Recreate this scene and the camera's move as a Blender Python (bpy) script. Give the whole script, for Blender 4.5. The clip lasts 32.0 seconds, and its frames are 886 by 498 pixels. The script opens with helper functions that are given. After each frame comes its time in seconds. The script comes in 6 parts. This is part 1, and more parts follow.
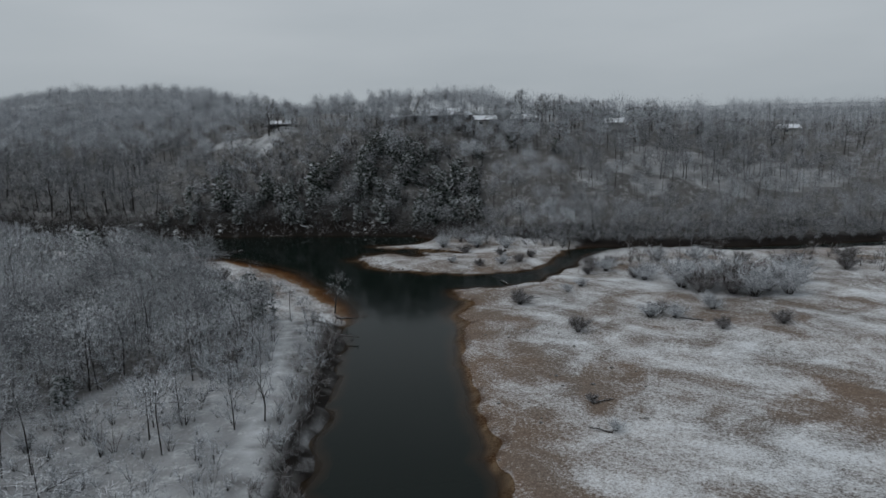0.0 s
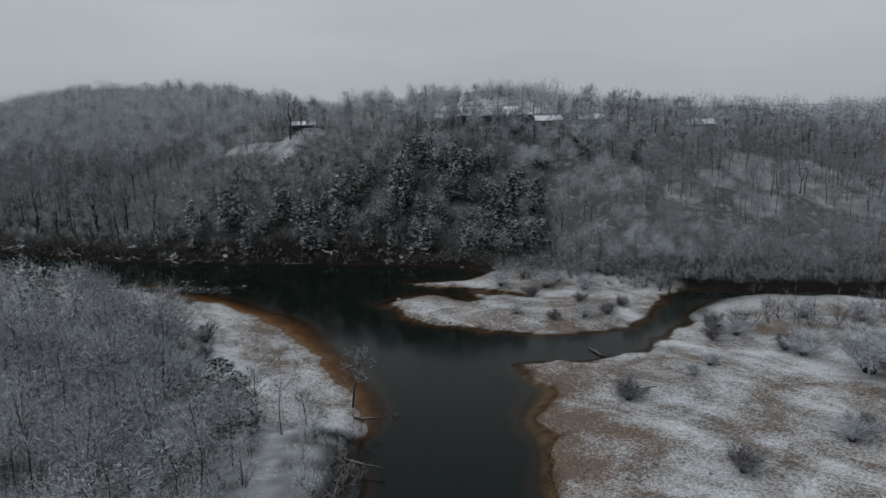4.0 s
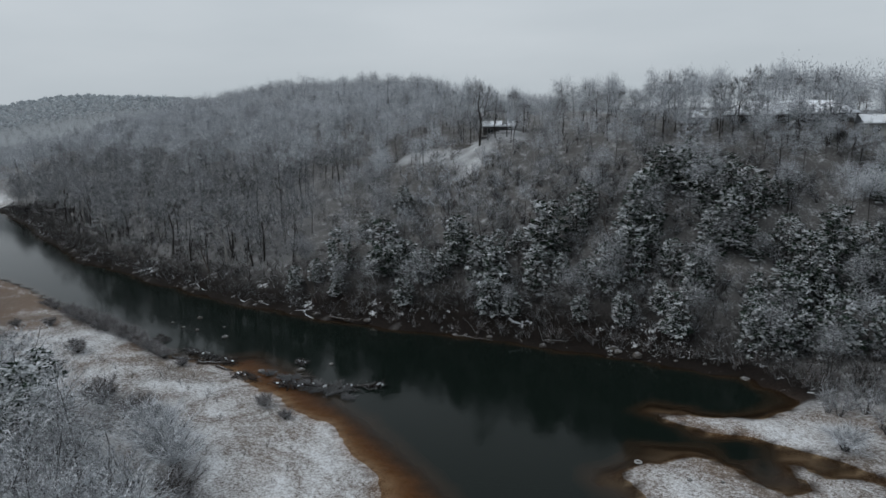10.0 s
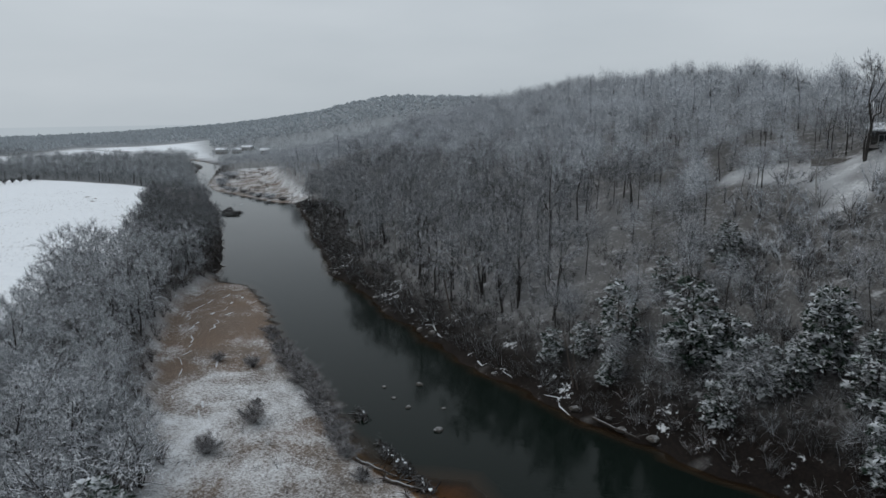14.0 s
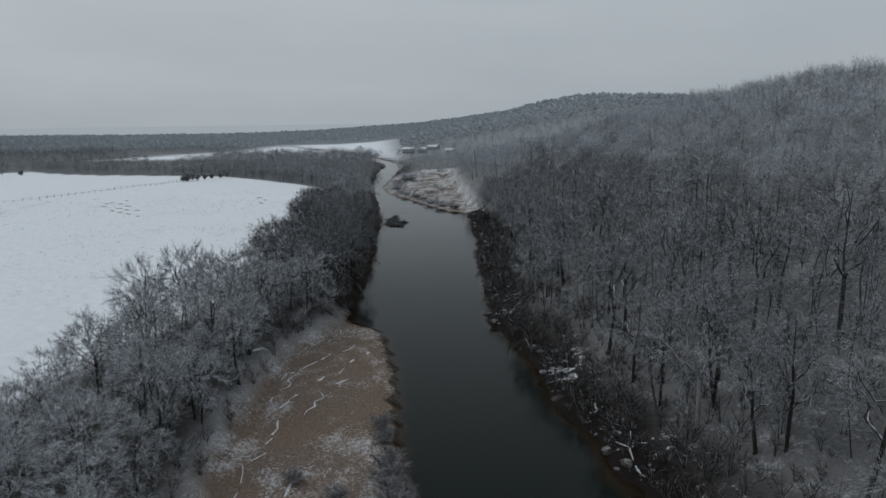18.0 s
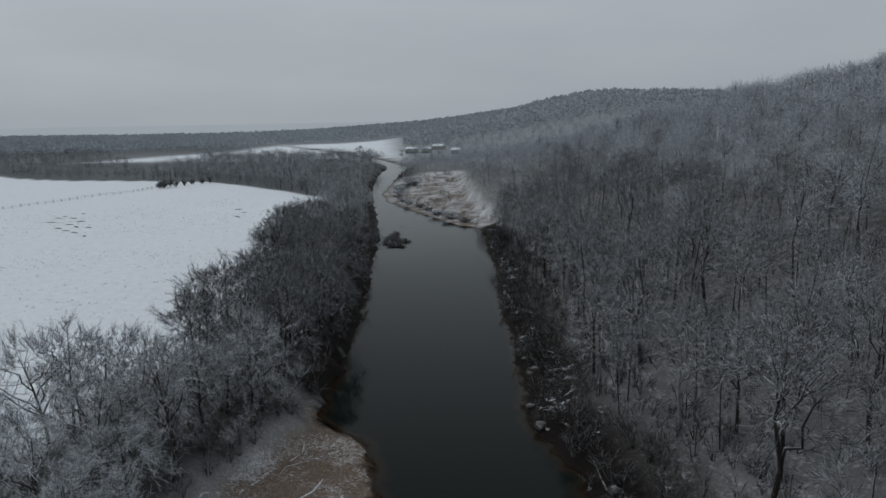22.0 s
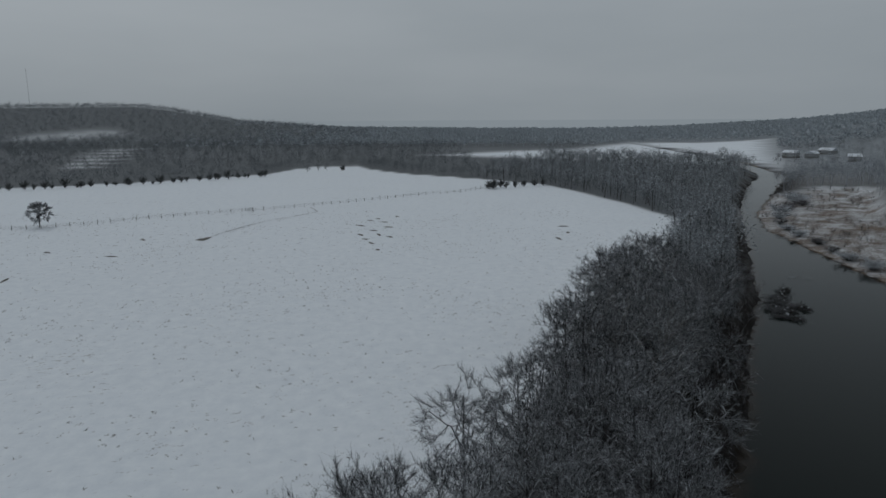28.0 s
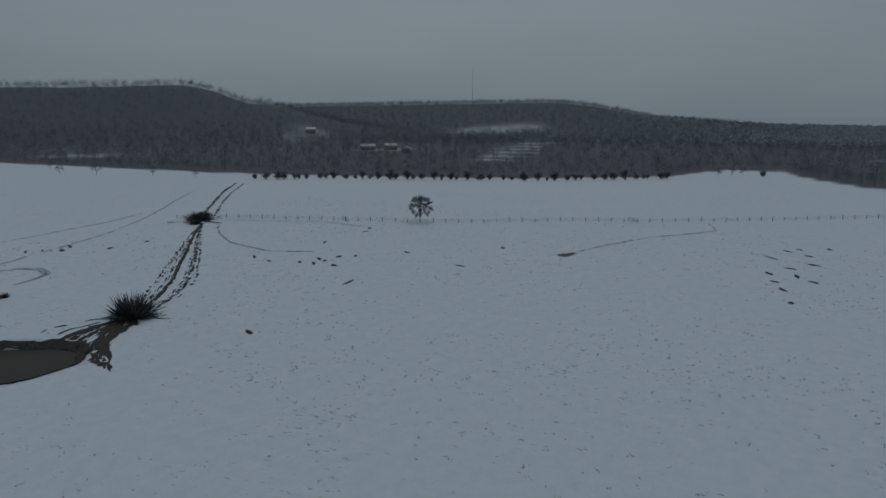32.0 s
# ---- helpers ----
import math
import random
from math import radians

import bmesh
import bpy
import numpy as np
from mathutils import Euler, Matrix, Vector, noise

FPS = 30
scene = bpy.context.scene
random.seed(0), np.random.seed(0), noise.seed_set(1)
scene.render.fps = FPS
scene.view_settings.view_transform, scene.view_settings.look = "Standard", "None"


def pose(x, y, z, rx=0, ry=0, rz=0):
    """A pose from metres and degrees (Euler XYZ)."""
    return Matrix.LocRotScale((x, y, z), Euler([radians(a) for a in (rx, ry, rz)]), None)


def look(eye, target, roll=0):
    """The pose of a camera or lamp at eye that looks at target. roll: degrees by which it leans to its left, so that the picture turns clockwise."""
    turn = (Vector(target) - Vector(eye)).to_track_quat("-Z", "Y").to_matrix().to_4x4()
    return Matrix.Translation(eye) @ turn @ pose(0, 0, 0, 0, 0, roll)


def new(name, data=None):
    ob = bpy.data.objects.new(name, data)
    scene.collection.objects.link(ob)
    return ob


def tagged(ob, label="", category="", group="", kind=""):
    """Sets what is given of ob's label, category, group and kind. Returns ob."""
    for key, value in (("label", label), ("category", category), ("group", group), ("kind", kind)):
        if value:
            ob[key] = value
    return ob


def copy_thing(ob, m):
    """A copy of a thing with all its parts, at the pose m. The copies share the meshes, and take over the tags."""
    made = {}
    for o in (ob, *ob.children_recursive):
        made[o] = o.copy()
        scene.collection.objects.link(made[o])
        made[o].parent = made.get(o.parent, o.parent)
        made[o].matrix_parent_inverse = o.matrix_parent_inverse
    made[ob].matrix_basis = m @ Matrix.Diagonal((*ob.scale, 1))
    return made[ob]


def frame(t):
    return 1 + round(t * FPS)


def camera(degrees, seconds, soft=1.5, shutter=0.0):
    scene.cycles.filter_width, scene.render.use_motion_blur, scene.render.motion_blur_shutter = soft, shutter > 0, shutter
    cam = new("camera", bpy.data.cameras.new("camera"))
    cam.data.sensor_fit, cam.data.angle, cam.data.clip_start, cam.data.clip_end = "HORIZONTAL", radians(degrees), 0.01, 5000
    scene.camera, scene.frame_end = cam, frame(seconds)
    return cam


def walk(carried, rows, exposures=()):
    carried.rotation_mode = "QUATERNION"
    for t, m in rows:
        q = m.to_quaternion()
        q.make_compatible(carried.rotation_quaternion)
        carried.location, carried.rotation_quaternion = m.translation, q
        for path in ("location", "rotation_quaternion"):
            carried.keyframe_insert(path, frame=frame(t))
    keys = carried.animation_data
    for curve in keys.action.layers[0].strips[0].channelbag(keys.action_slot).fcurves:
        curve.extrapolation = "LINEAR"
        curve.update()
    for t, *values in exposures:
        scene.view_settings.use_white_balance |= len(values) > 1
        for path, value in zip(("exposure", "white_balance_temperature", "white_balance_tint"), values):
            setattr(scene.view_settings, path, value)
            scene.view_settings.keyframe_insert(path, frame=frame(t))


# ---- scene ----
cam = camera(66.1, 32.0, soft=1.5)
PATH = [
    (0, (0.627, -1.246, 40.553), (0.738, 0.71, 40.154), -1.4),
    (0.5, (0.526, 5.01, 40.394), (0.62, 6.967, 39.994), -1.4),
    (1, (0.484, 10.897, 40.268), (0.56, 12.856, 39.871), -1.6),
    (1.5, (0.38, 16.852, 40.174), (0.443, 18.811, 39.778), -1.6),
    (2, (0.284, 22.671, 40.146), (0.335, 24.63, 39.751), -1.5),
    (2.5, (0.059, 28.519, 40.162), (0.098, 30.479, 39.767), -1.6),
    (3, (-0.315, 34.309, 40.196), (-0.288, 36.269, 39.8), -1.4),
    (3.5, (-0.703, 40.332, 40.269), (-0.692, 42.293, 39.872), -1.4),
    (5.5, (-1.944, 62.1, 40.803), (-2.019, 64.059, 40.403), -1.1),
    (6, (-2.525, 68.293, 40.665), (-2.649, 70.249, 40.266), -1.2),
    (6.5, (-3.173, 74.308, 40.558), (-3.348, 76.26, 40.161), -1.2),
    (7, (-3.795, 80.289, 40.368), (-4.018, 82.237, 39.972), -1.2),
    (7.5, (-4.668, 85.98, 40.374), (-4.938, 87.922, 39.979), -1.2),
    (8, (-5.869, 91.52, 40.34), (-6.182, 93.456, 39.946), -1.1),
    (8.5, (-6.778, 97.126, 40.343), (-7.156, 99.05, 39.95), -1.1),
    (9, (-7.824, 103.102, 40.248), (-8.276, 105.01, 39.856), -1.2),
    (9.5, (-9.107, 108.807, 40.217), (-9.63, 110.698, 39.827), -1.2),
    (10, (-10.851, 114.537, 40.273), (-11.432, 116.41, 39.881), -1.2),
    (10.5, (-12.45, 120.148, 40.331), (-13.091, 122.002, 39.94), -1.1),
    (11, (-14.404, 125.623, 40.368), (-15.156, 127.435, 39.979), -1.0),
    (11.5, (-16.376, 131.217, 40.383), (-17.255, 132.971, 39.996), -1.1),
    (12, (-18.831, 137.034, 40.233), (-19.818, 138.731, 39.848), -1.0),
    (12.5, (-21.347, 142.696, 40.012), (-22.436, 144.329, 39.629), -1.0),
    (13, (-24.111, 148.026, 39.832), (-25.287, 149.598, 39.452), -0.9),
    (13.5, (-27.135, 153.091, 39.73), (-28.38, 154.61, 39.352), -0.9),
    (14, (-30.371, 158.011, 39.682), (-31.684, 159.472, 39.305), -0.9),
    (14.5, (-33.744, 162.721, 39.711), (-35.139, 164.105, 39.335), -0.9),
    (15, (-37.268, 167.276, 39.792), (-38.74, 168.577, 39.416), -1.0),
    (15.5, (-41.161, 171.685, 39.582), (-42.681, 172.931, 39.209), -0.9),
    (17.5, (-58.437, 186.815, 39.559), (-60.083, 187.889, 39.189), -0.7),
    (18, (-62.911, 190.186, 39.614), (-64.572, 191.237, 39.243), -0.7),
    (18.5, (-67.492, 193.239, 39.588), (-69.153, 194.29, 39.218), -0.7),
    (19, (-72.358, 196.544, 39.526), (-74.021, 197.591, 39.156), -0.7),
    (19.5, (-77.354, 199.746, 39.469), (-79.018, 200.791, 39.099), -0.8),
    (20, (-82.665, 202.553, 39.485), (-84.328, 203.6, 39.115), -0.9),
    (20.5, (-87.874, 205.436, 39.582), (-89.537, 206.482, 39.211), -0.9),
    (21, (-92.956, 208.285, 39.675), (-94.62, 209.329, 39.301), -0.9),
    (21.5, (-98.016, 211.116, 39.768), (-99.682, 212.159, 39.392), -0.9),
    (22, (-103.187, 213.76, 39.742), (-104.853, 214.799, 39.365), -1.0),
    (22.5, (-107.865, 216.298, 39.656), (-109.536, 217.33, 39.278), -1.0),
    (23, (-112.956, 218.923, 39.538), (-114.632, 219.947, 39.161), -1.1),
    (23.5, (-118.11, 221.507, 39.507), (-119.793, 222.519, 39.129), -1.0),
    (24, (-123.37, 223.998, 39.401), (-125.065, 224.991, 39.023), -0.8),
    (24.5, (-128.555, 226.561, 39.478), (-130.285, 227.492, 39.1), -0.8),
    (25, (-133.816, 228.895, 39.596), (-135.598, 229.72, 39.218), -0.7),
    (25.5, (-138.883, 231.328, 39.638), (-140.716, 232.034, 39.261), -0.7),
    (27.5, (-159.879, 236.693, 39.86), (-161.827, 236.941, 39.482), -0.2),
    (28, (-165.098, 237.387, 39.58), (-167.058, 237.503, 39.202), -0.3),
    (28.5, (-170.452, 238.396, 39.46), (-172.416, 238.359, 39.082), -0.2),
    (29, (-175.869, 239.47, 39.447), (-177.823, 239.272, 39.069), -0.2),
    (29.5, (-181.29, 239.898, 39.549), (-183.222, 239.545, 39.168), -0.2),
    (30, (-186.723, 239.894, 39.446), (-188.625, 239.408, 39.065), -0.1),
    (30.5, (-192.143, 239.546, 39.353), (-194.007, 238.929, 38.97), -0.1),
    (31, (-197.561, 238.859, 39.325), (-199.376, 238.112, 38.941), -0.0),
    (31.5, (-202.777, 237.888, 39.282), (-204.535, 237.015, 38.897), -0.0),
    (32, (-207.829, 236.58, 39.206), (-209.521, 235.586, 38.819), -0.0),
]
EXPOSURES = [(0.0, 0.04, 6230, 9), (6.0, 0.15, 6230, 9), (9.5, 0.36, 6230, 9), (12.5, 0.39, 6200, 9), (16.0, 0.13, 6200, 8.8), (19.0, -0.06, 6160, 8.4), (25.5, -0.27, 6160, 8.4), (28.0, -0.63, 6080, 7.6), (29.5, -1.0, 5800, 6), (30.0, -1.1, 5620, 5), (31.0, -1.24, 5560, 4), (32.0, -1.22, 5700, 4)]
walk(cam, [(t, look(eye, target, roll)) for t, eye, target, roll in PATH], EXPOSURES)

# ---------------------------------------------------------------- world, sun
SUN_AZ, SUN_EL = radians(118), radians(48)          # azimuth turned left of north
world = bpy.data.worlds.new("overcast_sky")
scene.world = world
world.use_nodes = True
wn, wl = world.node_tree.nodes, world.node_tree.links
wn.clear()
w_out = wn.new("ShaderNodeOutputWorld")
w_bg = wn.new("ShaderNodeBackground")
w_sky = wn.new("ShaderNodeTexSky")
w_sky.sky_type, w_sky.sun_disc = "NISHITA", False
w_sky.sun_elevation, w_sky.sun_rotation = SUN_EL, -SUN_AZ
w_sky.air_density, w_sky.dust_density, w_sky.ozone_density = 1.0, 6.0, 1.0
w_scale = wn.new("ShaderNodeVectorMath")
w_scale.operation = "SCALE"
w_scale.inputs["Scale"].default_value = 0.10
w_hsv = wn.new("ShaderNodeHueSaturation")
w_hsv.inputs["Saturation"].default_value = 0.25
w_tc = wn.new("ShaderNodeTexCoord")
w_map = wn.new("ShaderNodeMapping")
w_map.inputs["Scale"].default_value = (1.2, 1.2, 5.0)
w_noise = wn.new("ShaderNodeTexNoise")
w_noise.inputs["Scale"].default_value, w_noise.inputs["Detail"].default_value = 1.6, 5
w_ramp = wn.new("ShaderNodeValToRGB")
w_ramp.color_ramp.elements[0].position, w_ramp.color_ramp.elements[0].color = 0.3, (0.40, 0.432, 0.452, 1)
w_ramp.color_ramp.elements[1].position, w_ramp.color_ramp.elements[1].color = 0.72, (0.48, 0.507, 0.523, 1)
w_mix = wn.new("ShaderNodeMix")
w_mix.data_type = "RGBA"
w_mix.inputs[0].default_value = 0.86
wl.new(w_sky.outputs[0], w_scale.inputs[0])
wl.new(w_scale.outputs[0], w_hsv.inputs["Color"])
wl.new(w_tc.outputs["Generated"], w_map.inputs[0])
wl.new(w_map.outputs[0], w_noise.inputs["Vector"])
wl.new(w_noise.outputs[0], w_ramp.inputs[0])
wl.new(w_hsv.outputs[0], w_mix.inputs[6])
wl.new(w_ramp.outputs[0], w_mix.inputs[7])
wl.new(w_mix.outputs[2], w_bg.inputs["Color"])
w_bg.inputs["Strength"].default_value = 1.0
wl.new(w_bg.outputs[0], w_out.inputs[0])
sun = new("sun", bpy.data.lights.new("sun", "SUN"))
sun.data.energy, sun.data.angle, sun.data.color = 0.5, radians(30), (1.0, 0.97, 0.93)
sun.matrix_world = look((0, 0, 0), (math.sin(SUN_AZ) * math.cos(SUN_EL), -math.cos(SUN_AZ) * math.cos(SUN_EL), -math.sin(SUN_EL)))


# ---------------------------------------------------------------- materials
def material(name, rough=0.85, metal=0.0, spec=0.3):
    m = bpy.data.materials.new(name)
    m.use_nodes = True
    n, l = m.node_tree.nodes, m.node_tree.links
    b = n["Principled BSDF"]
    b.inputs["Roughness"].default_value, b.inputs["Metallic"].default_value = rough, metal
    b.inputs["Specular IOR Level"].default_value = spec
    return m, n, l, b


def noise_node(n, l, scale, detail=4, rough=0.55, stretch=None, twist=0.0):
    t = n.new("ShaderNodeTexCoord")
    k = n.new("ShaderNodeTexNoise")
    k.inputs["Scale"].default_value, k.inputs["Detail"].default_value, k.inputs["Roughness"].default_value = scale, detail, rough
    k.inputs["Distortion"].default_value = twist
    if stretch:
        mp = n.new("ShaderNodeMapping")
        mp.vector_type = "TEXTURE"
        mp.inputs["Scale"].default_value = [1 / s for s in stretch[:3]]
        mp.inputs["Rotation"].default_value = (0, 0, radians(stretch[3]) if len(stretch) > 3 else 0)
        l.new(t.outputs["Object"], mp.inputs[0])
        l.new(mp.outputs[0], k.inputs["Vector"])
    else:
        l.new(t.outputs["Object"], k.inputs["Vector"])
    return k.outputs[0]


def ramp(n, l, value, lo, hi, c0=(0, 0, 0, 1), c1=(1, 1, 1, 1)):
    r = n.new("ShaderNodeValToRGB")
    r.color_ramp.elements[0].position, r.color_ramp.elements[0].color = lo, c0
    r.color_ramp.elements[1].position, r.color_ramp.elements[1].color = hi, c1
    l.new(value, r.inputs[0])
    return r.outputs[0]


def mix(n, l, f, a, b):
    k = n.new("ShaderNodeMix")
    k.data_type = "RGBA"
    for i, v in ((0, f), (6, a), (7, b)):
        if isinstance(v, (int, float)):
            k.inputs[i].default_value = v
        elif isinstance(v, tuple):
            k.inputs[i].default_value = (*v[:3], 1)
        else:
            l.new(v, k.inputs[i])
    return k.outputs[2]


def arith(n, l, op, a, b=None, clamp=False):
    k = n.new("ShaderNodeMath")
    k.operation, k.use_clamp = op, clamp
    for i, v in enumerate((a, b)):
        if v is None:
            continue
        if isinstance(v, (int, float)):
            k.inputs[i].default_value = v
        else:
            l.new(v, k.inputs[i])
    return k.outputs[0]


def attr(n, name):
    k = n.new("ShaderNodeAttribute")
    k.attribute_name = name
    return k.outputs["Fac"]


def bump(n, l, b, height, strength, distance):
    k = n.new("ShaderNodeBump")
    k.inputs["Strength"].default_value, k.inputs["Distance"].default_value = strength, distance
    l.new(height, k.inputs["Height"])
    l.new(k.outputs[0], b.inputs["Normal"])


def up_facing(n, l, lo, hi):
    g = n.new("ShaderNodeNewGeometry")
    s = n.new("ShaderNodeSeparateXYZ")
    l.new(g.outputs["Normal"], s.inputs[0])
    return ramp(n, l, s.outputs["Z"], lo, hi)


def island_random(n):
    return n.new("ShaderNodeNewGeometry").outputs["Random Per Island"]


def plain(name, colour, rough=0.85, metal=0.0, vary=0.25, scale=1.5, spec=0.3):
    m, n, l, b = material(name, rough, metal, spec)
    k = noise_node(n, l, scale, 5)
    dark = tuple(c * (1 - vary) for c in colour)
    light = tuple(min(1, c * (1 + vary)) for c in colour)
    l.new(mix(n, l, ramp(n, l, k, 0.3, 0.7), dark, light), b.inputs["Base Color"])
    bump(n, l, b, k, 0.3, 0.02)
    return m


SNOW = (0.80, 0.83, 0.87)


def ground_material():
    m, n, l, b = material("snowy_ground", 0.9, 0, 0.2)
    gravel, wood, bed, mud_shade = attr(n, "gravel"), attr(n, "wood"), attr(n, "bed"), attr(n, "mud_shade")
    big = noise_node(n, l, 0.055, 5, 0.6)
    streak = noise_node(n, l, 0.05, 6, 0.62, (0.6, 1.7, 1, -48), 0.8)
    mid = noise_node(n, l, 0.45, 5, 0.65)
    fine = noise_node(n, l, 2.4, 4, 0.7)
    snow = mix(n, l, ramp(n, l, mid, 0.3, 0.7), (0.74, 0.77, 0.81), (0.84, 0.865, 0.89))
    pebble = noise_node(n, l, 5.5, 3, 0.7)
    stone = mix(n, l, ramp(n, l, arith(n, l, "ADD", arith(n, l, "MULTIPLY", fine, 0.45), arith(n, l, "MULTIPLY", pebble, 0.55)), 0.35, 0.65), (0.050, 0.045, 0.041), (0.25, 0.222, 0.20))
    stone = mix(n, l, ramp(n, l, big, 0.35, 0.7), stone, mix(n, l, ramp(n, l, fine, 0.3, 0.7), (0.09, 0.066, 0.050), (0.23, 0.175, 0.135)))
    stone = mix(n, l, arith(n, l, "MULTIPLY", attr(n, "bare"), 0.5), stone, mix(n, l, ramp(n, l, pebble, 0.3, 0.7), (0.085, 0.052, 0.034), (0.25, 0.168, 0.115)))
    litter = mix(n, l, ramp(n, l, fine, 0.3, 0.7), (0.040, 0.037, 0.035), (0.12, 0.112, 0.105))
    # snow lies in drifts on the gravel, in patches between the trees, and nearly whole on the fields
    drift = noise_node(n, l, 0.075, 6, 0.66, None, 1.3)
    thread = noise_node(n, l, 0.30, 5, 0.68, (0.40, 1.9, 1, -44), 0.9)
    lie = ramp(n, l, arith(n, l, "ADD", arith(n, l, "MULTIPLY", streak, 0.45), arith(n, l, "MULTIPLY", drift, 0.55)), 0.38, 0.62)
    speck = arith(n, l, "ADD", arith(n, l, "MULTIPLY", fine, 0.5), arith(n, l, "ADD", arith(n, l, "MULTIPLY", pebble, 0.5), arith(n, l, "MULTIPLY", thread, 0.16)))
    g_cover = arith(n, l, "SUBTRACT", arith(n, l, "ADD", speck, arith(n, l, "MULTIPLY", lie, 0.27)), arith(n, l, "MULTIPLY", attr(n, "bare"), 0.13))
    g_snow = arith(n, l, "MULTIPLY", ramp(n, l, g_cover, 0.59, 0.84), 0.76)
    w_cover = arith(n, l, "ADD", arith(n, l, "MULTIPLY", mid, 0.6), arith(n, l, "MULTIPLY", fine, 0.45))
    w_snow = ramp(n, l, w_cover, 0.55, 0.68)
    tips = ramp(n, l, arith(n, l, "ADD", arith(n, l, "MULTIPLY", noise_node(n, l, 1.5, 3, 0.65, (1.4, 0.6, 1, 20)), 0.75), arith(n, l, "MULTIPLY", big, 0.25)), 0.62, 0.68)
    col = mix(n, l, arith(n, l, "MULTIPLY", tips, 0.65), snow, (0.20, 0.17, 0.14))
    col = mix(n, l, wood, col, mix(n, l, arith(n, l, "ADD", arith(n, l, "MULTIPLY", w_snow, 0.36), 0.05), litter, snow))
    col = mix(n, l, gravel, col, mix(n, l, g_snow, stone, snow))
    # bank mud taken near black, so it also carries the shade under brush
    col = mix(n, l, mud_shade, col, mix(n, l, ramp(n, l, fine, 0.35, 0.7), (0.004, 0.0030, 0.0026), (0.016, 0.011, 0.0085)))
    patch = ramp(n, l, arith(n, l, "ADD", arith(n, l, "MULTIPLY", mid, 0.55), arith(n, l, "ADD", arith(n, l, "MULTIPLY", fine, 0.30), arith(n, l, "MULTIPLY", noise_node(n, l, 0.09, 3), 0.35))), 0.675, 0.715)
    col = mix(n, l, arith(n, l, "MULTIPLY", arith(n, l, "MULTIPLY", attr(n, "ledge"), patch), 0.75), col, snow)
    col = mix(n, l, bed, col, mix(n, l, ramp(n, l, fine, 0.3, 0.7), (0.15, 0.078, 0.038), (0.26, 0.150, 0.080)))
    # far ground greyed by distance in step with the hazed woods
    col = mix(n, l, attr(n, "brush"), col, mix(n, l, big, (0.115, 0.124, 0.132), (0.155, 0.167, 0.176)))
    # far ridge ground paled further: haze painted into its colour
    col = mix(n, l, attr(n, "far_haze"), col, mix(n, l, big, (0.25, 0.268, 0.283), (0.30, 0.32, 0.336)))
    l.new(col, b.inputs["Base Color"])
    bump(n, l, b, arith(n, l, "ADD", fine, mid), 0.5, 0.12)
    return m


def water_material():
    m, n, l, b = material("river_water", 0.10, 0, 0.22)
    depth = attr(n, "depth")
    big = noise_node(n, l, 0.03, 3)
    deep = mix(n, l, big, (0.0052, 0.0084, 0.0070), (0.0080, 0.0122, 0.0100))
    shallow = mix(n, l, noise_node(n, l, 0.3, 4), (0.018, 0.013, 0.009), (0.040, 0.026, 0.015))
    l.new(mix(n, l, ramp(n, l, depth, 0.25, 0.85), shallow, deep), b.inputs["Base Color"])
    b.inputs["IOR"].default_value = 1.25
    t = n.new("ShaderNodeBsdfTransparent")
    t.inputs[0].default_value = (0.82, 0.70, 0.55, 1)
    k = n.new("ShaderNodeMixShader")
    l.new(ramp(n, l, depth, 0.03, 0.42, (0.18, 0.18, 0.18, 1)), k.inputs[0])
    l.new(t.outputs[0], k.inputs[1])
    l.new(b.outputs[0], k.inputs[2])
    l.new(k.outputs[0], n["Material Output"].inputs[0])
    rip = noise_node(n, l, 0.55, 4, 0.6, (1, 1.7, 1, 25))
    l.new(ramp(n, l, noise_node(n, l, 0.025, 3), 0.4, 0.65, (0.04, 0.04, 0.04, 1), (0.11, 0.11, 0.11, 1)), b.inputs["Roughness"])
    bump(n, l, b, rip, 0.10, 0.10)
    return m


def bark_material(name, dark, light, snow_lo=0.45, snow_hi=0.85, snow_amount=1.0):
    m, n, l, b = material(name, 0.95, 0, 0.1)
    k = noise_node(n, l, 3.0, 5, 0.6, (1, 1, 0.25))
    bark = mix(n, l, ramp(n, l, k, 0.3, 0.7), dark, light)
    up = up_facing(n, l, snow_lo, snow_hi)
    keep = ramp(n, l, noise_node(n, l, 0.9, 4), 0.36, 0.56)
    f = arith(n, l, "MULTIPLY", arith(n, l, "MULTIPLY", up, keep), snow_amount)
    l.new(mix(n, l, f, bark, SNOW), b.inputs["Base Color"])
    return m


def twig_material(name, dark, light, share, up_part=0.6, fleck=0.3, aged=0.6):
    """Fine twigs: some carry snow along them, most of it on those that lie flat."""
    m, n, l, b = material(name, 0.95, 0, 0.1)
    r = island_random(n)
    bark = mix(n, l, r, dark, light)
    up = up_facing(n, l, 0.25, 0.8)
    lot = noise_node(n, l, 0.16, 3)
    # some crowns are older and darker, some hold more frost
    old = tuple(c * aged for c in dark)
    bark = mix(n, l, ramp(n, l, noise_node(n, l, 0.10, 2), 0.34, 0.52), old, bark)
    bark = mix(n, l, ramp(n, l, lot, 0.52, 0.72, (0, 0, 0, 1), (0.5, 0.5, 0.5, 1)), bark, tuple(min(1, c * 1.7) for c in light))
    f = arith(n, l, "ADD", arith(n, l, "MULTIPLY", up, up_part), arith(n, l, "MULTIPLY", ramp(n, l, arith(n, l, "ADD", r, arith(n, l, "MULTIPLY", lot, 0.5)), 1.25 - share, 1.3 - share), fleck), True)
    l.new(mix(n, l, f, bark, SNOW), b.inputs["Base Color"])
    return m


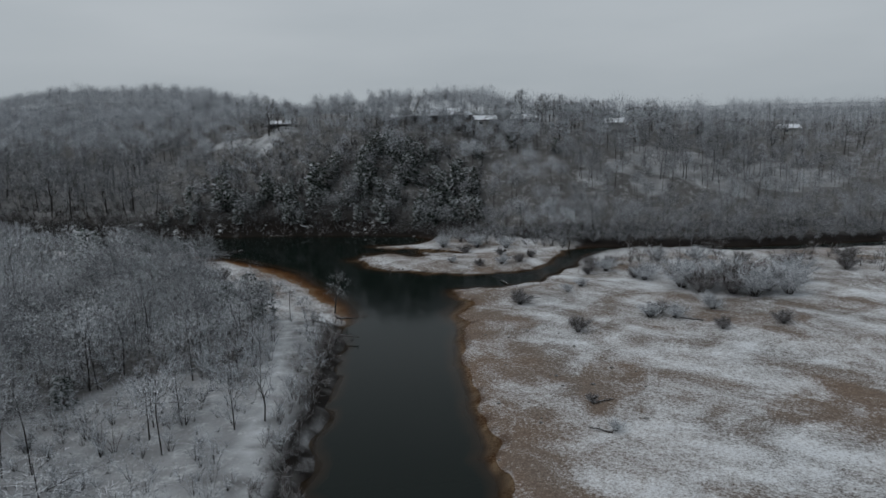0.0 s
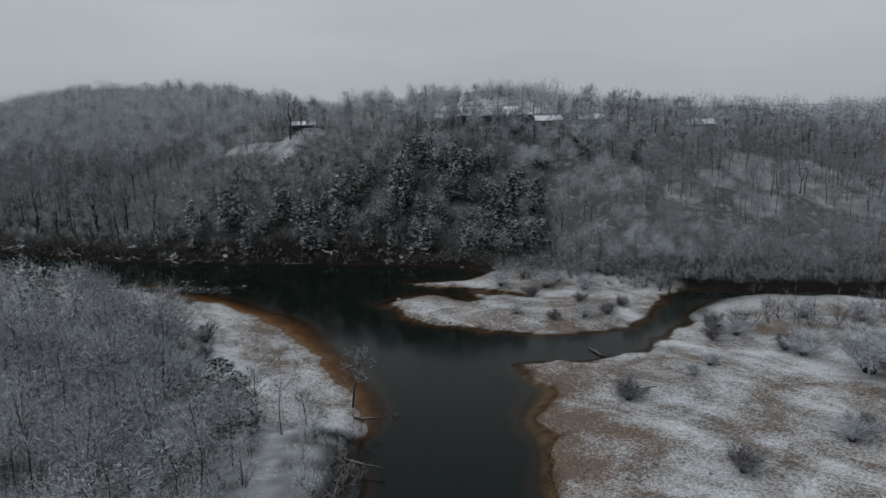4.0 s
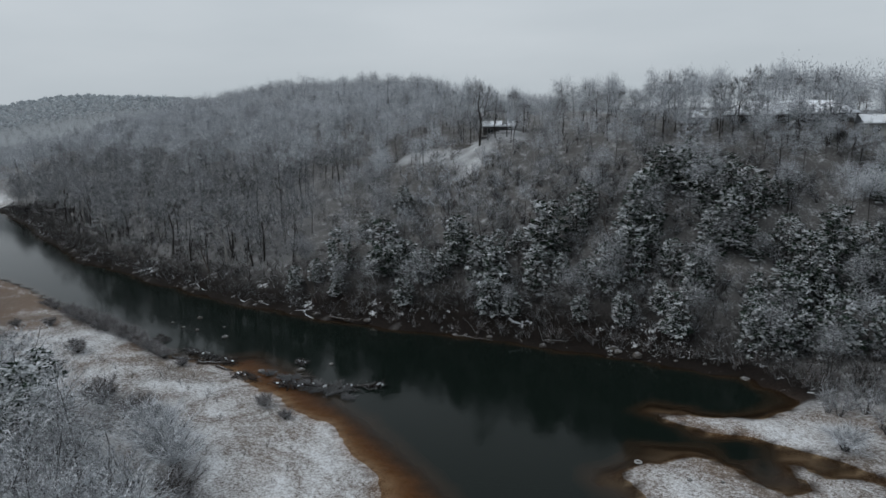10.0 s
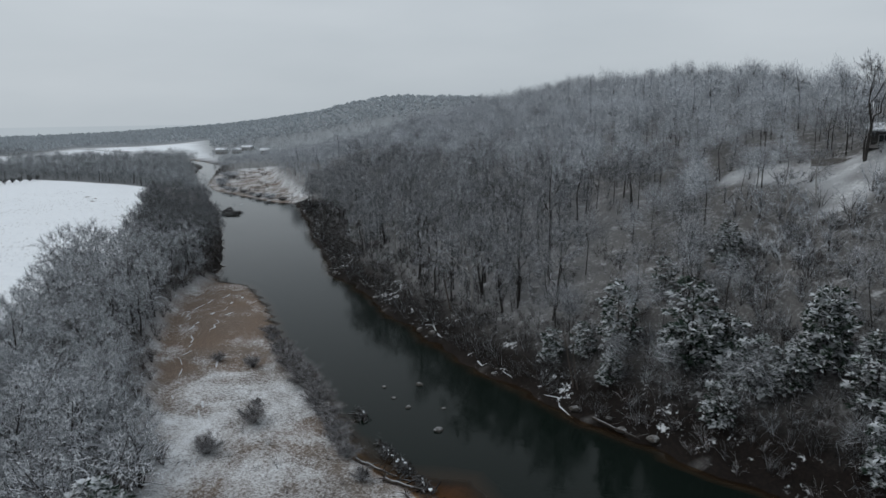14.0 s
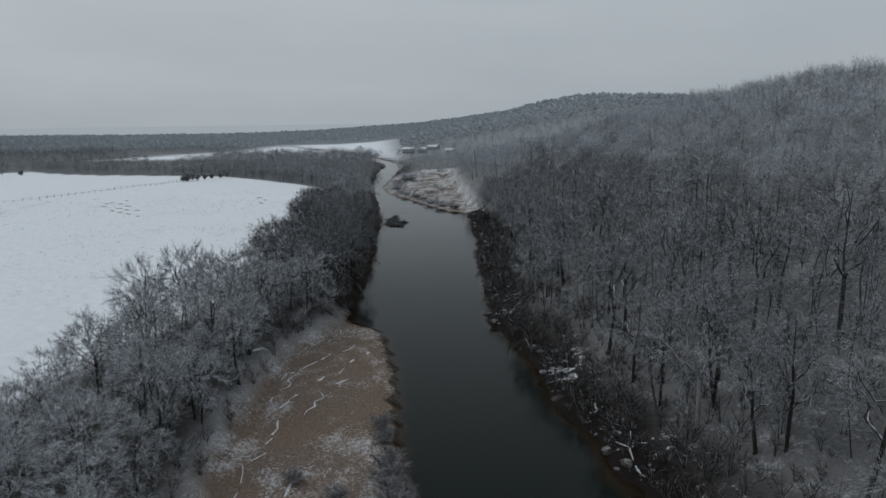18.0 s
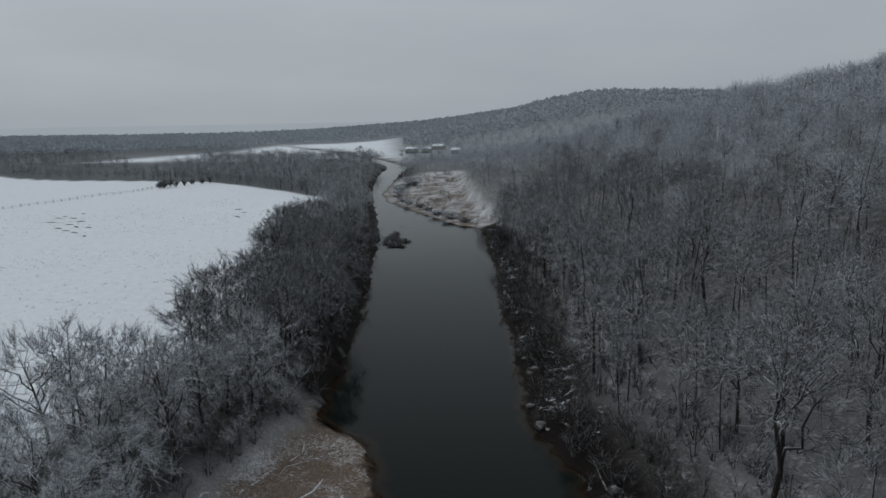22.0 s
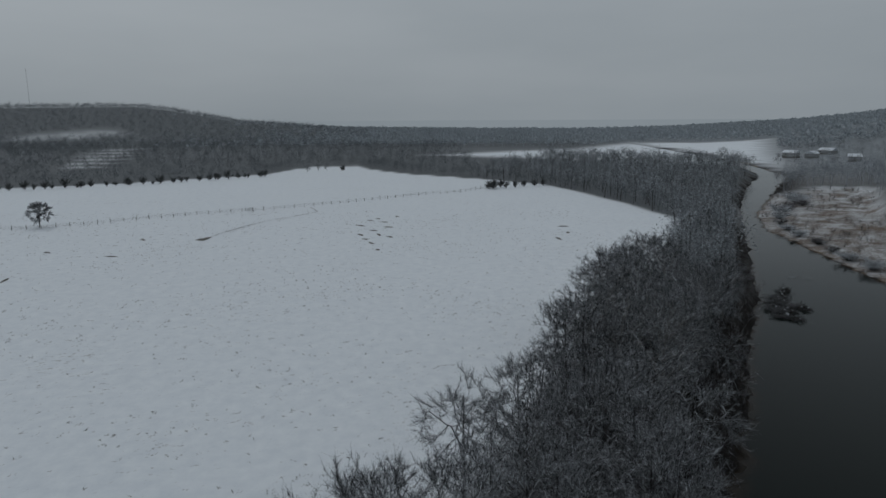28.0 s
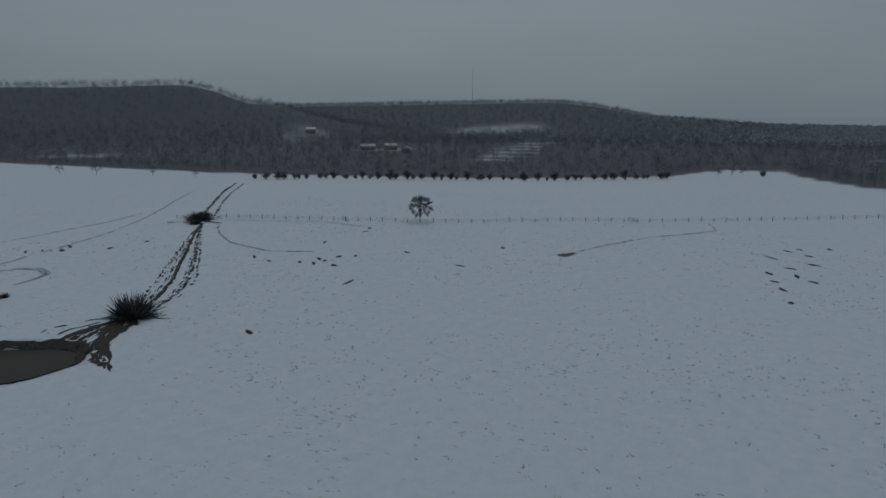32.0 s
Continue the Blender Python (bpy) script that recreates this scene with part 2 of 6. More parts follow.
def needle_material():
    m, n, l, b = material("snowy_needles", 0.9, 0, 0.15)
    green = mix(n, l, island_random(n), (0.010, 0.020, 0.014), (0.042, 0.062, 0.045))
    lump = ramp(n, l, noise_node(n, l, 0.65, 3), 0.42, 0.54)
    f = arith(n, l, "MULTIPLY", arith(n, l, "MULTIPLY", up_facing(n, l, 0.30, 0.85), lump), 0.68)
    l.new(mix(n, l, f, green, SNOW), b.inputs["Base Color"])
    return m


MAT_GROUND = ground_material()
MAT_WATER = water_material()
MAT_BARK = bark_material("bark", (0.022, 0.020, 0.019), (0.066, 0.061, 0.058), 0.15, 0.65, 0.85)
# snow-dusted twigs, lifted somewhat further to stand for haze on the hill
MAT_TWIG = twig_material("frosted_twigs", (0.30, 0.32, 0.346), (0.405, 0.427, 0.457), 0.5, 0.34, 0.25, 0.42)
# darker copy of the hill twigs, with the lower woods' shade in it
MAT_LOWTWIG = twig_material("dark_shaded_twigs", (0.056, 0.058, 0.062), (0.118, 0.121, 0.128), 0.45, 0.26, 0.25, 0.5)
# twigs of the distant woods: haze is put into their base colours
MAT_HIGHTWIG = twig_material("hazed_hill_twigs", (0.30, 0.32, 0.344), (0.385, 0.407, 0.433), 0.4, 0.28, 0.15)
MAT_FARTWIG = twig_material("hazed_far_twigs", (0.125, 0.136, 0.144), (0.18, 0.194, 0.204), 0.2, 0.12, 0.1, 0.75)
MAT_RIVERTWIG = twig_material("upriver_twigs", (0.175, 0.188, 0.199), (0.29, 0.31, 0.324), 0.3, 0.25, 0.2)
# darker twigs whose colour carries shade in the western belt and gaps
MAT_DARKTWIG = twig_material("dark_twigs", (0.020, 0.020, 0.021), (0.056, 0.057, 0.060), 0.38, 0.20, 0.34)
# ridge and valley twigs paled to stand for haze
MAT_HAZE_RIDGE = twig_material("hazed_ridge_twigs", (0.43, 0.46, 0.485), (0.47, 0.50, 0.525), 0.25, 0.06, 0.05, 0.9)
MAT_HAZE_VALLEY = twig_material("hazed_valley_twigs", (0.17, 0.178, 0.186), (0.28, 0.292, 0.302), 0.3, 0.25)
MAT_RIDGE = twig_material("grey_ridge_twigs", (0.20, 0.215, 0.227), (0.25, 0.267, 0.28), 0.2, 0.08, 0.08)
MAT_BRUSH = twig_material("brown_brush", (0.034, 0.024, 0.020), (0.098, 0.071, 0.060), 0.3, 0.26, 0.2)
MAT_EASTTWIG = twig_material("slope_twigs", (0.14, 0.148, 0.158), (0.225, 0.236, 0.25), 0.4, 0.24, 0.2, 0.45)
MAT_STRIPTWIG = twig_material("strip_twigs", (0.105, 0.109, 0.116), (0.19, 0.197, 0.207), 0.55, 0.48, 0.48, 0.45)
MAT_BANKTWIG = twig_material("bank_twigs", (0.052, 0.053, 0.057), (0.108, 0.110, 0.116), 0.45, 0.28, 0.34)
# near-black brush; on the banks this colour also carries the shade
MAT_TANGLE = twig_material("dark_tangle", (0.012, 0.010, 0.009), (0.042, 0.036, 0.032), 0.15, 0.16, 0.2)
MAT_SHRUB = twig_material("snowy_shrub", (0.088, 0.092, 0.098), (0.175, 0.182, 0.192), 0.58, 0.52, 0.52, 0.42)
MAT_SYCAMORE = bark_material("pale_bark", (0.16, 0.155, 0.145), (0.42, 0.41, 0.40), 0.4, 0.8, 0.8)
MAT_NEEDLE = needle_material()
# haze for the backdrop: it glows by itself, toned to the horizon sky
MAT_HAZE_GLOW, _n, _l, _b = material("glowing_haze", 1.0, 0, 0)
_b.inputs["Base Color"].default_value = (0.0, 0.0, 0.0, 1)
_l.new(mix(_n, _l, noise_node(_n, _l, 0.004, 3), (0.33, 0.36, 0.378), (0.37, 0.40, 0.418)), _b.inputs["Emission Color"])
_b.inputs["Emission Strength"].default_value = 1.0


# ---------------------------------------------------------------- mesh helpers
def fast_mesh(name, verts, faces, mat=None, smooth=False):
    """A mesh from arrays: faces is an (n, 3) or (n, 4) array of corners, or a list of such arrays."""
    verts = np.asarray(verts, dtype=np.float32)
    faces = [np.asarray(f, dtype=np.int32) for f in (faces if isinstance(faces, list) else [faces]) if len(f)]
    me = bpy.data.meshes.new(name)
    me.vertices.add(len(verts))
    me.vertices.foreach_set("co", verts.ravel())
    loops = np.concatenate([f.ravel() for f in faces])
    totals = np.concatenate([np.full(len(f), f.shape[1], dtype=np.int32) for f in faces])
    me.loops.add(len(loops))
    me.loops.foreach_set("vertex_index", loops)
    me.polygons.add(len(totals))
    me.polygons.foreach_set("loop_start", np.concatenate([[0], np.cumsum(totals)[:-1]]).astype(np.int32))
    me.polygons.foreach_set("loop_total", totals)
    if smooth:
        me.polygons.foreach_set("use_smooth", np.ones(len(totals), dtype=bool))
    me.update(calc_edges=True)
    if mat:
        me.materials.append(mat)
    return me


def set_attr(me, name, values):
    a = me.attributes.new(name, "FLOAT", "POINT")
    a.data.foreach_set("value", np.asarray(values, dtype=np.float32))


def part(name, bm, mat, parent=None, label=""):
    """Links a bmesh, or a mesh, as one object under its thing."""
    if isinstance(bm, bmesh.types.BMesh):
        me = bpy.data.meshes.new(name)
        bm.to_mesh(me)
        bm.free()
    else:
        me = bm
    if mat and not me.materials:
        me.materials.append(mat)
    ob = new(name, me)
    if parent:
        ob.parent = parent
    return tagged(ob, label)


# ---------------------------------------------------------------- the plan
SOUTH_BANK = [(-14, -400), (-12, 0), (-11, 40), (-11.3, 78), (-10.8, 107), (-12.3, 130), (-16.6, 141), (-23, 155), (-32, 169.6), (-40, 180), (-50, 189),
              (-66, 198), (-76, 204.5), (-88, 207), (-107, 216.5), (-130, 226), (-152, 237.5), (-166, 244), (-178, 247), (-186, 244.5), (-200, 254), (-219, 266),
              (-246, 281.5), (-275, 297), (-302, 313), (-340, 331), (-378, 349), (-459, 388), (-530, 426), (-620, 480), (-760, 520), (-1100, 560)]
NORTH_BANK = [(-1100, 575), (-760, 536), (-610, 496), (-519, 437), (-436, 383), (-397, 366), (-371, 362), (-321, 353), (-300, 354), (-276, 338), (-246, 319.5), (-217, 299),
              (-200, 289), (-184, 279), (-167, 266.5), (-154, 263.5), (-132, 252.6), (-101, 240), (-75, 233.5), (-56, 230.5), (-35, 228.4), (-6, 223), (4, 219.5), (10, 214),
              (6, 206.5), (-4, 205), (-11, 204.5), (-6, 201.5), (3, 200), (10, 196.5), (17, 192.5), (18, 191), (10, 193), (4.5, 194), (7, 189.5), (5, 187), (-1, 191.5), (-5, 193.5), (-11, 191), (-13, 186.5), (-8, 177), (-3.5, 172), (6, 168),
              (17, 164.4), (32, 166.7), (38.8, 175), (45, 187.5), (52, 193.5), (66, 190.5), (81, 189), (97, 186), (150, 187), (220, 178), (420, 170)]
EAST_BANK = [(420, 160), (220, 170), (150, 180), (97, 179.5), (81, 183), (66, 184.5), (53, 183), (46, 171), (38, 161), (33, 155.5), (24.7, 152), (17, 151.2), (10.6, 149.7),
             (13, 143.4), (14.7, 136), (9.8, 130.5), (12, 124), (9.4, 104.5), (10.3, 88.6), (10.9, 76), (12, 40), (12, 0), (13, -400)]
RIVER = SOUTH_BANK + NORTH_BANK + EAST_BANK
NORTH_SIDE = NORTH_BANK[:24] + [(20, 205), (45, 197), (52, 193.5), (66, 190.5), (97, 186), (150, 187), (220, 178), (420, 170), (5000, 170), (5000, 5000), (-5000, 5000), (-5000, 700), (-1100, 575)]
BAR_SOUTH = [(-186, 250), (-192, 244), (-183, 241), (-173, 228), (-162, 218.5), (-143, 207), (-117, 194), (-99, 186), (-84, 180), (-66, 170), (-50, 158), (-42, 146), (-33, 131), (-22, 124), (-12, 128), (-14, 142), (-30, 175), (-66, 206), (-120, 232), (-160, 250)]
BAR_EAST = [(5, -300), (5, 155), (60, 176), (140, 181), (230, 165), (260, 40), (240, -300)]
ISLAND = [(-16, 208), (-16, 182), (0, 165), (35, 163), (48, 187), (52, 197), (30, 200), (16, 214), (5, 209)]
BAR_WEST = [(-300, 340), (-325, 345), (-372, 355), (-400, 358), (-442, 378), (-497, 424), (-520, 470), (-503, 480), (-420, 425), (-340, 380), (-306, 365)]
FIELD = [(-140, 160), (-158, 183), (-172, 197), (-186, 212), (-201.5, 226), (-216, 239.5), (-265.5, 266), (-326.5, 301.5), (-395, 334), (-440, 330), (-519, 316), (-565, 283), (-602, 243), (-650, 214), (-692, 203),
         (-690, 185), (-664, 163), (-610, 149), (-560, 80), (-535, 20), (-514, -36), (-499, -99), (-470, -400), (-140, -400)]
FAR_FIELD = [(-830, 262), (-884, 336), (-944, 438), (-1180, 600), (-1100, 760), (-640, 515), (-742, 365)]
POND = [(-249, 124), (-259.5, 127), (-264.5, 134), (-265, 139), (-261, 143.5), (-255, 143.5), (-247, 140), (-243, 131)]


def edge_distance(x, y, poly, closed=True):
    """The distance of each point from a line of points."""
    best = np.full(x.shape, 1e9)
    for (ax, ay), (bx, by) in zip(poly, poly[1:] + (poly[:1] if closed else [])):
        dx, dy = bx - ax, by - ay
        q = dx * dx + dy * dy
        if q < 1e-9:
            continue
        u = np.clip(((x - ax) * dx + (y - ay) * dy) / q, 0, 1)
        best = np.minimum(best, (x - ax - u * dx) ** 2 + (y - ay - u * dy) ** 2)
    return np.sqrt(best)


def inside(x, y, poly):
    odd = np.zeros(x.shape, dtype=bool)
    for (ax, ay), (bx, by) in zip(poly, poly[1:] + poly[:1]):
        if ay == by:
            continue
        odd ^= ((ay > y) != (by > y)) & (x < (bx - ax) * (y - ay) / (by - ay) + ax)
    return odd


def soft_inside(x, y, poly, width):
    d = edge_distance(x, y, poly)
    return np.clip(0.5 + np.where(inside(x, y, poly), d, -d) / width, 0, 1)


def waves(x, y, size, seed):
    """Smooth random relief, about -1 to 1, from a few crossed waves."""
    rng = np.random.RandomState(seed)
    z = np.zeros(x.shape)
    for k in range(7):
        a, s, p = rng.uniform(0, 6.283), size * rng.uniform(0.55, 1.6), rng.uniform(0, 6.283)
        z = z + np.sin((x * math.cos(a) + y * math.sin(a)) * 6.283 / s + p + 1.3 * np.sin((x * math.sin(a) - y * math.cos(a)) * 4.1 / s + 2 * p))
    return z / 4.0


def ridge(x, y, line, width):
    """A hill along a line of (x, y, height)."""
    z = np.zeros(x.shape)
    for (ax, ay, ah), (bx, by, bh) in zip(line, line[1:]):
        dx, dy = bx - ax, by - ay
        u = np.clip(((x - ax) * dx + (y - ay) * dy) / (dx * dx + dy * dy), 0, 1)
        d2 = (x - ax - u * dx) ** 2 + (y - ay - u * dy) ** 2
        z = np.maximum(z, (ah + u * (bh - ah)) * np.exp(-d2 / width ** 2))
    return z


CLEARINGS = [(-74, 289.5, 2.8), (-68, 288, 3), (-62, 286, 3.8), (-55, 281.5, 4.6), (-53, 274, 3.0), (-46, 287, 3.6)]
TRAIL = [(-17.9, 68), (-18.8, 85), (-19.8, 100), (-20.8, 112), (-21.6, 126)]
LEFT_OPEN = [(-22, 79, 9), (-33, 84, 9), (-42, 76, 8), (-30, 62, 9), (-18.5, 95, 2.5), (-19, 110, 2.5)]
SLOPE_OPEN = [(98, 264, 7), (105, 257, 8), (113, 249, 7), (121, 242, 6), (104, 273, 6), (127, 263, 6), (136, 256, 7), (144, 249, 7), (91, 243, 5), (150, 262, 6), (118, 270, 5), (160, 252, 7), (84, 256, 4), (70, 246, 4)]
FAR_OPEN = [(-770, -172, 22), (-795, -158, 18), (-1240, -270, 45), (-1200, -300, 30), (-1290, -240, 40), (-1225, -150, 16), (-690, 0, 16), (-735, -15, 20), (-790, -30, 22), (-850, -52, 24), (-920, -70, 25), (-1000, -90, 25),
            (-770, 595, 26), (-700, 600, 16), (-560, -330, 30), (-878, -352, 22), (-835, -330, 20), (-500, -50, 10)]
HILL_X = [-5000, -900, -640, -500, -370, -320, -250, -150, -90, -50, -8, 10, 30, 80, 150, 300, 5000]
HILL_H = [2, 2, 5, 10, 31, 44.5, 51.5, 46, 38, 34, 37, 38.5, 37.5, 30, 27, 25, 25]
HILL_L = [300, 300, 280, 250, 230, 222, 215, 190, 118, 74, 70, 58, 66, 92, 125, 150, 150]
HILL_OFF = [20, 20, 15, 10, 8, 6, 4, 3, 2, 1, 2, 12, 26, 32, 34, 34, 34]
FAR_RIDGE = [(-560, 930, 40), (-760, 1010, 62), (-930, 1060, 72), (-1080, 1100, 56), (-1500, 1150, 30), (-1900, 1000, 8), (-2500, 600, 0)]
SOUTH_RIDGE = [(400, -1150, 62), (-100, -980, 66), (-450, -830, 72), (-656, -720, 68), (-800, -660, 72), (-875, -600, 76), (-930, -520, 50)]
SOUTHWEST_RIDGE = [(-1000, -1250, 46), (-1357, -800, 52), (-1600, -330, 60), (-1680, -150, 26), (-1800, 0, 8), (-2300, 500, 0)]


def land(x, y):
    """Height of the ground and its cover at each point."""
    x, y = np.asarray(x, dtype=float), np.asarray(y, dtype=float)
    jx, jy = x + 0.9 * waves(x, y, 11, 1) + 0.28 * waves(x, y, 5.6, 2), y + 0.9 * waves(x, y, 12, 3) + 0.28 * waves(x, y, 6.1, 4)
    d = edge_distance(jx, jy, RIVER)
    d = np.where(inside(jx, jy, RIVER), -d, d)
    north = soft_inside(x, y, NORTH_SIDE, 10)
    bar = np.maximum.reduce([soft_inside(jx, jy, p, w) for p, w in ((BAR_SOUTH, 5), (BAR_EAST, 6), (ISLAND, 6), (BAR_WEST, 6))])
    dd = np.maximum(d, 0)
    # banks and flats south of the river
    flat = np.where(x > -140, 3.2, 4.4)
    z_south = flat * (1 - np.exp(-dd / 4.0)) + 0.25 * waves(x, y, 55, 5) * np.clip(dd / 30, 0, 1)
    z_bar = 1.6 * (1 - np.exp(-dd / 20.0)) + 0.10 * waves(x, y, 16, 6) * np.clip(dd / 4, 0, 1)
    # the wooded hill north of it
    hh, hl, off = np.interp(x, HILL_X, HILL_H), np.interp(x, HILL_X, HILL_L), np.interp(x, HILL_X, HILL_OFF)
    u = np.clip((dd - off) / hl, 0, 1)
    z_north = 1.3 * (1 - np.exp(-dd / 3.0)) + hh * (1 - (1 - u) ** 1.7) + 0.9 * waves(x, y, 38, 7) * np.clip(dd / 25, 0, 1)
    z = z_south * (1 - north) + z_north * north
    z = z * (1 - bar) + np.minimum(z, z_bar) * bar
    # the river's bed: shelving off the bars, steep under the banks
    wide = np.clip(2 * soft_inside(x, y, BAR_SOUTH, 52), 0, 1) * np.clip((x + 100) / 25, 0, 1) * np.clip((y - 124) / 8, 0, 1)
    some = np.maximum(np.clip(2 * soft_inside(x, y, ISLAND, 22), 0, 1) * np.clip(0.75 + 0.5 * waves(x, y, 15, 51), 0.3, 1), soft_inside(x, y, BAR_EAST, 12) * np.clip((155 - y) / 8, 0, 1))
    slope = 0.95 + (0.24 - 0.95) * some
    slope = slope + (0.06 - slope) * wide
    z = np.where(d < 0, -np.minimum(2.5, -d * slope), z + 0.03 * np.clip(d, 0, 1))
    far = ridge(x, y, FAR_RIDGE, 230) + ridge(x, y, SOUTH_RIDGE, 150) + ridge(x, y, SOUTHWEST_RIDGE, 260)
    z = z + far * np.clip((d - 60) / 120, 0, 1)
    z = z + 2.3 * np.exp(-((x + 50.2) ** 2 + (y - 292) ** 2) / 81)          # terrace under the cabin
    pond = soft_inside(x, y, POND, 3)
    z = z - 1.2 * pond
    return z, d, north, bar


def ground_z(x, y):
    return land(x, y)[0]


def axis(a, b, step, low, high, grow=1.06):
    inner = list(np.arange(a, b + 0.01, step))
    s, v, up = step, b, []
    while v < high:
        s = min(s * grow, 32 if abs(v) < 1500 else 250)
        v += s
        up.append(v)
    s, v, down = step, a, []
    while v > low:
        s = min(s * grow, 32 if abs(v) < 1500 else 250)
        v -= s
        down.append(v)
    return np.array(down[::-1] + inner + up)


def build_ground():
    xs, ys = axis(-430, 120, 1.3, -4700, 4700, 1.08), axis(55, 395, 1.3, -4700, 4700, 1.08)
    x, y = np.meshgrid(xs, ys)
    z, d, north, bar = land(x.ravel(), y.ravel())
    x, y = x.ravel(), y.ravel()
    field = np.maximum.reduce([soft_inside(x, y, FIELD, 5), soft_inside(x, y, FAR_FIELD, 45)])
    for spots, most in ((CLEARINGS, 0.42), (FAR_OPEN, 0.7), (SLOPE_OPEN, 0.28), (LEFT_OPEN, 0.30)):
        for cx, cy, r in spots:
            field = np.maximum(field, np.clip(1.5 - np.hypot(x - cx, y - cy) / r, 0, most) * np.clip(0.8 + 0.35 * waves(x, y, 5.5, 17), 0.25, 1.15))
    field = np.maximum(field, 0.42 * np.clip(0.5 + 0.8 * waves(x, y, 6, 13), 0, 1) * ((x > -26) & (x < -8) & (y > 50) & (y < 132)) * np.clip((d - 2) / 2, 0, 1))
    field = np.maximum(field, (0.42 + 0.35 * waves(x, y, 4, 12)) * np.clip(1.7 - edge_distance(x, y, TRAIL, False) / 1.3, 0, 1))
    # snow cover raised with distance to pale the ground like haze
    field = np.maximum(field, np.clip((np.hypot(x + 208, y - 236) - 550) / 500, 0, 0.3))
    field = np.maximum(field, 0.10 * north * np.clip((d - 7) / 3, 0, 1) * np.clip((60 - d) / 20, 0, 1) * np.clip((-80 - x) / 20, 0, 1))
    pond = soft_inside(x, y, POND, 5)
    nx, ny = len(xs), len(ys)
    i = np.arange((nx - 1) * (ny - 1))
    a = (i // (nx - 1)) * nx + i % (nx - 1)
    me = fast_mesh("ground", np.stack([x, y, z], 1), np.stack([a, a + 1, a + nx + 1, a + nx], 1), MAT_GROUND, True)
    bare = np.clip((-x - 122) / 18, 0, 1) * (x > -200) * bar + np.clip(1 - d / 16, 0, 1) * (x > 0) * (y < 150) + 0.5 * (waves(x, y, 34, 14) > 0.55) + 0.35 * bar * (x < -290) + 0.10 * bar * ((x > -122) & (x < -10) & (y < 215) & (y > 120)) + 0.3 * bar * ((x > -16) & (y > 160)) + 0.12 * bar * ((x > 5) & (y < 128))
    set_attr(me, "bare", np.clip(bare, 0, 1) * (d > 0))
    # grows with distance, standing for haze; also covers the upriver flat
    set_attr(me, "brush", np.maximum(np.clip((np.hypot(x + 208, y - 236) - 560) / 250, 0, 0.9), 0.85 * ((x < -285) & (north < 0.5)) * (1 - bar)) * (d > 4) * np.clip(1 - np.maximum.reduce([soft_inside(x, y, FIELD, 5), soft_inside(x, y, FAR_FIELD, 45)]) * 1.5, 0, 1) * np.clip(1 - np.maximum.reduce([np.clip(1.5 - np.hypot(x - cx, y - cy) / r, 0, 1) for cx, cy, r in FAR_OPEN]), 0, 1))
    set_attr(me, "ledge", (north > 0.4) * np.clip((d - 0.7) / 0.6, 0, 1) * np.clip((8.5 - d) / 3, 0, 1) * (1 - bar) * (x < 20))
    set_attr(me, "far_haze", 0.9 * np.clip((y - 470) / 120, 0, 1) * np.clip((-x - 380) / 150, 0, 1) * (d > 4) * (1 - soft_inside(x, y, FAR_FIELD, 45)))
    set_attr(me, "gravel", np.clip(bar * 1.2 - 0.1, 0, 1) * (d > -1))
    set_attr(me, "wood", (1 - field) * (1 - bar))
    near = np.clip(1 - np.abs(d - 0.1) / 1.3, 0, 1)
    shoal = np.maximum.reduce([soft_inside(x, y, p, 16) for p in (BAR_SOUTH, ISLAND, BAR_EAST)])
    tip = np.clip(2 * soft_inside(x, y, BAR_SOUTH, 40), 0, 1) * np.clip((x + 105) / 25, 0, 1) * np.clip((y - 122) / 8, 0, 1)
    beach = soft_inside(x, y, BAR_EAST, 9) * np.clip((152 - y) / 8, 0, 1) * 0.7
    bed = np.clip((1.2 - d) / 3.2, 0, 1) * np.maximum.reduce([tip, beach, 0.25 * np.clip(2 * soft_inside(x, y, ISLAND, 22), 0, 1)])
    set_attr(me, "bed", bed)
    # along banks and under the field belt this mask paints shade as well
    set_attr(me, "mud_shade", np.clip(np.clip(1.3 - np.abs(d - 2.0) / np.where((x > -75) & (x < 12) & (north > 0.5), 9.0, np.where(north > 0.5, 7.5, 1.7)), 0, 1) * (1 - bar) + pond * 0.9 + (d < 0.4) * np.clip(1 - bed * 1.5, 0, 1) + 0.6 * ((x < -95) & (x > -300) & (north < 0.5) & (d < 60) & (d > 0.5)) * (1 - field) * (1 - bar) , 0, 1))
    return tagged(new("ground", me), "snow-dusted ground of fields, gravel bars and wooded slopes", "ground", kind="structure")


def build_water():
    xs, ys = np.arange(-760, 300, 2.5), np.arange(-60, 560, 2.5)
    x, y = np.meshgrid(xs, ys)
    x, y = x.ravel(), y.ravel()
    z, d, *_ = land(x, y)
    use = (d < 5)
    nx, ny = len(xs), len(ys)
    i = np.arange((nx - 1) * (ny - 1))
    a = (i // (nx - 1)) * nx + i % (nx - 1)
    q = np.stack([a, a + 1, a + nx + 1, a + nx], 1)
    q = q[use[q].any(1)]
    ids, inv = np.unique(q, return_inverse=True)
    me = fast_mesh("river", np.stack([x[ids], y[ids], 0 * x[ids]], 1), inv.reshape(-1, 4), MAT_WATER, True)
    set_attr(me, "depth", np.clip(-z[ids], 0, 3) / 2.0)
    return tagged(new("river", me), "calm dark green river water with brown shallows", "river", kind="structure")


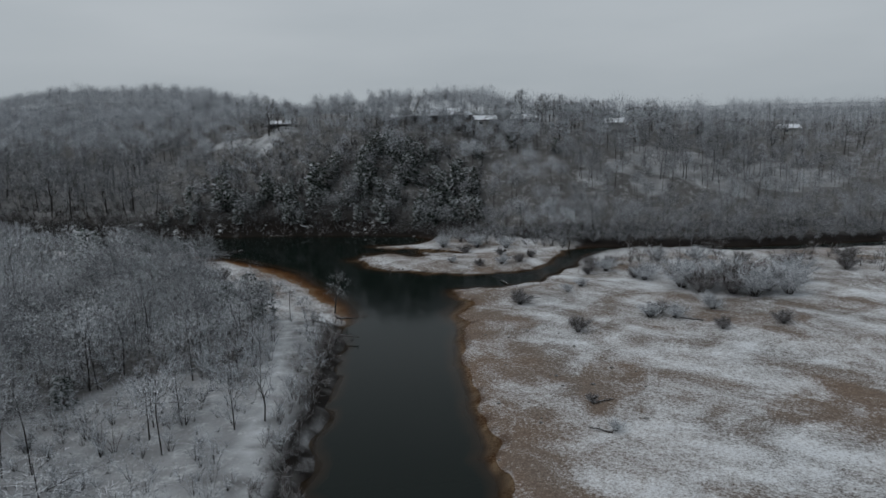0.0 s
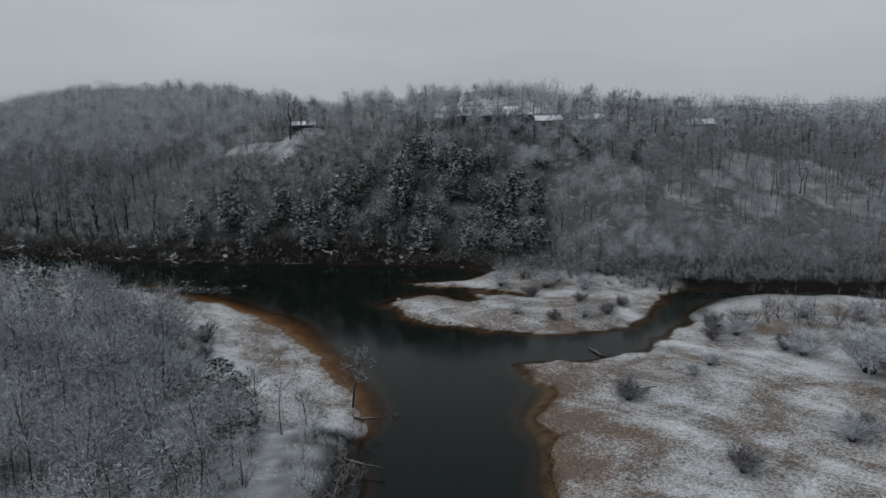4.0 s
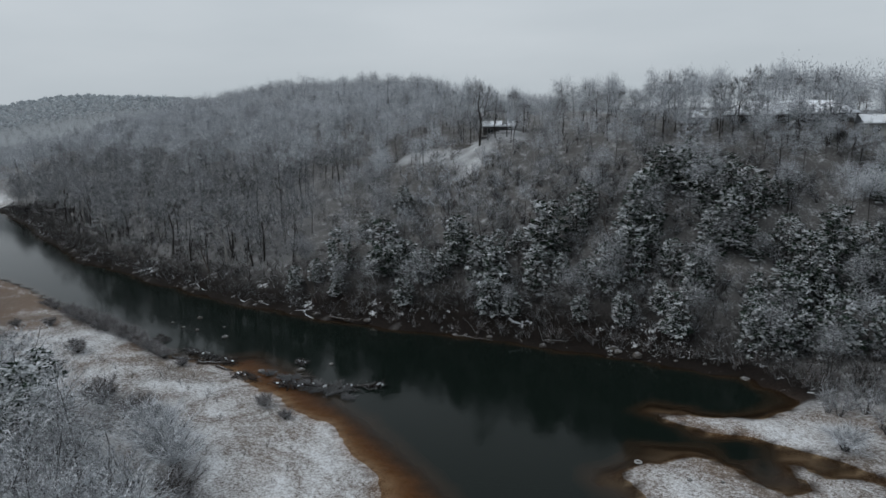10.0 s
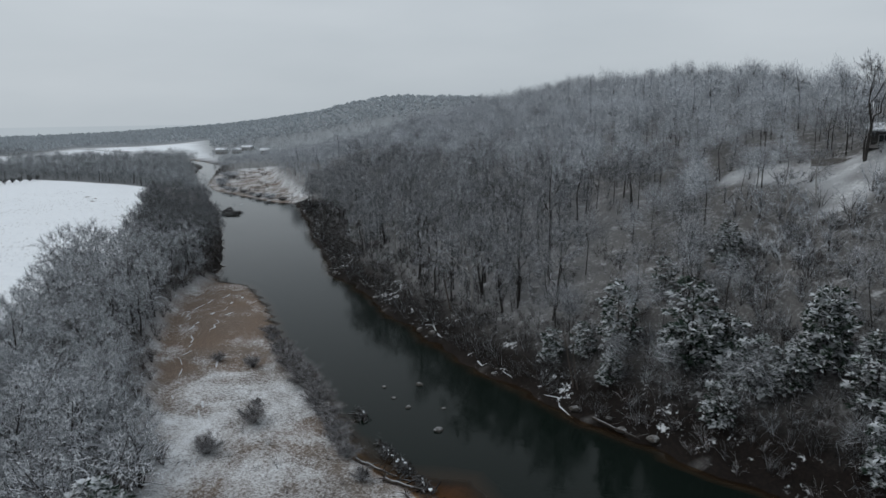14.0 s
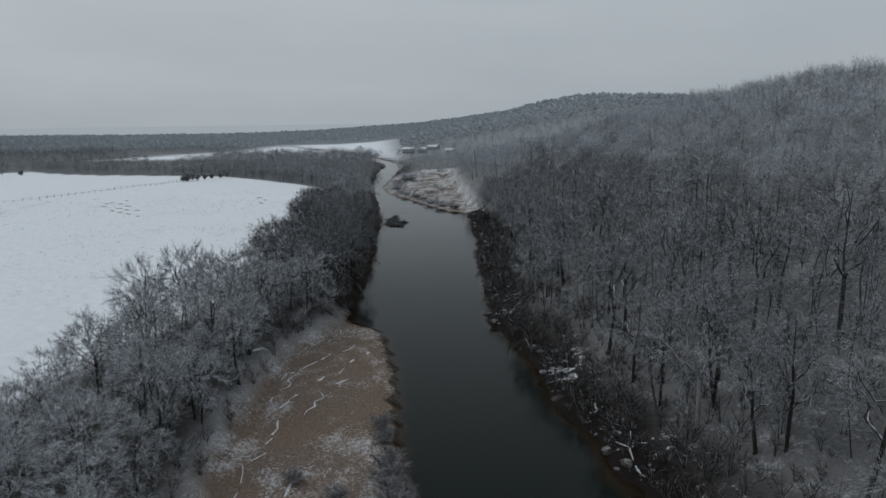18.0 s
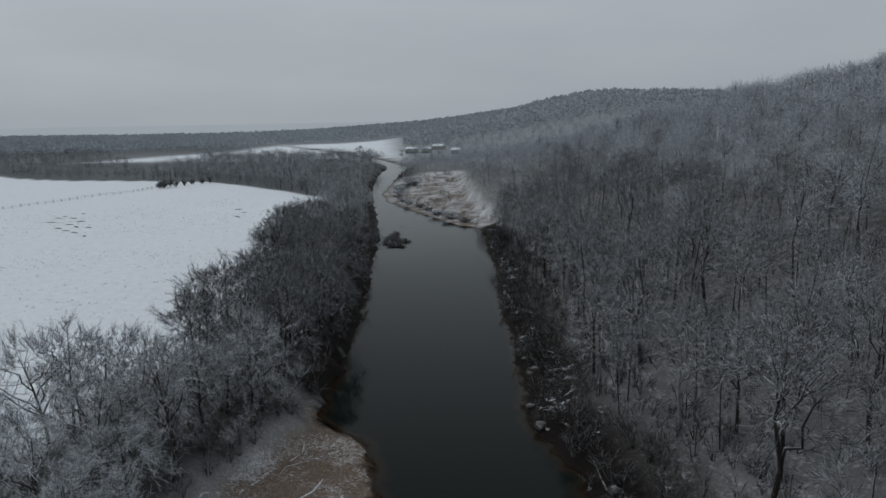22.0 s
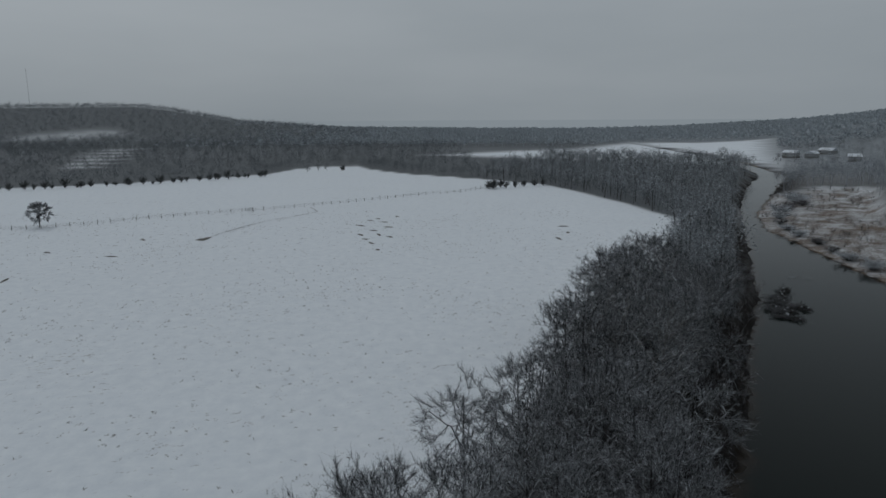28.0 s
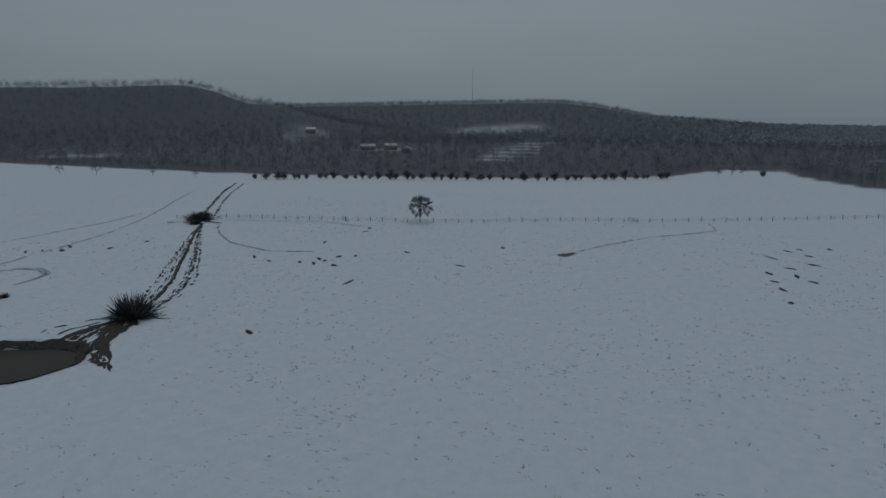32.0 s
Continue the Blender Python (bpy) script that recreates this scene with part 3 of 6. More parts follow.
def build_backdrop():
    """A glowing ring added as haze, closing the valley far behind the last ridges."""
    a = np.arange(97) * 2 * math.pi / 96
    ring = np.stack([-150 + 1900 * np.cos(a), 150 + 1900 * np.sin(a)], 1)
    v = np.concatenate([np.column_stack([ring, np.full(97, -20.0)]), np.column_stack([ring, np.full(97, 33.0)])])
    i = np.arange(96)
    tagged(new("backdrop", fast_mesh("backdrop", v, np.stack([i, i + 1, i + 98, i + 97], 1), MAT_HAZE_GLOW, True)), "glowing pale grey backdrop of haze closing the far valley", "mist", kind="structure")


build_ground()
build_water()
build_backdrop()


# ---------------------------------------------------------------- trees
def tube(points, radii, sides):
    """Verts and quads of a tapered limb."""
    p = np.array(points, dtype=float)
    t = np.gradient(p, axis=0)
    t /= np.linalg.norm(t, axis=1)[:, None] + 1e-9
    a = np.cross(t, np.array([0.31, 0.87, 0.38]))
    a /= np.linalg.norm(a, axis=1)[:, None] + 1e-9
    b = np.cross(t, a)
    ang = np.arange(sides) * 2 * math.pi / sides
    v = p[:, None] + np.array(radii)[:, None, None] * (np.cos(ang)[None, :, None] * a[:, None] + np.sin(ang)[None, :, None] * b[:, None])
    n = len(p)
    i, j = np.meshgrid(np.arange(n - 1), np.arange(sides), indexing="ij")
    j2 = (j + 1) % sides
    q = np.stack([i * sides + j, i * sides + j2, (i + 1) * sides + j2, (i + 1) * sides + j], -1).reshape(-1, 4)
    return v.reshape(-1, 3), q


def gather(pieces):
    v, f, k = [], [], 0
    for pv, pf in pieces:
        v.append(pv)
        f.append(pf + k)
        k += len(pv)
    return np.concatenate(v), np.concatenate(f)


def slivers(base, way, length, width, rng, out=None):
    """One thin triangle for each twig; its face is turned outwards where out is given."""
    face = rng.normal(size=way.shape)
    side = np.cross(way, face if out is None else unit(out) + 0.42 * face)
    side /= np.linalg.norm(side, axis=1)[:, None] + 1e-9
    tip = base + way * length[:, None]
    v = np.stack([base - side * width[:, None] / 2, base + side * width[:, None] / 2, tip], 1)
    return v.reshape(-1, 3), np.arange(len(base) * 3).reshape(-1, 3)


def unit(v):
    return v / (np.linalg.norm(v, axis=-1, keepdims=True) + 1e-9)


CROWN_UP = np.array([0.0, 0.0, 0.55])


def bend(rng, a, b, rise, n, crook):
    """A crooked line from a to b that sets off upwards by rise."""
    t = np.linspace(0, 1, n)[:, None]
    ctrl = (a + b) / 2 + np.array([0, 0, rise])
    p = a * (1 - t) ** 2 + 2 * ctrl * t * (1 - t) + b * t * t
    return p + rng.normal(0, crook, (n, 3)) * (t * (1.3 - t)) * 2


def bare_tree(seed, height, spread, twigs, limbs=7, width=0.05, fork=0.3, sides=6, thick=1.0):
    """A leafless broadleaf: crooked limbs that reach out to a rounded crown, boughs on them, and fine twigs all round it."""
    rng = np.random.RandomState(seed)
    h0, r0 = height * fork, thick * height * 0.0145
    lean = rng.normal(0, 0.05, 2) * height
    axes = np.array([spread, spread, height * 0.40])
    heart = np.array([lean[0] * 0.6, lean[1] * 0.6, height * 0.57])
    tp = np.array([(0, 0, -0.4), (0, 0, 0.3), (lean[0] * 0.2, lean[1] * 0.2, h0), (lean[0] * 0.5, lean[1] * 0.5, height * 0.55), (lean[0], lean[1], height * 0.86)])
    tp[2:] += rng.normal(0, 0.014, (3, 3)) * height
    tr = np.array([r0 * 1.5, r0 * 1.1, r0 * 0.9, r0 * 0.5, 0.02])
    trunk = tube(tp, tr, sides)
    wood, hosts = [], []
    for k in range(limbs):
        f = (k + rng.uniform(0, 0.8)) / limbs
        zs = h0 + (height * 0.72 - h0) * f
        at = np.array([np.interp(zs, tp[:, 2], tp[:, c]) for c in range(3)])
        az, el = k * 2.4 + rng.uniform(-0.5, 0.5), rng.uniform(-0.15, 0.45) + 0.95 * f
        way = np.array([math.cos(az) * math.cos(el), math.sin(az) * math.cos(el), math.sin(el)])
        end = heart + way * axes * rng.uniform(0.78, 1.02)
        p = bend(rng, at, end, 0.04 * height, 6, 0.030 * height)
        r = np.interp(zs, tp[:, 2], tr) * 0.72 * (1 - 0.75 * np.linspace(0, 1, 6)) + 0.006
        wood.append(tube(p, r, 5))
        for j in range(5):
            g = 0.28 + 0.72 * (j + rng.uniform(0, 0.9)) / 5
            b0 = np.array([np.interp(g, np.linspace(0, 1, 6), p[:, c]) for c in range(3)])
            out = unit((b0 - heart) / axes + rng.normal(0, 0.75, 3))
            b1 = heart + unit((b0 - heart) / axes + out * 0.75) * axes * rng.uniform(0.72, 1.03)
            b1 = b0 + (b1 - b0) * min(1, 0.34 * height / (np.linalg.norm(b1 - b0) + 1e-6))
            q = bend(rng, b0, b1, 0.015 * height, 4, 0.022 * height)
            wood.append(tube(q, np.interp(g, np.linspace(0, 1, 6), r) * 0.6 * (1 - 0.7 * np.linspace(0, 1, 4)) + 0.005, 4))
            hosts.append((q[1], q[3]))
            for i in range(4):
                c0 = q[1] + (q[3] - q[1]) * rng.uniform(0.0, 1.0)
                w3 = unit(unit((c0 - heart) / axes) * 0.7 + unit(q[3] - q[1]) * 0.5 + rng.normal(0, 0.65, 3))
                c1 = c0 + w3 * height * rng.uniform(0.07, 0.14)
                wood.append(tube(bend(rng, c0, c1, 0, 3, 0.008 * height), [0.014, 0.010, 0.004], 3))
                hosts.append((c0, c1))
    a, b = np.array([t[0] for t in hosts]), np.array([t[1] for t in hosts])
    i = rng.randint(0, len(hosts), twigs)
    base = a[i] + (b[i] - a[i]) * rng.uniform(0.1, 1.05, (twigs, 1))
    way = unit(unit(b[i] - a[i]) * 0.5 + unit((base - heart) / axes) * 0.5 + rng.normal(0, 0.6, (twigs, 3)))
    tw = slivers(base, way, rng.uniform(0.03, 0.08, twigs) * height, width * rng.uniform(0.5, 1.3, twigs), rng, unit((base - heart) / axes) + CROWN_UP)
    return trunk, gather(wood), tw


def evergreen(seed, height, spread, clumps, sprays):
    """A cedar or pine: a trunk, and an uneven crown of needle clumps that carry snow."""
    rng = np.random.RandomState(seed)
    trunk = tube([(0, 0, -0.3), (rng.normal(0, 0.15), rng.normal(0, 0.15), height * 0.5), (0, 0, height * 0.93)], [height * 0.016, height * 0.010, 0.02], 5)
    pieces = []
    for c in range(clumps):
        f = (c + rng.uniform(0, 1)) / clumps
        reach = spread * (0.28 + 0.72 * math.sqrt(max(0.0, 1 - (1.62 * (f - 0.38)) ** 2)))
        az, r = c * 2.4 + rng.normal(0, 0.5), reach * math.sqrt(rng.uniform(0.15, 1.0))
        at = np.array([math.cos(az) * r, math.sin(az) * r, height * (0.08 + 0.90 * f) - 0.25 * r])
        size = rng.uniform(0.7, 1.45) * (1.2 - 0.35 * f) * spread / 3.4
        a, el = rng.uniform(0, 6.283, sprays), rng.uniform(-0.35, 0.85, sprays)
        way = np.stack([np.cos(a) * np.cos(el), np.sin(a) * np.cos(el), np.sin(el) * 0.7], 1) + np.array([math.cos(az), math.sin(az), 0]) * 0.35
        way = unit(way)
        side = unit(np.cross(way, np.array([0, 0, 1.0]) + rng.normal(0, 0.45, (sprays, 3))))
        base = at + way * size * 0.1
        wd = (size * rng.uniform(0.16, 0.34, sprays))[:, None]
        ln = (size * rng.uniform(0.7, 1.25, sprays))[:, None]
        v = np.stack([base - side * wd, base + way * ln * 0.55 + side * wd, base + way * ln - np.array([0, 0, 0.12]) * ln], 1)
        pieces.append((v.reshape(-1, 3), np.arange(sprays * 3).reshape(-1, 3)))
    return trunk, gather(pieces)


def shrub(seed, height, stems, twigs, width=0.035):
    """A leafless many-stemmed bush."""
    rng = np.random.RandomState(seed)
    pieces, ends = [], []
    for k in range(stems):
        az, out = rng.uniform(0, 6.283), rng.uniform(0.1, 1.0)
        h = height * rng.uniform(0.5, 1.0) * (1.1 - 0.35 * out)
        top = np.array([math.cos(az) * out * h, math.sin(az) * out * h, h])
        mid = top * 0.5 + np.array([0, 0, 0.1 * h])
        start = np.array([math.cos(az), math.sin(az), 0]) * 0.12 * height * 0.5
        start[2] = -0.1
        pieces.append(tube([start, mid, top], [0.035 * height / 3 + 0.012, 0.02, 0.006], 3))
        ends.append((mid * 0.6, top))
    a = np.array([e[0] for e in ends])[rng.randint(0, stems, twigs)]
    i = rng.randint(0, stems, twigs)
    a, b = np.array([e[0] for e in ends])[i], np.array([e[1] for e in ends])[i]
    base = a + (b - a) * rng.uniform(0, 1, (twigs, 1))
    way = unit(unit(b - a) + rng.normal(0, 0.8, (twigs, 3)))
    return gather(pieces), slivers(base, way, rng.uniform(0.15, 0.45, twigs) * height, np.full(twigs, width), rng, unit(base - np.array([0, 0, 0.3 * height])) + CROWN_UP)


def scatter(seed, box, spacing, keep):
    """Points on a jittered grid, where keep(x, y) says so."""
    rng = np.random.RandomState(seed)
    x, y = np.meshgrid(np.arange(box[0], box[1], spacing), np.arange(box[2], box[3], spacing))
    x = x.ravel() + rng.uniform(-0.48, 0.48, x.size) * spacing
    y = y.ravel() + rng.uniform(-0.48, 0.48, y.size) * spacing
    k = keep(x, y, rng)
    return x[k], y[k]


def forest(name, seed, x, y, models, scales, label, category, mats, east=1.0):
    """One object of kind stuff: many trees joined. models: lists of (verts, faces) by material."""
    rng = np.random.RandomState(seed)
    z = ground_z(x, y)
    which = rng.randint(0, len(models), len(x))
    size = rng.uniform(scales[0], scales[1], len(x)) * np.interp(x, [-105, -60], [1.0, east])
    turn = rng.uniform(0, 6.283, len(x))
    allv, allf, allm, k = [], {3: [], 4: []}, {3: [], 4: []}, 0
    for i, model in enumerate(models):
        w = np.where(which == i)[0]
        if not len(w):
            continue
        c, s = np.cos(turn[w]) * size[w], np.sin(turn[w]) * size[w]
        for mi, (v, f) in enumerate(model):
            px = x[w][:, None] + c[:, None] * v[None, :, 0] - s[:, None] * v[None, :, 1]
            py = y[w][:, None] + s[:, None] * v[None, :, 0] + c[:, None] * v[None, :, 1]
            pz = z[w][:, None] + size[w][:, None] * v[None, :, 2]
            allv.append(np.stack([px, py, pz], -1).reshape(-1, 3))
            ff = (f[None] + (np.arange(len(w)) * len(v))[:, None, None]).reshape(-1, f.shape[1]) + k
            allf[f.shape[1]].append(ff)
            allm[f.shape[1]].append(np.full(len(ff), mi, dtype=np.int32))
            k += len(w) * len(v)
    faces = [np.concatenate(allf[s]) for s in (3, 4) if allf[s]]
    me = fast_mesh(name, np.concatenate(allv), faces)
    me.polygons.foreach_set("material_index", np.concatenate([np.concatenate(allm[s]) for s in (3, 4) if allm[s]]))
    for m in mats:
        me.materials.append(m)
    return tagged(new(name, me), label, category, kind="stuff")


def cheap_tree(seed, height, spread, twigs, width, limbs=7, low=0.0, stout=1.0):
    """A far tree: a slim trunk, forked limbs, and an uneven crown of fine twigs in sprays."""
    rng = np.random.RandomState(seed)
    tp = np.array([(0, 0, -0.5), (rng.normal(0, 0.5), rng.normal(0, 0.5), height * 0.45), (rng.normal(0, 1.1), rng.normal(0, 1.1), height * 0.90)])
    pieces = [tube(tp, [height * 0.0125 * stout, height * 0.009 * stout, 0.03], 4)]
    axes = np.array([spread, spread, height * (0.31 + 0.13 * low)])
    heart = tp[1] * 0.6 + tp[2] * 0.4 + np.array([0, 0, height * (0.03 - 0.12 * low)])
    sprays = 17
    az = np.arange(sprays) * 2.4 + rng.uniform(-0.5, 0.5, sprays)
    el = np.linspace(-0.40 - 0.5 * low, 1.35, sprays) + rng.uniform(-0.15, 0.15, sprays)
    way = np.stack([np.cos(az) * np.cos(el), np.sin(az) * np.cos(el), np.sin(el)], 1)
    ends = heart + way * axes * rng.uniform(0.55, 1.0, (sprays, 1))
    for k in range(limbs):
        e = ends[(k * 4 + 1) % sprays]
        g = rng.uniform(0.45, 0.9)
        a = tp[1] * (1 - g) + tp[2] * g * 0.8 + tp[0] * 0.1
        m = a * 0.5 + e * 0.5 + np.array([0, 0, height * 0.03]) + rng.normal(0, 0.025, 3) * height
        pieces.append(tube([a, m, e], [height * 0.0060 * stout, height * 0.0036, 0.012], 3))
    i = rng.randint(0, sprays, twigs)
    base = ends[i] - way[i] * axes * rng.uniform(0, 0.45, (twigs, 1)) + rng.normal(0, 0.15, (twigs, 3)) * spread
    out = unit(way[i] * 0.6 + rng.normal(0, 0.7, (twigs, 3)))
    return gather(pieces), slivers(base, out, rng.uniform(0.035, 0.095, twigs) * height, np.full(twigs, width) * rng.uniform(0.6, 1.5, twigs), rng, unit((base - heart) / axes) + CROWN_UP)


def tuft_tree(seed, height, spread, n):
    """A tree of the far ridges: a slight trunk under a ragged dome of twig sprays."""
    rng = np.random.RandomState(seed)
    az, el = rng.uniform(0, 6.283, n), rng.uniform(-0.2, 1.5, n)
    way = np.stack([np.cos(az) * np.cos(el), np.sin(az) * np.cos(el), np.sin(el)], 1)
    base = np.array([0, 0, height * 0.45]) + way * np.array([spread, spread, height * 0.3]) * rng.uniform(0.1, 0.5, (n, 1))
    return tube([(0, 0, -0.5), (0, 0, height * 0.6)], [0.25, 0.1], 3), slivers(base, way, rng.uniform(0.35, 0.6, n) * height * 0.75, rng.uniform(1.2, 2.6, n), rng, way + CROWN_UP)
# ---------------------------------------------------------------- woods, joined
def clear_of(x, y, spots):
    ok = np.ones(x.shape, dtype=bool)
    for cx, cy, r in spots:
        ok &= (x - cx) ** 2 + (y - cy) ** 2 > r * r
    return ok


def on_hill(x, y, rng):
    z, d, north, bar = land(x, y)
    hl = np.interp(x, HILL_X, HILL_L)
    thin = np.where(clear_of(x, y, SLOPE_OPEN), np.where((x > 75) & (y > 215) & (y < 300), 0.75, 1.0), 0.35)
    return (north > 0.6) & (bar < 0.4) & (d > 4) & (d < hl + 38) & clear_of(x, y, CLEARINGS) & (rng.uniform(size=x.size) < thin) & ~near_north(x, y, d) & ~((x > -66) & (x < 28) & (d > 6) & (y < 250) & (rng.uniform(size=x.size) < 0.6))


def near_north(x, y, d):
    return (x > -235) & (x < -85) & (d > 4) & (d < 29)


def in_left_woods(x, y, rng):
    z, d, north, bar = land(x, y)
    return clear_of(x, y, [(-28.8, 122, 4), (-26, 119, 3.5), (-77.3, 168, 4), (-82, 175, 3.5)]) & (north < 0.1) & (bar < 0.3) & (d > 10) & (x < -15) & ~inside(x, y, FIELD) & (x > -160) & clear_of(x, y, LEFT_OPEN)


def on_strip(x, y, rng):
    z, d, north, bar = land(x, y)
    return (north < 0.1) & (bar < 0.25) & (d > 3) & ~inside(x, y, FIELD) & (x < -95)


HILL_MODELS = [cheap_tree(100 + k, 14.5 + 0.9 * (k % 5), 5.4 + 0.6 * (k % 3), 2300, 0.044, 8, 0.3, 0.6) for k in range(10)]
TALL_MODELS = [cheap_tree(110 + k, 17.0 + 0.8 * (k % 4), 4.2 + 0.5 * (k % 3), 1300, 0.045, 12, 0.1, 0.85) for k in range(7)]
HIGH_MODELS = [cheap_tree(120 + k, 14.5 + 0.9 * (k % 5), 6.2 + 0.5 * (k % 3), 400, 0.13, 2, 0.3, 0.7) for k in range(8)]
MID_MODELS = [cheap_tree(140 + k, 10.0 + 0.7 * (k % 4), 4.8 + 0.5 * (k % 3), 900, 0.042, 8, 0.4, 0.75) for k in range(6)]
LOW_MODELS = [shrub(160 + k, 3.4 + 0.5 * (k % 3), 6, 100, 0.055) for k in range(5)]
DOME_MODELS = [shrub(170 + k, 3.6 + 0.5 * (k % 3), 11, 300, 0.045) for k in range(5)]
RIVER_MODELS = [cheap_tree(175 + k, 10.5 + 0.8 * (k % 4), 4.6 + 0.4 * (k % 2), 210, 0.15, 3, 0.5, 0.8) for k in range(6)]
FAR_MODELS = [cheap_tree(180 + k, 10 + (k % 3), 5.0, 105, 0.24, 1, 0.8, 0.5) for k in range(5)]

x, y = scatter(11, (-560, 230, 190, 640), 7.2, on_hill)
low = np.hypot(x + 56, y - 265) < 15
x, y = x[~low], y[~low]
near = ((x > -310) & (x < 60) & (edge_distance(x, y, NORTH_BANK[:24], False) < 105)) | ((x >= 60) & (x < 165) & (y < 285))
# the lower slope takes the twigs that have shade in their colour
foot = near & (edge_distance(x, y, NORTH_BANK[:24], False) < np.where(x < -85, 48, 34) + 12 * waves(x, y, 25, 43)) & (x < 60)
east = near & (x > 55)
forest("east_slope_woods", 12, x[east], y[east], HILL_MODELS, (0.6, 1.0), "leafless grey woods on the eastern slope", "woods", (MAT_BARK, MAT_EASTTWIG), 0.74)
forest("hillside_woods", 12, x[near & ~foot & ~east], y[near & ~foot & ~east], HILL_MODELS, (0.6, 1.02), "leafless grey hillside woods dusted with snow", "woods", (MAT_BARK, MAT_TWIG), 0.74)
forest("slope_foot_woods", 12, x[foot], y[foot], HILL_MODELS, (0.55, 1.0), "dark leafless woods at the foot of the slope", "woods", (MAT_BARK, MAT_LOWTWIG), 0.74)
west = ~near & (x < -290)
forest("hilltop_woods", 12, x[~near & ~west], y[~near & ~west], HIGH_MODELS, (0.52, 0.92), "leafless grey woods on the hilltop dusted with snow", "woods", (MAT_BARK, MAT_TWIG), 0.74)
forest("upriver_hill_woods", 12, x[west], y[west], HIGH_MODELS, (0.52, 0.92), "leafless woods on the upriver end of the hill, haze in their colour", "woods", (MAT_HIGHTWIG, MAT_HIGHTWIG))
x, y = scatter(83, (-420, 210, 215, 520), 9.0, lambda a, b, r: on_hill(a, b, r) & (land(a, b)[1] > 7) & (r.uniform(size=a.size) < np.where(a < -120, 0.45, 1.0) * np.clip(0.42 + 0.5 * waves(a, b, 34, 41), 0.06, 0.9)) & (np.hypot(a + 56, b - 265) > 13))
forest("tall_woods", 84, x, y, TALL_MODELS, (0.62, 1.0), "tall leafless trees with dark trunks among the hillside woods", "woods", (MAT_BARK, MAT_TWIG), 0.74)
x, y = scatter(85, (62, 172, 228, 282), 4.8, lambda a, b, r: ~clear_of(a, b, [(cx, cy, 1.3 * cr) for cx, cy, cr in SLOPE_OPEN]) & (r.uniform(size=a.size) < 0.7))
forest("open_slope_trees", 86, x, y, TALL_MODELS, (0.62, 0.95), "tall dark-trunked trees standing over the snowy open slope", "woods", (MAT_BARK, MAT_LOWTWIG), 0.74)
x, y = scatter(81, (30, 360, 296, 430), 11, lambda a, b, r: (land(a, b)[1] > 60) & clear_of(a, b, [(55.5, 310, 12), (98, 311, 10), (180, 309, 10), (17, 283, 16), (35, 281, 8)]))
forest("plateau_woods", 82, x, y, HIGH_MODELS, (0.7, 1.05), "bare trees along the skyline of the plateau", "woods", (MAT_BARK, MAT_TWIG))
x, y = scatter(13, (-160, -15, -40, 186), 6.2, lambda a, b, r: in_left_woods(a, b, r) & ((a > -90) | (b > 120)))
forest("lowland_woods", 14, x, y, MID_MODELS, (0.6, 1.15), "snow-dusted leafless woods on the river flat", "woods", (MAT_BARK, MAT_SHRUB))
x, y = scatter(87, (-160, -88, -60, 122), 8.0, in_left_woods)
forest("back_woods", 88, x, y, HIGH_MODELS, (0.5, 0.8), "leafless woods between the river flat and the field", "woods", (MAT_BARK, MAT_SHRUB))
x, y = scatter(15, (-760, -290, 270, 520), 6.6, lambda a, b, r: on_strip(a, b, r) & ~inside(a, b, FAR_FIELD) & (edge_distance(a, b, SOUTH_BANK, False) < 150))
forest("riverside_woods", 16, x, y, RIVER_MODELS, (0.6, 1.2), "grey leafless woods along the upper river", "woods", (MAT_BARK, MAT_RIVERTWIG))


def in_far_woods(x, y, rng):
    z, d, north, bar = land(x, y)
    ok = (d > 6) & ~inside(x, y, FIELD) & ~inside(x, y, FAR_FIELD) & (bar < 0.3) & clear_of(x, y, FAR_OPEN)
    return ok & ~((x > -760) & (x < -300) & (y > 290) & (y < 520) & (north < 0.5))


x, y = scatter(17, (-1000, -440, -640, 300), 12, lambda a, b, r: in_far_woods(a, b, r) & (np.hypot(a + 208, b - 236) < 900))
x2, y2 = scatter(18, (-2000, 100, -1250, 1250), 11.5, lambda a, b, r: in_far_woods(a, b, r) & (np.hypot(a + 208, b - 236) > 800) & (np.hypot(a + 208, b - 236) < 1900) & ((b < 100) | (a < -560)) & ((b > 0) | (a + 208 < 0.40 * (b - 236))))
x3, y3 = scatter(19, (-1000, -500, 420, 1000), 12, lambda a, b, r: in_far_woods(a, b, r) & (np.hypot(a + 208, b - 236) < 900))
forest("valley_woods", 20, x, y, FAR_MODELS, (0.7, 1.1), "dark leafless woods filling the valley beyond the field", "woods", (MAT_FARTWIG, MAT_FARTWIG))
forest("upper_valley_woods", 20, x3, y3, FAR_MODELS, (0.7, 1.1), "pale leafless woods on the upper valley floor", "woods", (MAT_HAZE_VALLEY, MAT_HAZE_VALLEY))
FINE_MODELS = [cheap_tree(195 + k, 9 + (k % 3), 6.0, 90, 0.48, 0, 1.0, 0.5) for k in range(4)]
HAZY_MODELS = [tuft_tree(190 + k, 9 + (k % 3), 6.8, 16) for k in range(5)]
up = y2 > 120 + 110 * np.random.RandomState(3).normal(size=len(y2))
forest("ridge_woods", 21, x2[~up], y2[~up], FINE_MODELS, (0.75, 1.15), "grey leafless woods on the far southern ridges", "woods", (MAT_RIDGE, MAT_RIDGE))
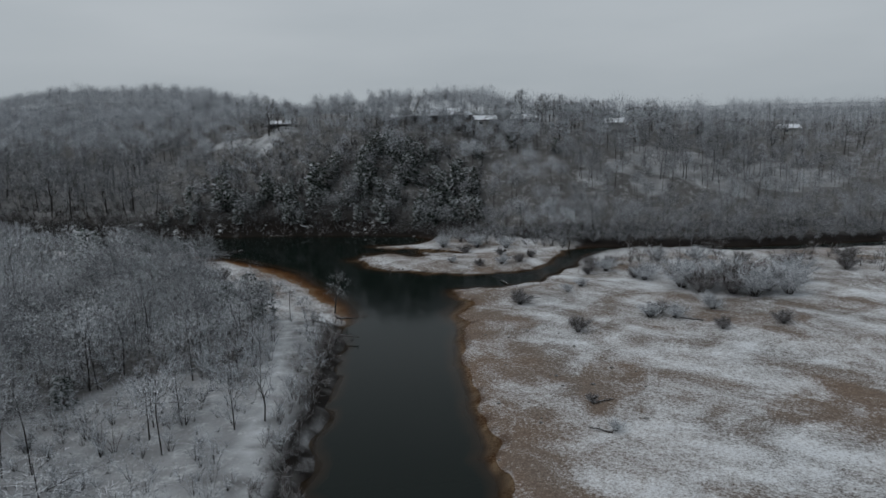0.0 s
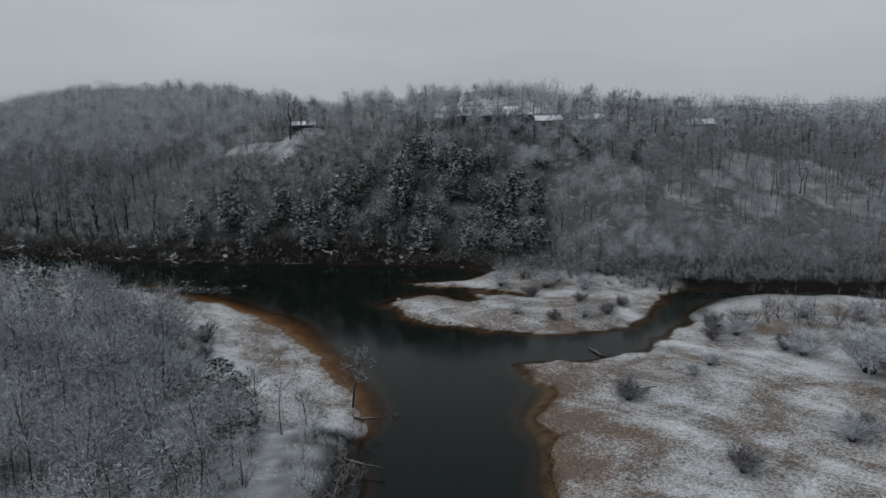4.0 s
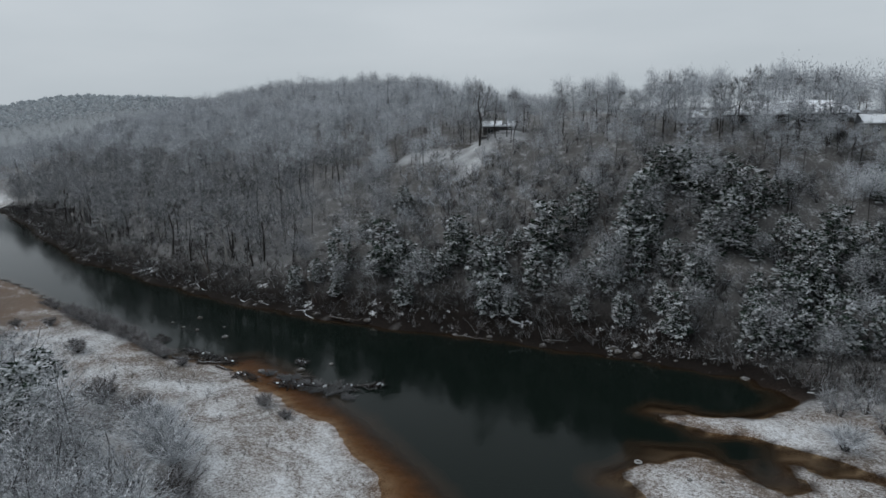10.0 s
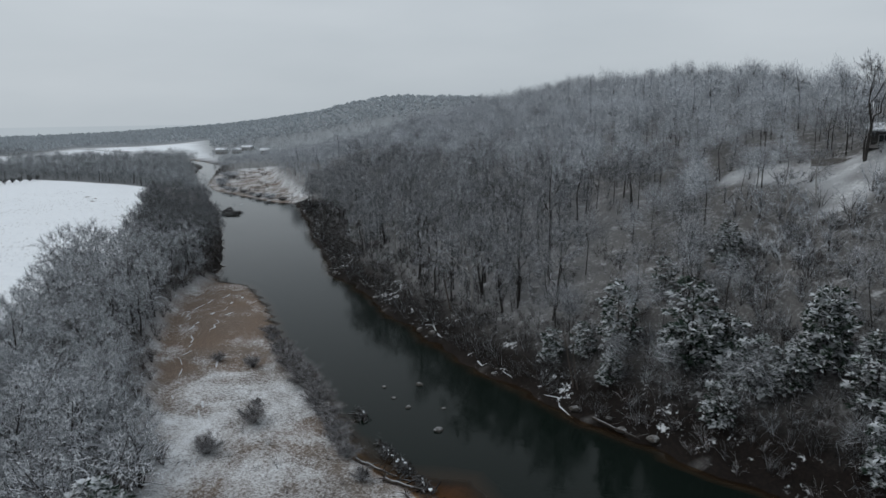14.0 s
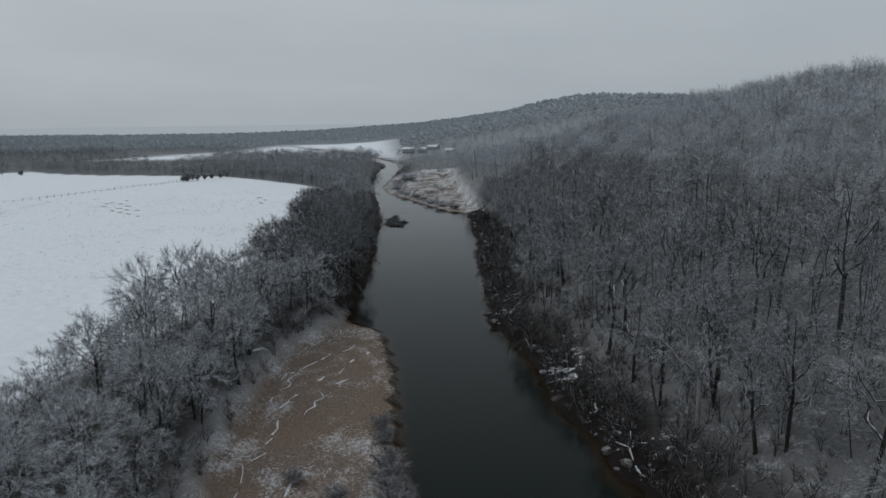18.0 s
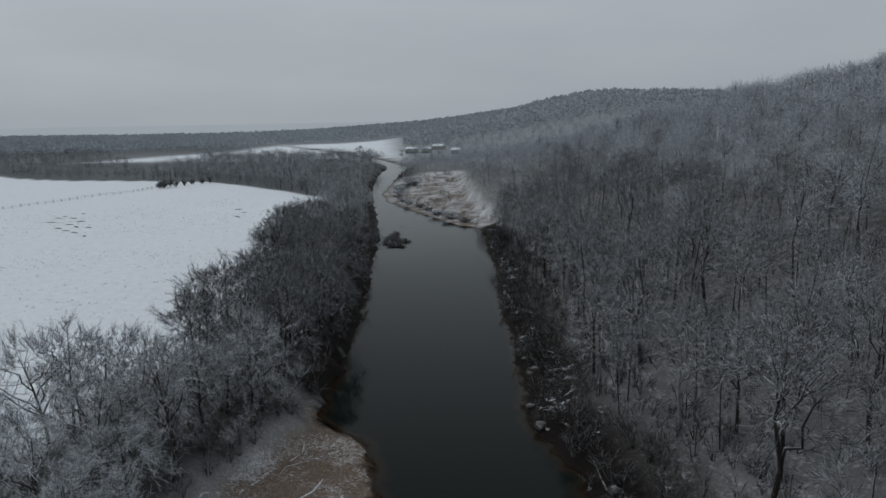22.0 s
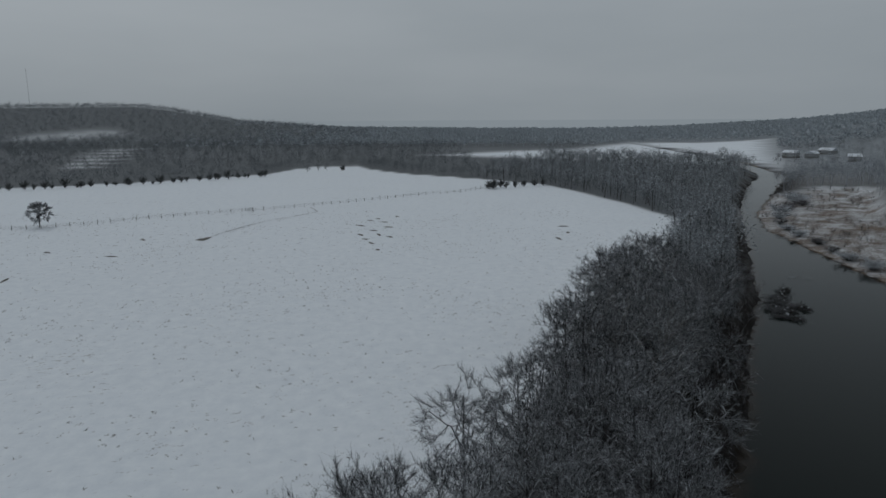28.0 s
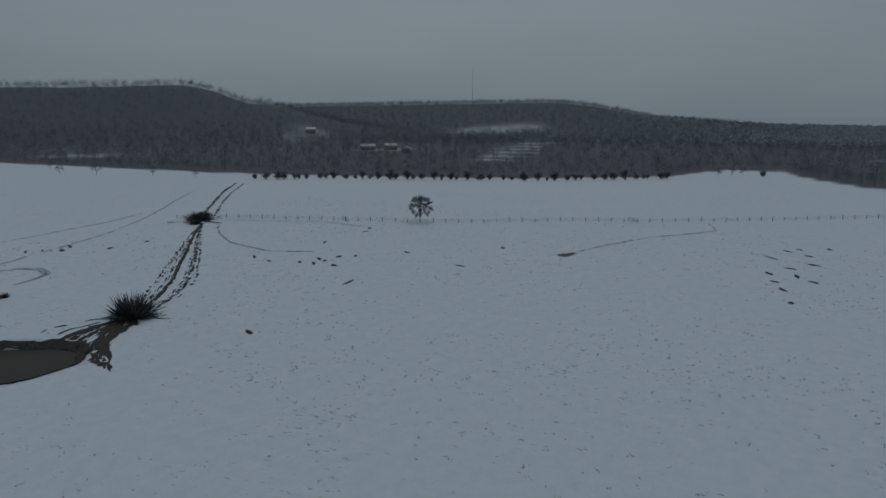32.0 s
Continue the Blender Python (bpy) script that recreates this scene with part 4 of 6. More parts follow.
forest("frosted_woods", 22, x2[up], y2[up], HAZY_MODELS, (0.75, 1.15), "pale woods on the far valley ridges, haze in their colour", "woods", (MAT_HAZE_RIDGE, MAT_HAZE_RIDGE))


x, y = scatter(69, (-720, -300, -420, 345), 4.2, lambda a, b, r: ~inside(a, b, FIELD) & (edge_distance(a, b, FIELD) < 17) & (land(a, b)[1] > 4))
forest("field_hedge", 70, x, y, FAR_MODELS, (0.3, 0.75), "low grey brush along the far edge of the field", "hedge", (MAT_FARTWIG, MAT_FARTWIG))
# undergrowth on the banks and beneath the trees
def on_banks(x, y, rng):
    z, d, north, bar = land(x, y)
    bank = (d > 0.6) & (d < 9) & (bar < 0.3) & (x < 20)
    floor = (d >= 9) & (d < 30) & (bar < 0.3) & (x < 60) & (rng.uniform(size=x.size) < 0.35)
    east = (d > 2) & (d < 30) & (north > 0.6) & (x > 20) & (rng.uniform(size=x.size) < 0.5)
    return (bank | floor | east) & ~inside(x, y, FIELD) & clear_of(x, y, LEFT_OPEN) & ~((x > -24) & (y < 186) & (d > 3))


x, y = scatter(23, (-330, 170, 30, 350), 2.8, on_banks)
foot = (land(x, y)[2] > 0.5) & (x < -70)
forest("bank_tangle", 25, x[foot], y[foot], LOW_MODELS, (0.35, 0.8), "brush along the foot of the bank, darkened with shade", "undergrowth", (MAT_BARK, MAT_TANGLE))
x, y = x[~foot], y[~foot]
forest("bank_undergrowth", 24, x, y, LOW_MODELS, (0.45, 1.0), "tangled brown undergrowth with snow along the banks", "undergrowth", (MAT_BARK, MAT_BRUSH))
# brush below the evergreens, with the shade there in its colour
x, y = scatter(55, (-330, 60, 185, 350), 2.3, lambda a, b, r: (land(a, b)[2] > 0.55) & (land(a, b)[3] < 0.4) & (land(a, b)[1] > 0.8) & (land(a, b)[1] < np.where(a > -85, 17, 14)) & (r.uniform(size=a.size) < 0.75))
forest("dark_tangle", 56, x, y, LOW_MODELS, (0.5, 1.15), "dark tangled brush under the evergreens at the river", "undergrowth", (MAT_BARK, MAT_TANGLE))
x, y = scatter(57, (-300, -95, 165, 330), 3.4, lambda a, b, r: on_strip(a, b, r) & (edge_distance(a, b, SOUTH_BANK, False) < 34) & ((a < -228) | (edge_distance(a, b, FIELD) > 9)))
# brush west of this line is darkened to carry the belt's shade
east = x > -205
forest("pale_brush", 78, x[east], y[east], DOME_MODELS, (0.5, 1.0), "snow-dusted brush among the trees beside the gravel bar", "undergrowth", (MAT_BARK, MAT_STRIPTWIG))
x, y = x[~east], y[~east]
forest("strip_undergrowth", 58, x, y, DOME_MODELS, (0.5, 1.1), "dark brush filling the belt of trees beside the field", "undergrowth", (MAT_BARK, MAT_TANGLE))
x, y = scatter(59, (-118, -30, 112, 196), 2.9, lambda a, b, r: (land(a, b)[2] < 0.1) & (land(a, b)[3] < 0.45) & (land(a, b)[1] > 3) & clear_of(a, b, LEFT_OPEN) & (b > 112 + 0.0 * a) & (r.uniform(size=a.size) < 0.8))
forest("snowy_shrubs", 60, x, y, DOME_MODELS, (0.55, 1.25), "rounded leafless shrubs furred with snow on the river flat", "shrubs", (MAT_BARK, MAT_SHRUB))
x, y = scatter(67, (4, 150, 176, 214), 2.7, lambda a, b, r: (land(a, b)[1] > 1.2) & (b > 186 - 0.04 * a + 5 * waves(a, b, 18, 31)) & (land(a, b)[1] < 26) & (r.uniform(size=a.size) < 0.8) & (land(a, b)[2] > 0.05))
forest("inlet_thicket", 68, x, y, DOME_MODELS, (0.55, 1.15), "dense grey thicket behind the snowy island", "thicket", (MAT_BARK, MAT_BANKTWIG))
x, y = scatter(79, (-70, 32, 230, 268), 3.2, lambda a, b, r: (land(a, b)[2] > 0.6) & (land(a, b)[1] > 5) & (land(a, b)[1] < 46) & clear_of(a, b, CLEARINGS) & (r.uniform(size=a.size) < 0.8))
# near-black twigs, so the gaps between evergreens look shaded
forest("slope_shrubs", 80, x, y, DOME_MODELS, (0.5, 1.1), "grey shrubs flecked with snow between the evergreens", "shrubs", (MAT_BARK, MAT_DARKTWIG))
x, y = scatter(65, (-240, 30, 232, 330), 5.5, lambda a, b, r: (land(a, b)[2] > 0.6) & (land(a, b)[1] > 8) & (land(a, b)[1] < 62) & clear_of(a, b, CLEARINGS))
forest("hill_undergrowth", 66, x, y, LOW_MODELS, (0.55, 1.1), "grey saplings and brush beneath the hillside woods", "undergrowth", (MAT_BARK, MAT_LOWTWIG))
x, y = scatter(25, (-75, -17, 40, 280), 3.0, lambda a, b, r: (in_left_woods(a, b, r) & (a > -64) & (r.uniform(size=a.size) < 0.75)) | ((np.hypot(a + 56, b - 265) < 15) & clear_of(a, b, CLEARINGS)))
forest("snowy_thicket", 26, x, y, LOW_MODELS, (0.6, 1.2), "low leafless thicket white with snow", "thicket", (MAT_BARK, MAT_TWIG))


x, y = scatter(29, (-64, -14, 52, 126), 3.3, lambda a, b, r: (land(a, b)[1] > 3.5) & (land(a, b)[2] < 0.1) & (land(a, b)[3] < 0.2) & (edge_distance(a, b, TRAIL, False) > 1.7) & (r.uniform(size=a.size) < np.clip(0.34 + 0.4 * waves(a, b, 14, 45), 0.05, 0.8)))
forest("flat_shrubs", 30, x, y, DOME_MODELS, (0.35, 0.85), "grey shrubs in the snow beside the river trail", "shrubs", (MAT_BARK, MAT_STRIPTWIG))
rng = np.random.RandomState(27)
x, y = scatter(27, (-62, -13, 50, 130), 2.2, lambda a, b, r: (land(a, b)[1] > 2) & (a < -13) & (land(a, b)[2] < 0.1) & (land(a, b)[3] < 0.2) & ~in_left_woods(a, b, r) & (r.uniform(size=a.size) < 0.6) & (edge_distance(a, b, TRAIL, False) > 2))
forest("weed_stems", 28, x, y, LOW_MODELS, (0.3, 0.8), "dead weeds and low brush standing in the snow", "weeds", (MAT_BARK, MAT_TWIG))


x, y = scatter(71, (-192, -95, 176, 250), 2.6, lambda a, b, r: (land(a, b)[3] > 0.0) & (land(a, b)[3] < 0.8) & (land(a, b)[1] > 3.0) & (land(a, b)[2] < 0.1) & ~inside(a, b, FIELD) & (r.uniform(size=a.size) < 0.8))
forest("bar_edge_brush", 72, x, y, DOME_MODELS, (0.3, 0.8), "dark brush where the belt of trees meets the gravel", "undergrowth", (MAT_BARK, MAT_BRUSH))
x, y = scatter(73, (-24, -9, 30, 142), 1.9, lambda a, b, r: (land(a, b)[1] > 0.2) & (land(a, b)[1] < 5.5) & (land(a, b)[3] < 0.5) & (r.uniform(size=a.size) < 0.75))
forest("cut_bank_brush", 74, x, y, LOW_MODELS, (0.22, 0.6), "dark brush hanging over the cut bank", "undergrowth", (MAT_BARK, MAT_BRUSH))
x, y = scatter(75, (-520, -300, 335, 485), 4.6, lambda a, b, r: (land(a, b)[3] > 0.5) & (land(a, b)[1] > 1.5) & (r.uniform(size=a.size) < 0.25 + 0.35 * (waves(a, b, 40, 33) > 0)))
forest("far_bar_brush", 76, x, y, LOW_MODELS, (0.3, 0.75), "brown brush over the far snowy gravel bar", "undergrowth", (MAT_BARK, MAT_BRUSH))


# ---------------------------------------------------------------- trees one by one
def thing(name, x, y, z=None, turn=0.0, size=1.0, label="", category="", group=""):
    ob = new(name)
    z = float(ground_z(np.array([x]), np.array([y]))[0]) if z is None else z
    ob.matrix_basis = Matrix.LocRotScale((x, y, z), Euler((0, 0, turn)), (size, size, size))
    ob.empty_display_size = 0.5
    return tagged(ob, label, category, group)


def spot(x, y, turn=0.0, dz=0.0):
    z = float(ground_z(np.array([x]), np.array([y]))[0]) + dz
    return Matrix.LocRotScale((x, y, z), Euler((0, 0, turn)), None)


def tree_thing(k, x, y, height, spread, twigs, label, group, twig_mat=None, name="bare_tree", fork=0.35, width=0.05, thick=1.0, limbs=6, bark=None):
    t, b, w = bare_tree(k, height, spread, twigs, fork=fork, width=width, thick=thick, limbs=limbs)
    ob = thing(name, x, y, turn=k, label=label, category="tree", group=group)
    part("trunk", fast_mesh("trunk", *gather([t, b]), bark or MAT_BARK, True), None, ob, "forked grey trunk with bare limbs")
    part("crown", fast_mesh("crown", *w, twig_mat or MAT_DARKTWIG), None, ob, "fine twigs edged with snow")
    return ob


LEFTOVER = []


def grow(points, models, rng, scale=(0.8, 1.15), most=1000):
    """Copies of the model trees at the points, each turned and sized anew; those past the most are kept for the joined woods."""
    points = [points[i] for i in rng.permutation(len(points))]
    LEFTOVER.extend(points[most:])
    for k, (px, py) in enumerate(points[:most]):
        src = models[rng.randint(len(models))]
        c = copy_thing(src, spot(px, py, rng.uniform(0, 6.283)))
        s = rng.uniform(*scale)
        c.scale = (s, s, s * rng.uniform(0.92, 1.1))


LAB_STRIP = "leafless riverside tree with grey bark and snow-edged twigs"
LAB_LEFT = "young leafless tree dusted with snow on the river flat"
LAB_NORTH = "tall leafless tree with dark bark on the steep bank"
rng = np.random.RandomState(5)
strip = [tree_thing(300 + k, *p, h, s, 6500, LAB_STRIP, "trees along the field edge", MAT_DARKTWIG if k in (4, 5, 6) else MAT_STRIPTWIG, width=0.03, fork=0.24, limbs=9, bark=MAT_SYCAMORE if k == 4 else None) for k, (p, h, s) in enumerate([
    ((-173, 205), 15.5, 5.4), ((-184, 213.5), 14.0, 4.9), ((-187, 220), 13.0, 4.8), ((-154, 196.5), 12.0, 4.8), ((-238, 267), 15.0, 5.6), ((-215, 247), 13.5, 5.0), ((-208, 236), 12.5, 4.8)])]
px, py = scatter(31, (-292, -95, 170, 320), 5.6, lambda a, b, r: on_strip(a, b, r) & (edge_distance(a, b, SOUTH_BANK, False) < 42))
far_enough = np.ones(len(px), dtype=bool)
for s in strip:
    far_enough &= np.hypot(px - s.location.x, py - s.location.y) > 3
keep = far_enough & (px > -285) & ((px < -226) | (edge_distance(px, py, FIELD) > 7) | (np.random.RandomState(6).uniform(size=len(px)) < 0.45))
# trees west of this take twigs with shade in their colour
pale = px > -191
grow(list(zip(px[keep & pale], py[keep & pale])), strip[:4], rng, (0.6, 0.95), 66)
grow(list(zip(px[keep & ~pale], py[keep & ~pale])), strip[4:], rng, (0.75, 1.08), 50)
for k, (hx, hy, z) in enumerate(((-268, 268.5, 0.95), (-261, 264.5, 0.85), (-275, 273, 1.0), (-254, 261, 0.8), (-284, 278.5, 0.95), (-247, 257.5, 0.78), (-292, 283.5, 0.9), (-300, 288, 0.85), (-240, 253, 0.75), (-262, 272, 1.0))):
    c = copy_thing(strip[4 + k % 3], spot(hx, hy, k * 1.9))
    c.scale = (z, z, z)
left = [tree_thing(320 + k, *p, h, s, 2000, LAB_LEFT, "trees on the river flat", MAT_TWIG, width=0.026, thick=0.75, fork=0.25, limbs=7) for k, (p, h, s) in enumerate([
    ((-17.8, 80), 8.5, 2.2), ((-21, 77.5), 8.0, 2.2), ((-29, 82), 7.5, 2.0), ((-31, 78.5), 7.0, 1.8), ((-30.5, 93), 9.0, 3.4), ((-19.5, 128.5), 5.5, 1.8)])]
px, py = scatter(33, (-62, -20, 60, 178), 6.4, in_left_woods)
grow(list(zip(px, py)), left[2:5] + [left[4]] * 3, rng, (0.8, 1.25), 30)
north = [tree_thing(340 + k, *p, h, s, 3200, LAB_NORTH, "trees on the north bank", MAT_BANKTWIG, fork=0.34, width=0.036, bark=MAT_SYCAMORE if k == 4 else None) for k, (p, h, s) in enumerate([
    ((-109.5, 257), 15, 4.0), ((-116, 255.5), 12, 3.6), ((-123.5, 259), 14, 4.2), ((-99, 254.5), 14, 3.8), ((-158, 285), 14, 4.6), ((-53, 283.7), 16, 3.6)])]
px, py = scatter(35, (-235, -85, 236, 330), 6.0, lambda a, b, r: near_north(a, b, land(a, b)[1]) & (land(a, b)[1] > 8.5) & (land(a, b)[2] > 0.6))
grow(list(zip(px, py)), north, rng, (0.85, 1.25), 50)
forest("bank_woods", 36, np.array([p[0] for p in LEFTOVER]), np.array([p[1] for p in LEFTOVER]), HILL_MODELS, (0.6, 0.95), "leafless woods close along the river banks", "woods", (MAT_BARK, MAT_LOWTWIG))
crest = [tree_thing(350 + k, *p, h, s, 5200, "tall leafless tree with a broad pale crown beside the houses", "trees on the crest", MAT_TWIG, fork=0.22, width=0.05, limbs=9) for k, (p, h, s) in enumerate([((-9, 279), 12.5, 4.6), ((24, 275), 12.0, 4.8), ((44, 276), 13, 4.4)])]
for k in range(30):
    hx, hy = -14 + 5.4 * k, 275 + 14 * math.sin(k * 2.1) + (8 if k > 16 else 0) + (14 if k > 22 else 0)
    if min(math.hypot((hx - a) / w, (hy - b) / 6.5) for a, b, w in ((17, 283, 14), (35, 281, 6), (-1, 285, 5), (55.5, 310, 9), (98, 311, 7))) > 1:
        c = copy_thing(crest[k % 3], spot(hx, hy, k * 1.3))
        z = (0.72 if hx < 50 else 0.85) * (1 + 0.22 * math.sin(k * 3.7))
        c.scale = (z, z, z)
for k, (hx, hy) in enumerate(((5, 273), (11.5, 274.5), (17.5, 272), (23.5, 274.5), (29.5, 272.5), (38, 274), (-4, 277), (45, 277))):
    c = copy_thing(crest[k % 3], spot(hx, hy, k * 2.1))
    c.scale = (0.68, 0.68, 0.72)
# tall trees that stand out above the hill's crest, and round the cabin
for hx, hy, s in ((-49.4, 285.5, 0.95), (-60.7, 271.6, 0.9), (-42.7, 273, 0.7), (-37.5, 273.6, 0.9), (-61, 295, 0.9), (-47, 300, 0.9), (-33, 290, 0.95), (-24, 284, 1.0), (-20, 288, 1.0), (-16, 281, 0.8), (3, 274, 1.1), (6.5, 276, 1.15), (9, 271.5, 0.95),
                  (-6, 287, 1.05), (12, 288, 1.1), (19, 289, 1.15), (25, 287, 1.0), (31, 285, 1.1), (36, 278, 1.15), (41, 283, 1.1), (47, 288, 1.1), (53, 295, 1.1), (60, 297, 1.0), (68, 300, 1.05), (76, 302, 1.0), (84, 299, 1.05), (88, 304, 1.1),
                  (104, 301, 1.1), (110, 297, 1.0), (118, 290, 0.9), (126, 283, 0.9), (134, 276, 0.9), (142, 270, 0.9), (64, 306, 1.1), (72, 309, 1.0), (80, 312, 1.1), (92, 300, 1.0), (114, 305, 1.05), (122, 300, 1.0), (130, 296, 1.05), (138, 290, 1.0), (148, 284, 1.0), (156, 278, 1.05), (165, 286, 1.0), (172, 280, 1.0), (150, 297, 1.0), (186, 276, 1.0), (198, 282, 1.0), (210, 276, 1.0), (-46.5, 286, 0.85), (-53.5, 285, 0.8), (-57, 290, 0.9), (-43, 290, 0.95), (-52, 298, 1.0), (-46, 297, 1.0), (-68, 283, 0.8), (-58, 277, 0.75), (105, 247, 0.8), (112, 241, 0.8), (120, 238, 0.85), (128, 235, 0.85), (96, 246, 0.8)):
    c = copy_thing(north[(int(abs(hx) * 7)) % 6], spot(hx, hy, hx))
    s *= 0.68 if hx < 50 else 0.9
    c.scale = (s, s, s)
    tagged(c, "tall leafless tree standing above the hillside woods", "tree", "trees on the crest")

# ---------------------------------------------------------------- evergreens
def evergreen_thing(k, x, y, height, spread, label, group, clumps=64, sprays=24):
    t, n = evergreen(k, height, spread, clumps, sprays)
    ob = thing("evergreen_tree", x, y, turn=k, label=label, category="tree", group=group)
    part("trunk", fast_mesh("trunk", *t, MAT_BARK, True), None, ob)
    part("crown", fast_mesh("crown", *n, MAT_NEEDLE), None, ob, "dark green needles under snow")
    return ob


LAB_PINE = "dark green evergreen with snow lying on its boughs"
pines = [evergreen_thing(400 + k, *p, h, s, LAB_PINE, "evergreens above the river") for k, (p, h, s) in enumerate([
    ((-63, 242), 12, 3.4), ((-30, 243), 11.5, 3.7), ((-12, 246), 12.5, 3.3), ((3, 244), 10.5, 3.5), ((-3.7, 259), 9, 2.2)])]
px, py = scatter(41, (-82, 28, 229, 266), 4.0, lambda a, b, r: (land(a, b)[2] > 0.6) & (land(a, b)[1] > 3.5) & (b < 244 + 14 * np.exp(-((a + 2) / 26) ** 2)) & (r.uniform(size=a.size) < 0.62))
grow(list(zip(px, py))[:140], pines[:4], rng, (0.42, 0.9))
for hx, hy, s in ((-28.8, 124, 0.72), (-26.0, 122, 0.62), (-34.3, 129.5, 0.5), (-45.2, 86, 0.4), (-77.3, 169, 0.95), (-82, 175.5, 0.8), (-66, 262, 0.55), (-72, 254, 0.5), (30, 262, 0.6), (44, 268, 0.6), (60, 262, 0.5), (-370, 443, 0.9), (-300, 420, 0.7), (-330, 470, 0.8), (-280, 440, 0.7)):
    c = copy_thing(pines[int(abs(hx)) % 4], spot(hx, hy, hx))
    c.scale = (s, s, s)
    tagged(c, "single dark evergreen dusted with snow among bare trees", "tree", "scattered evergreens")


# ---------------------------------------------------------------- bushes on the gravel bars
def bush_thing(k, x, y, height, label, group, stems=30, twigs=3200, mat=None):
    st, tw = shrub(k, height, stems, twigs, 0.032)
    st, tw = [(v * np.array([1.2, 1.2, 0.85]), f) for v, f in (st, tw)]
    ob = thing("bare_bush", x, y, turn=k, label=label, category="bush", group=group)
    part("stem", fast_mesh("stem", *st, MAT_BARK), None, ob)
    part("crown", fast_mesh("crown", *tw, mat or MAT_BRUSH), None, ob)
    return ob


LAB_BUSH = "leafless grey-brown bush growing out of the snowy gravel"
bushes = [bush_thing(500 + k, *p, h, LAB_BUSH, "bushes on the gravel bar", mat=MAT_SHRUB if k > 1 else None) for k, (p, h) in enumerate([((24, 134), 3.6), ((31, 113.6), 3.2), ((55.4, 148), 4.4), ((66, 138), 5.4)])]
for hx, hy, s in ((54, 151, 1.0), (49, 121.6, 0.8), (50.7, 118.5, 0.8), (46.2, 119.4, 0.75), (56.4, 111, 0.7), (68.2, 112.3, 0.8), (69, 133, 1.3), (72, 130, 1.2), (77, 134, 1.2), (67, 150, 0.9), (60, 123, 0.7), (87, 141, 1.1), (52.7, 166, 0.8),
                  (63, 135, 1.1), (61, 140, 1.0), (74, 138, 1.3), (71, 141, 1.2), (80, 131, 1.0), (47, 163, 1.0), (50, 160, 0.9), (45, 158, 0.8), (58, 152, 0.9), (90, 150, 1.1), (97, 158, 1.1), (84, 160, 1.0), (75, 165, 1.1), (66, 168, 1.0), (105, 150, 1.2), (112, 160, 1.2),
                  (40, 146, 0.55), (36, 142, 0.5), (25.5, 84.5, 0.45), (26, 76, 0.4), (20, 172, 0.6), (26, 173, 0.6), (31, 175, 0.7), (13, 176, 0.4), (35, 180, 0.7), (27, 183, 0.6), (18, 190, 0.8), (22, 196, 1.0), (12, 199, 0.8), (30, 192, 0.9)):
    c = copy_thing(bushes[int(abs(hx * 3 + hy)) % 4], spot(hx, hy, hx))
    s *= 1.4 if hx > 60 and 128 < hy < 143 else 1.0
    c.scale = (s, s, s)
x, y = scatter(61, (50, 135, 118, 182), 4.2, lambda a, b, r: (land(a, b)[1] > 3) & (land(a, b)[2] < 0.2) & (waves(a, b, 26, 15) > 0.05) & (b > 168 - 0.55 * (a - 50)) & (r.uniform(size=a.size) < 0.75))
forest("bar_thicket", 62, x, y, LOW_MODELS, (0.6, 1.35), "grey-brown leafless thicket on the gravel bar", "thicket", (MAT_BARK, MAT_BRUSH))
x, y = scatter(63, (-110, -14, 120, 205), 2.6, lambda a, b, r: (land(a, b)[3] > 0.6) & (land(a, b)[1] > 3.5) & (a < -14) & (r.uniform(size=a.size) < 0.28))
forest("bar_weeds", 64, x, y, LOW_MODELS, (0.15, 0.4), "dry weeds standing in the snowy gravel", "weeds", (MAT_BARK, MAT_BRUSH))
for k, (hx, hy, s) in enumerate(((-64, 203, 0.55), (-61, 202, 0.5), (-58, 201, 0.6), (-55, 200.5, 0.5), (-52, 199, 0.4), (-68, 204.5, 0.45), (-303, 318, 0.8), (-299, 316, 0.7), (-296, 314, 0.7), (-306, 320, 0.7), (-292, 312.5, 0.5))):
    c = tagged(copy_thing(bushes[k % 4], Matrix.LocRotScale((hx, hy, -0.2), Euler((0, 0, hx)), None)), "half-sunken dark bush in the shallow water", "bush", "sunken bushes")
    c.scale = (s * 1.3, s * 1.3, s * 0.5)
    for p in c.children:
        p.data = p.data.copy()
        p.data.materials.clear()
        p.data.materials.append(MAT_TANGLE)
for hx, hy, s in ((-70, 181, 1.2), (-66, 176, 1.3), (-53, 163, 1.2), (-47, 154, 1.3), (-44, 149, 1.0), (-76, 184, 1.1), (-84, 186, 1.2), (-39, 141, 1.1), (-49.5, 158, 1.5), (-44, 162, 1.1), (-57, 168, 1.3), (-41, 152, 0.9), (-62, 174, 1.1), (-36, 146, 0.8)):
    c = tagged(copy_thing(bushes[int(abs(hx)) % 4], spot(hx, hy, hx)), "large leafless bush furred with snow at the wood's edge", "bush", "bushes at the wood edge")
    c.scale = (s, s, s)
LAB_EDGE = "reddish-brown leafless bush at the water's edge"
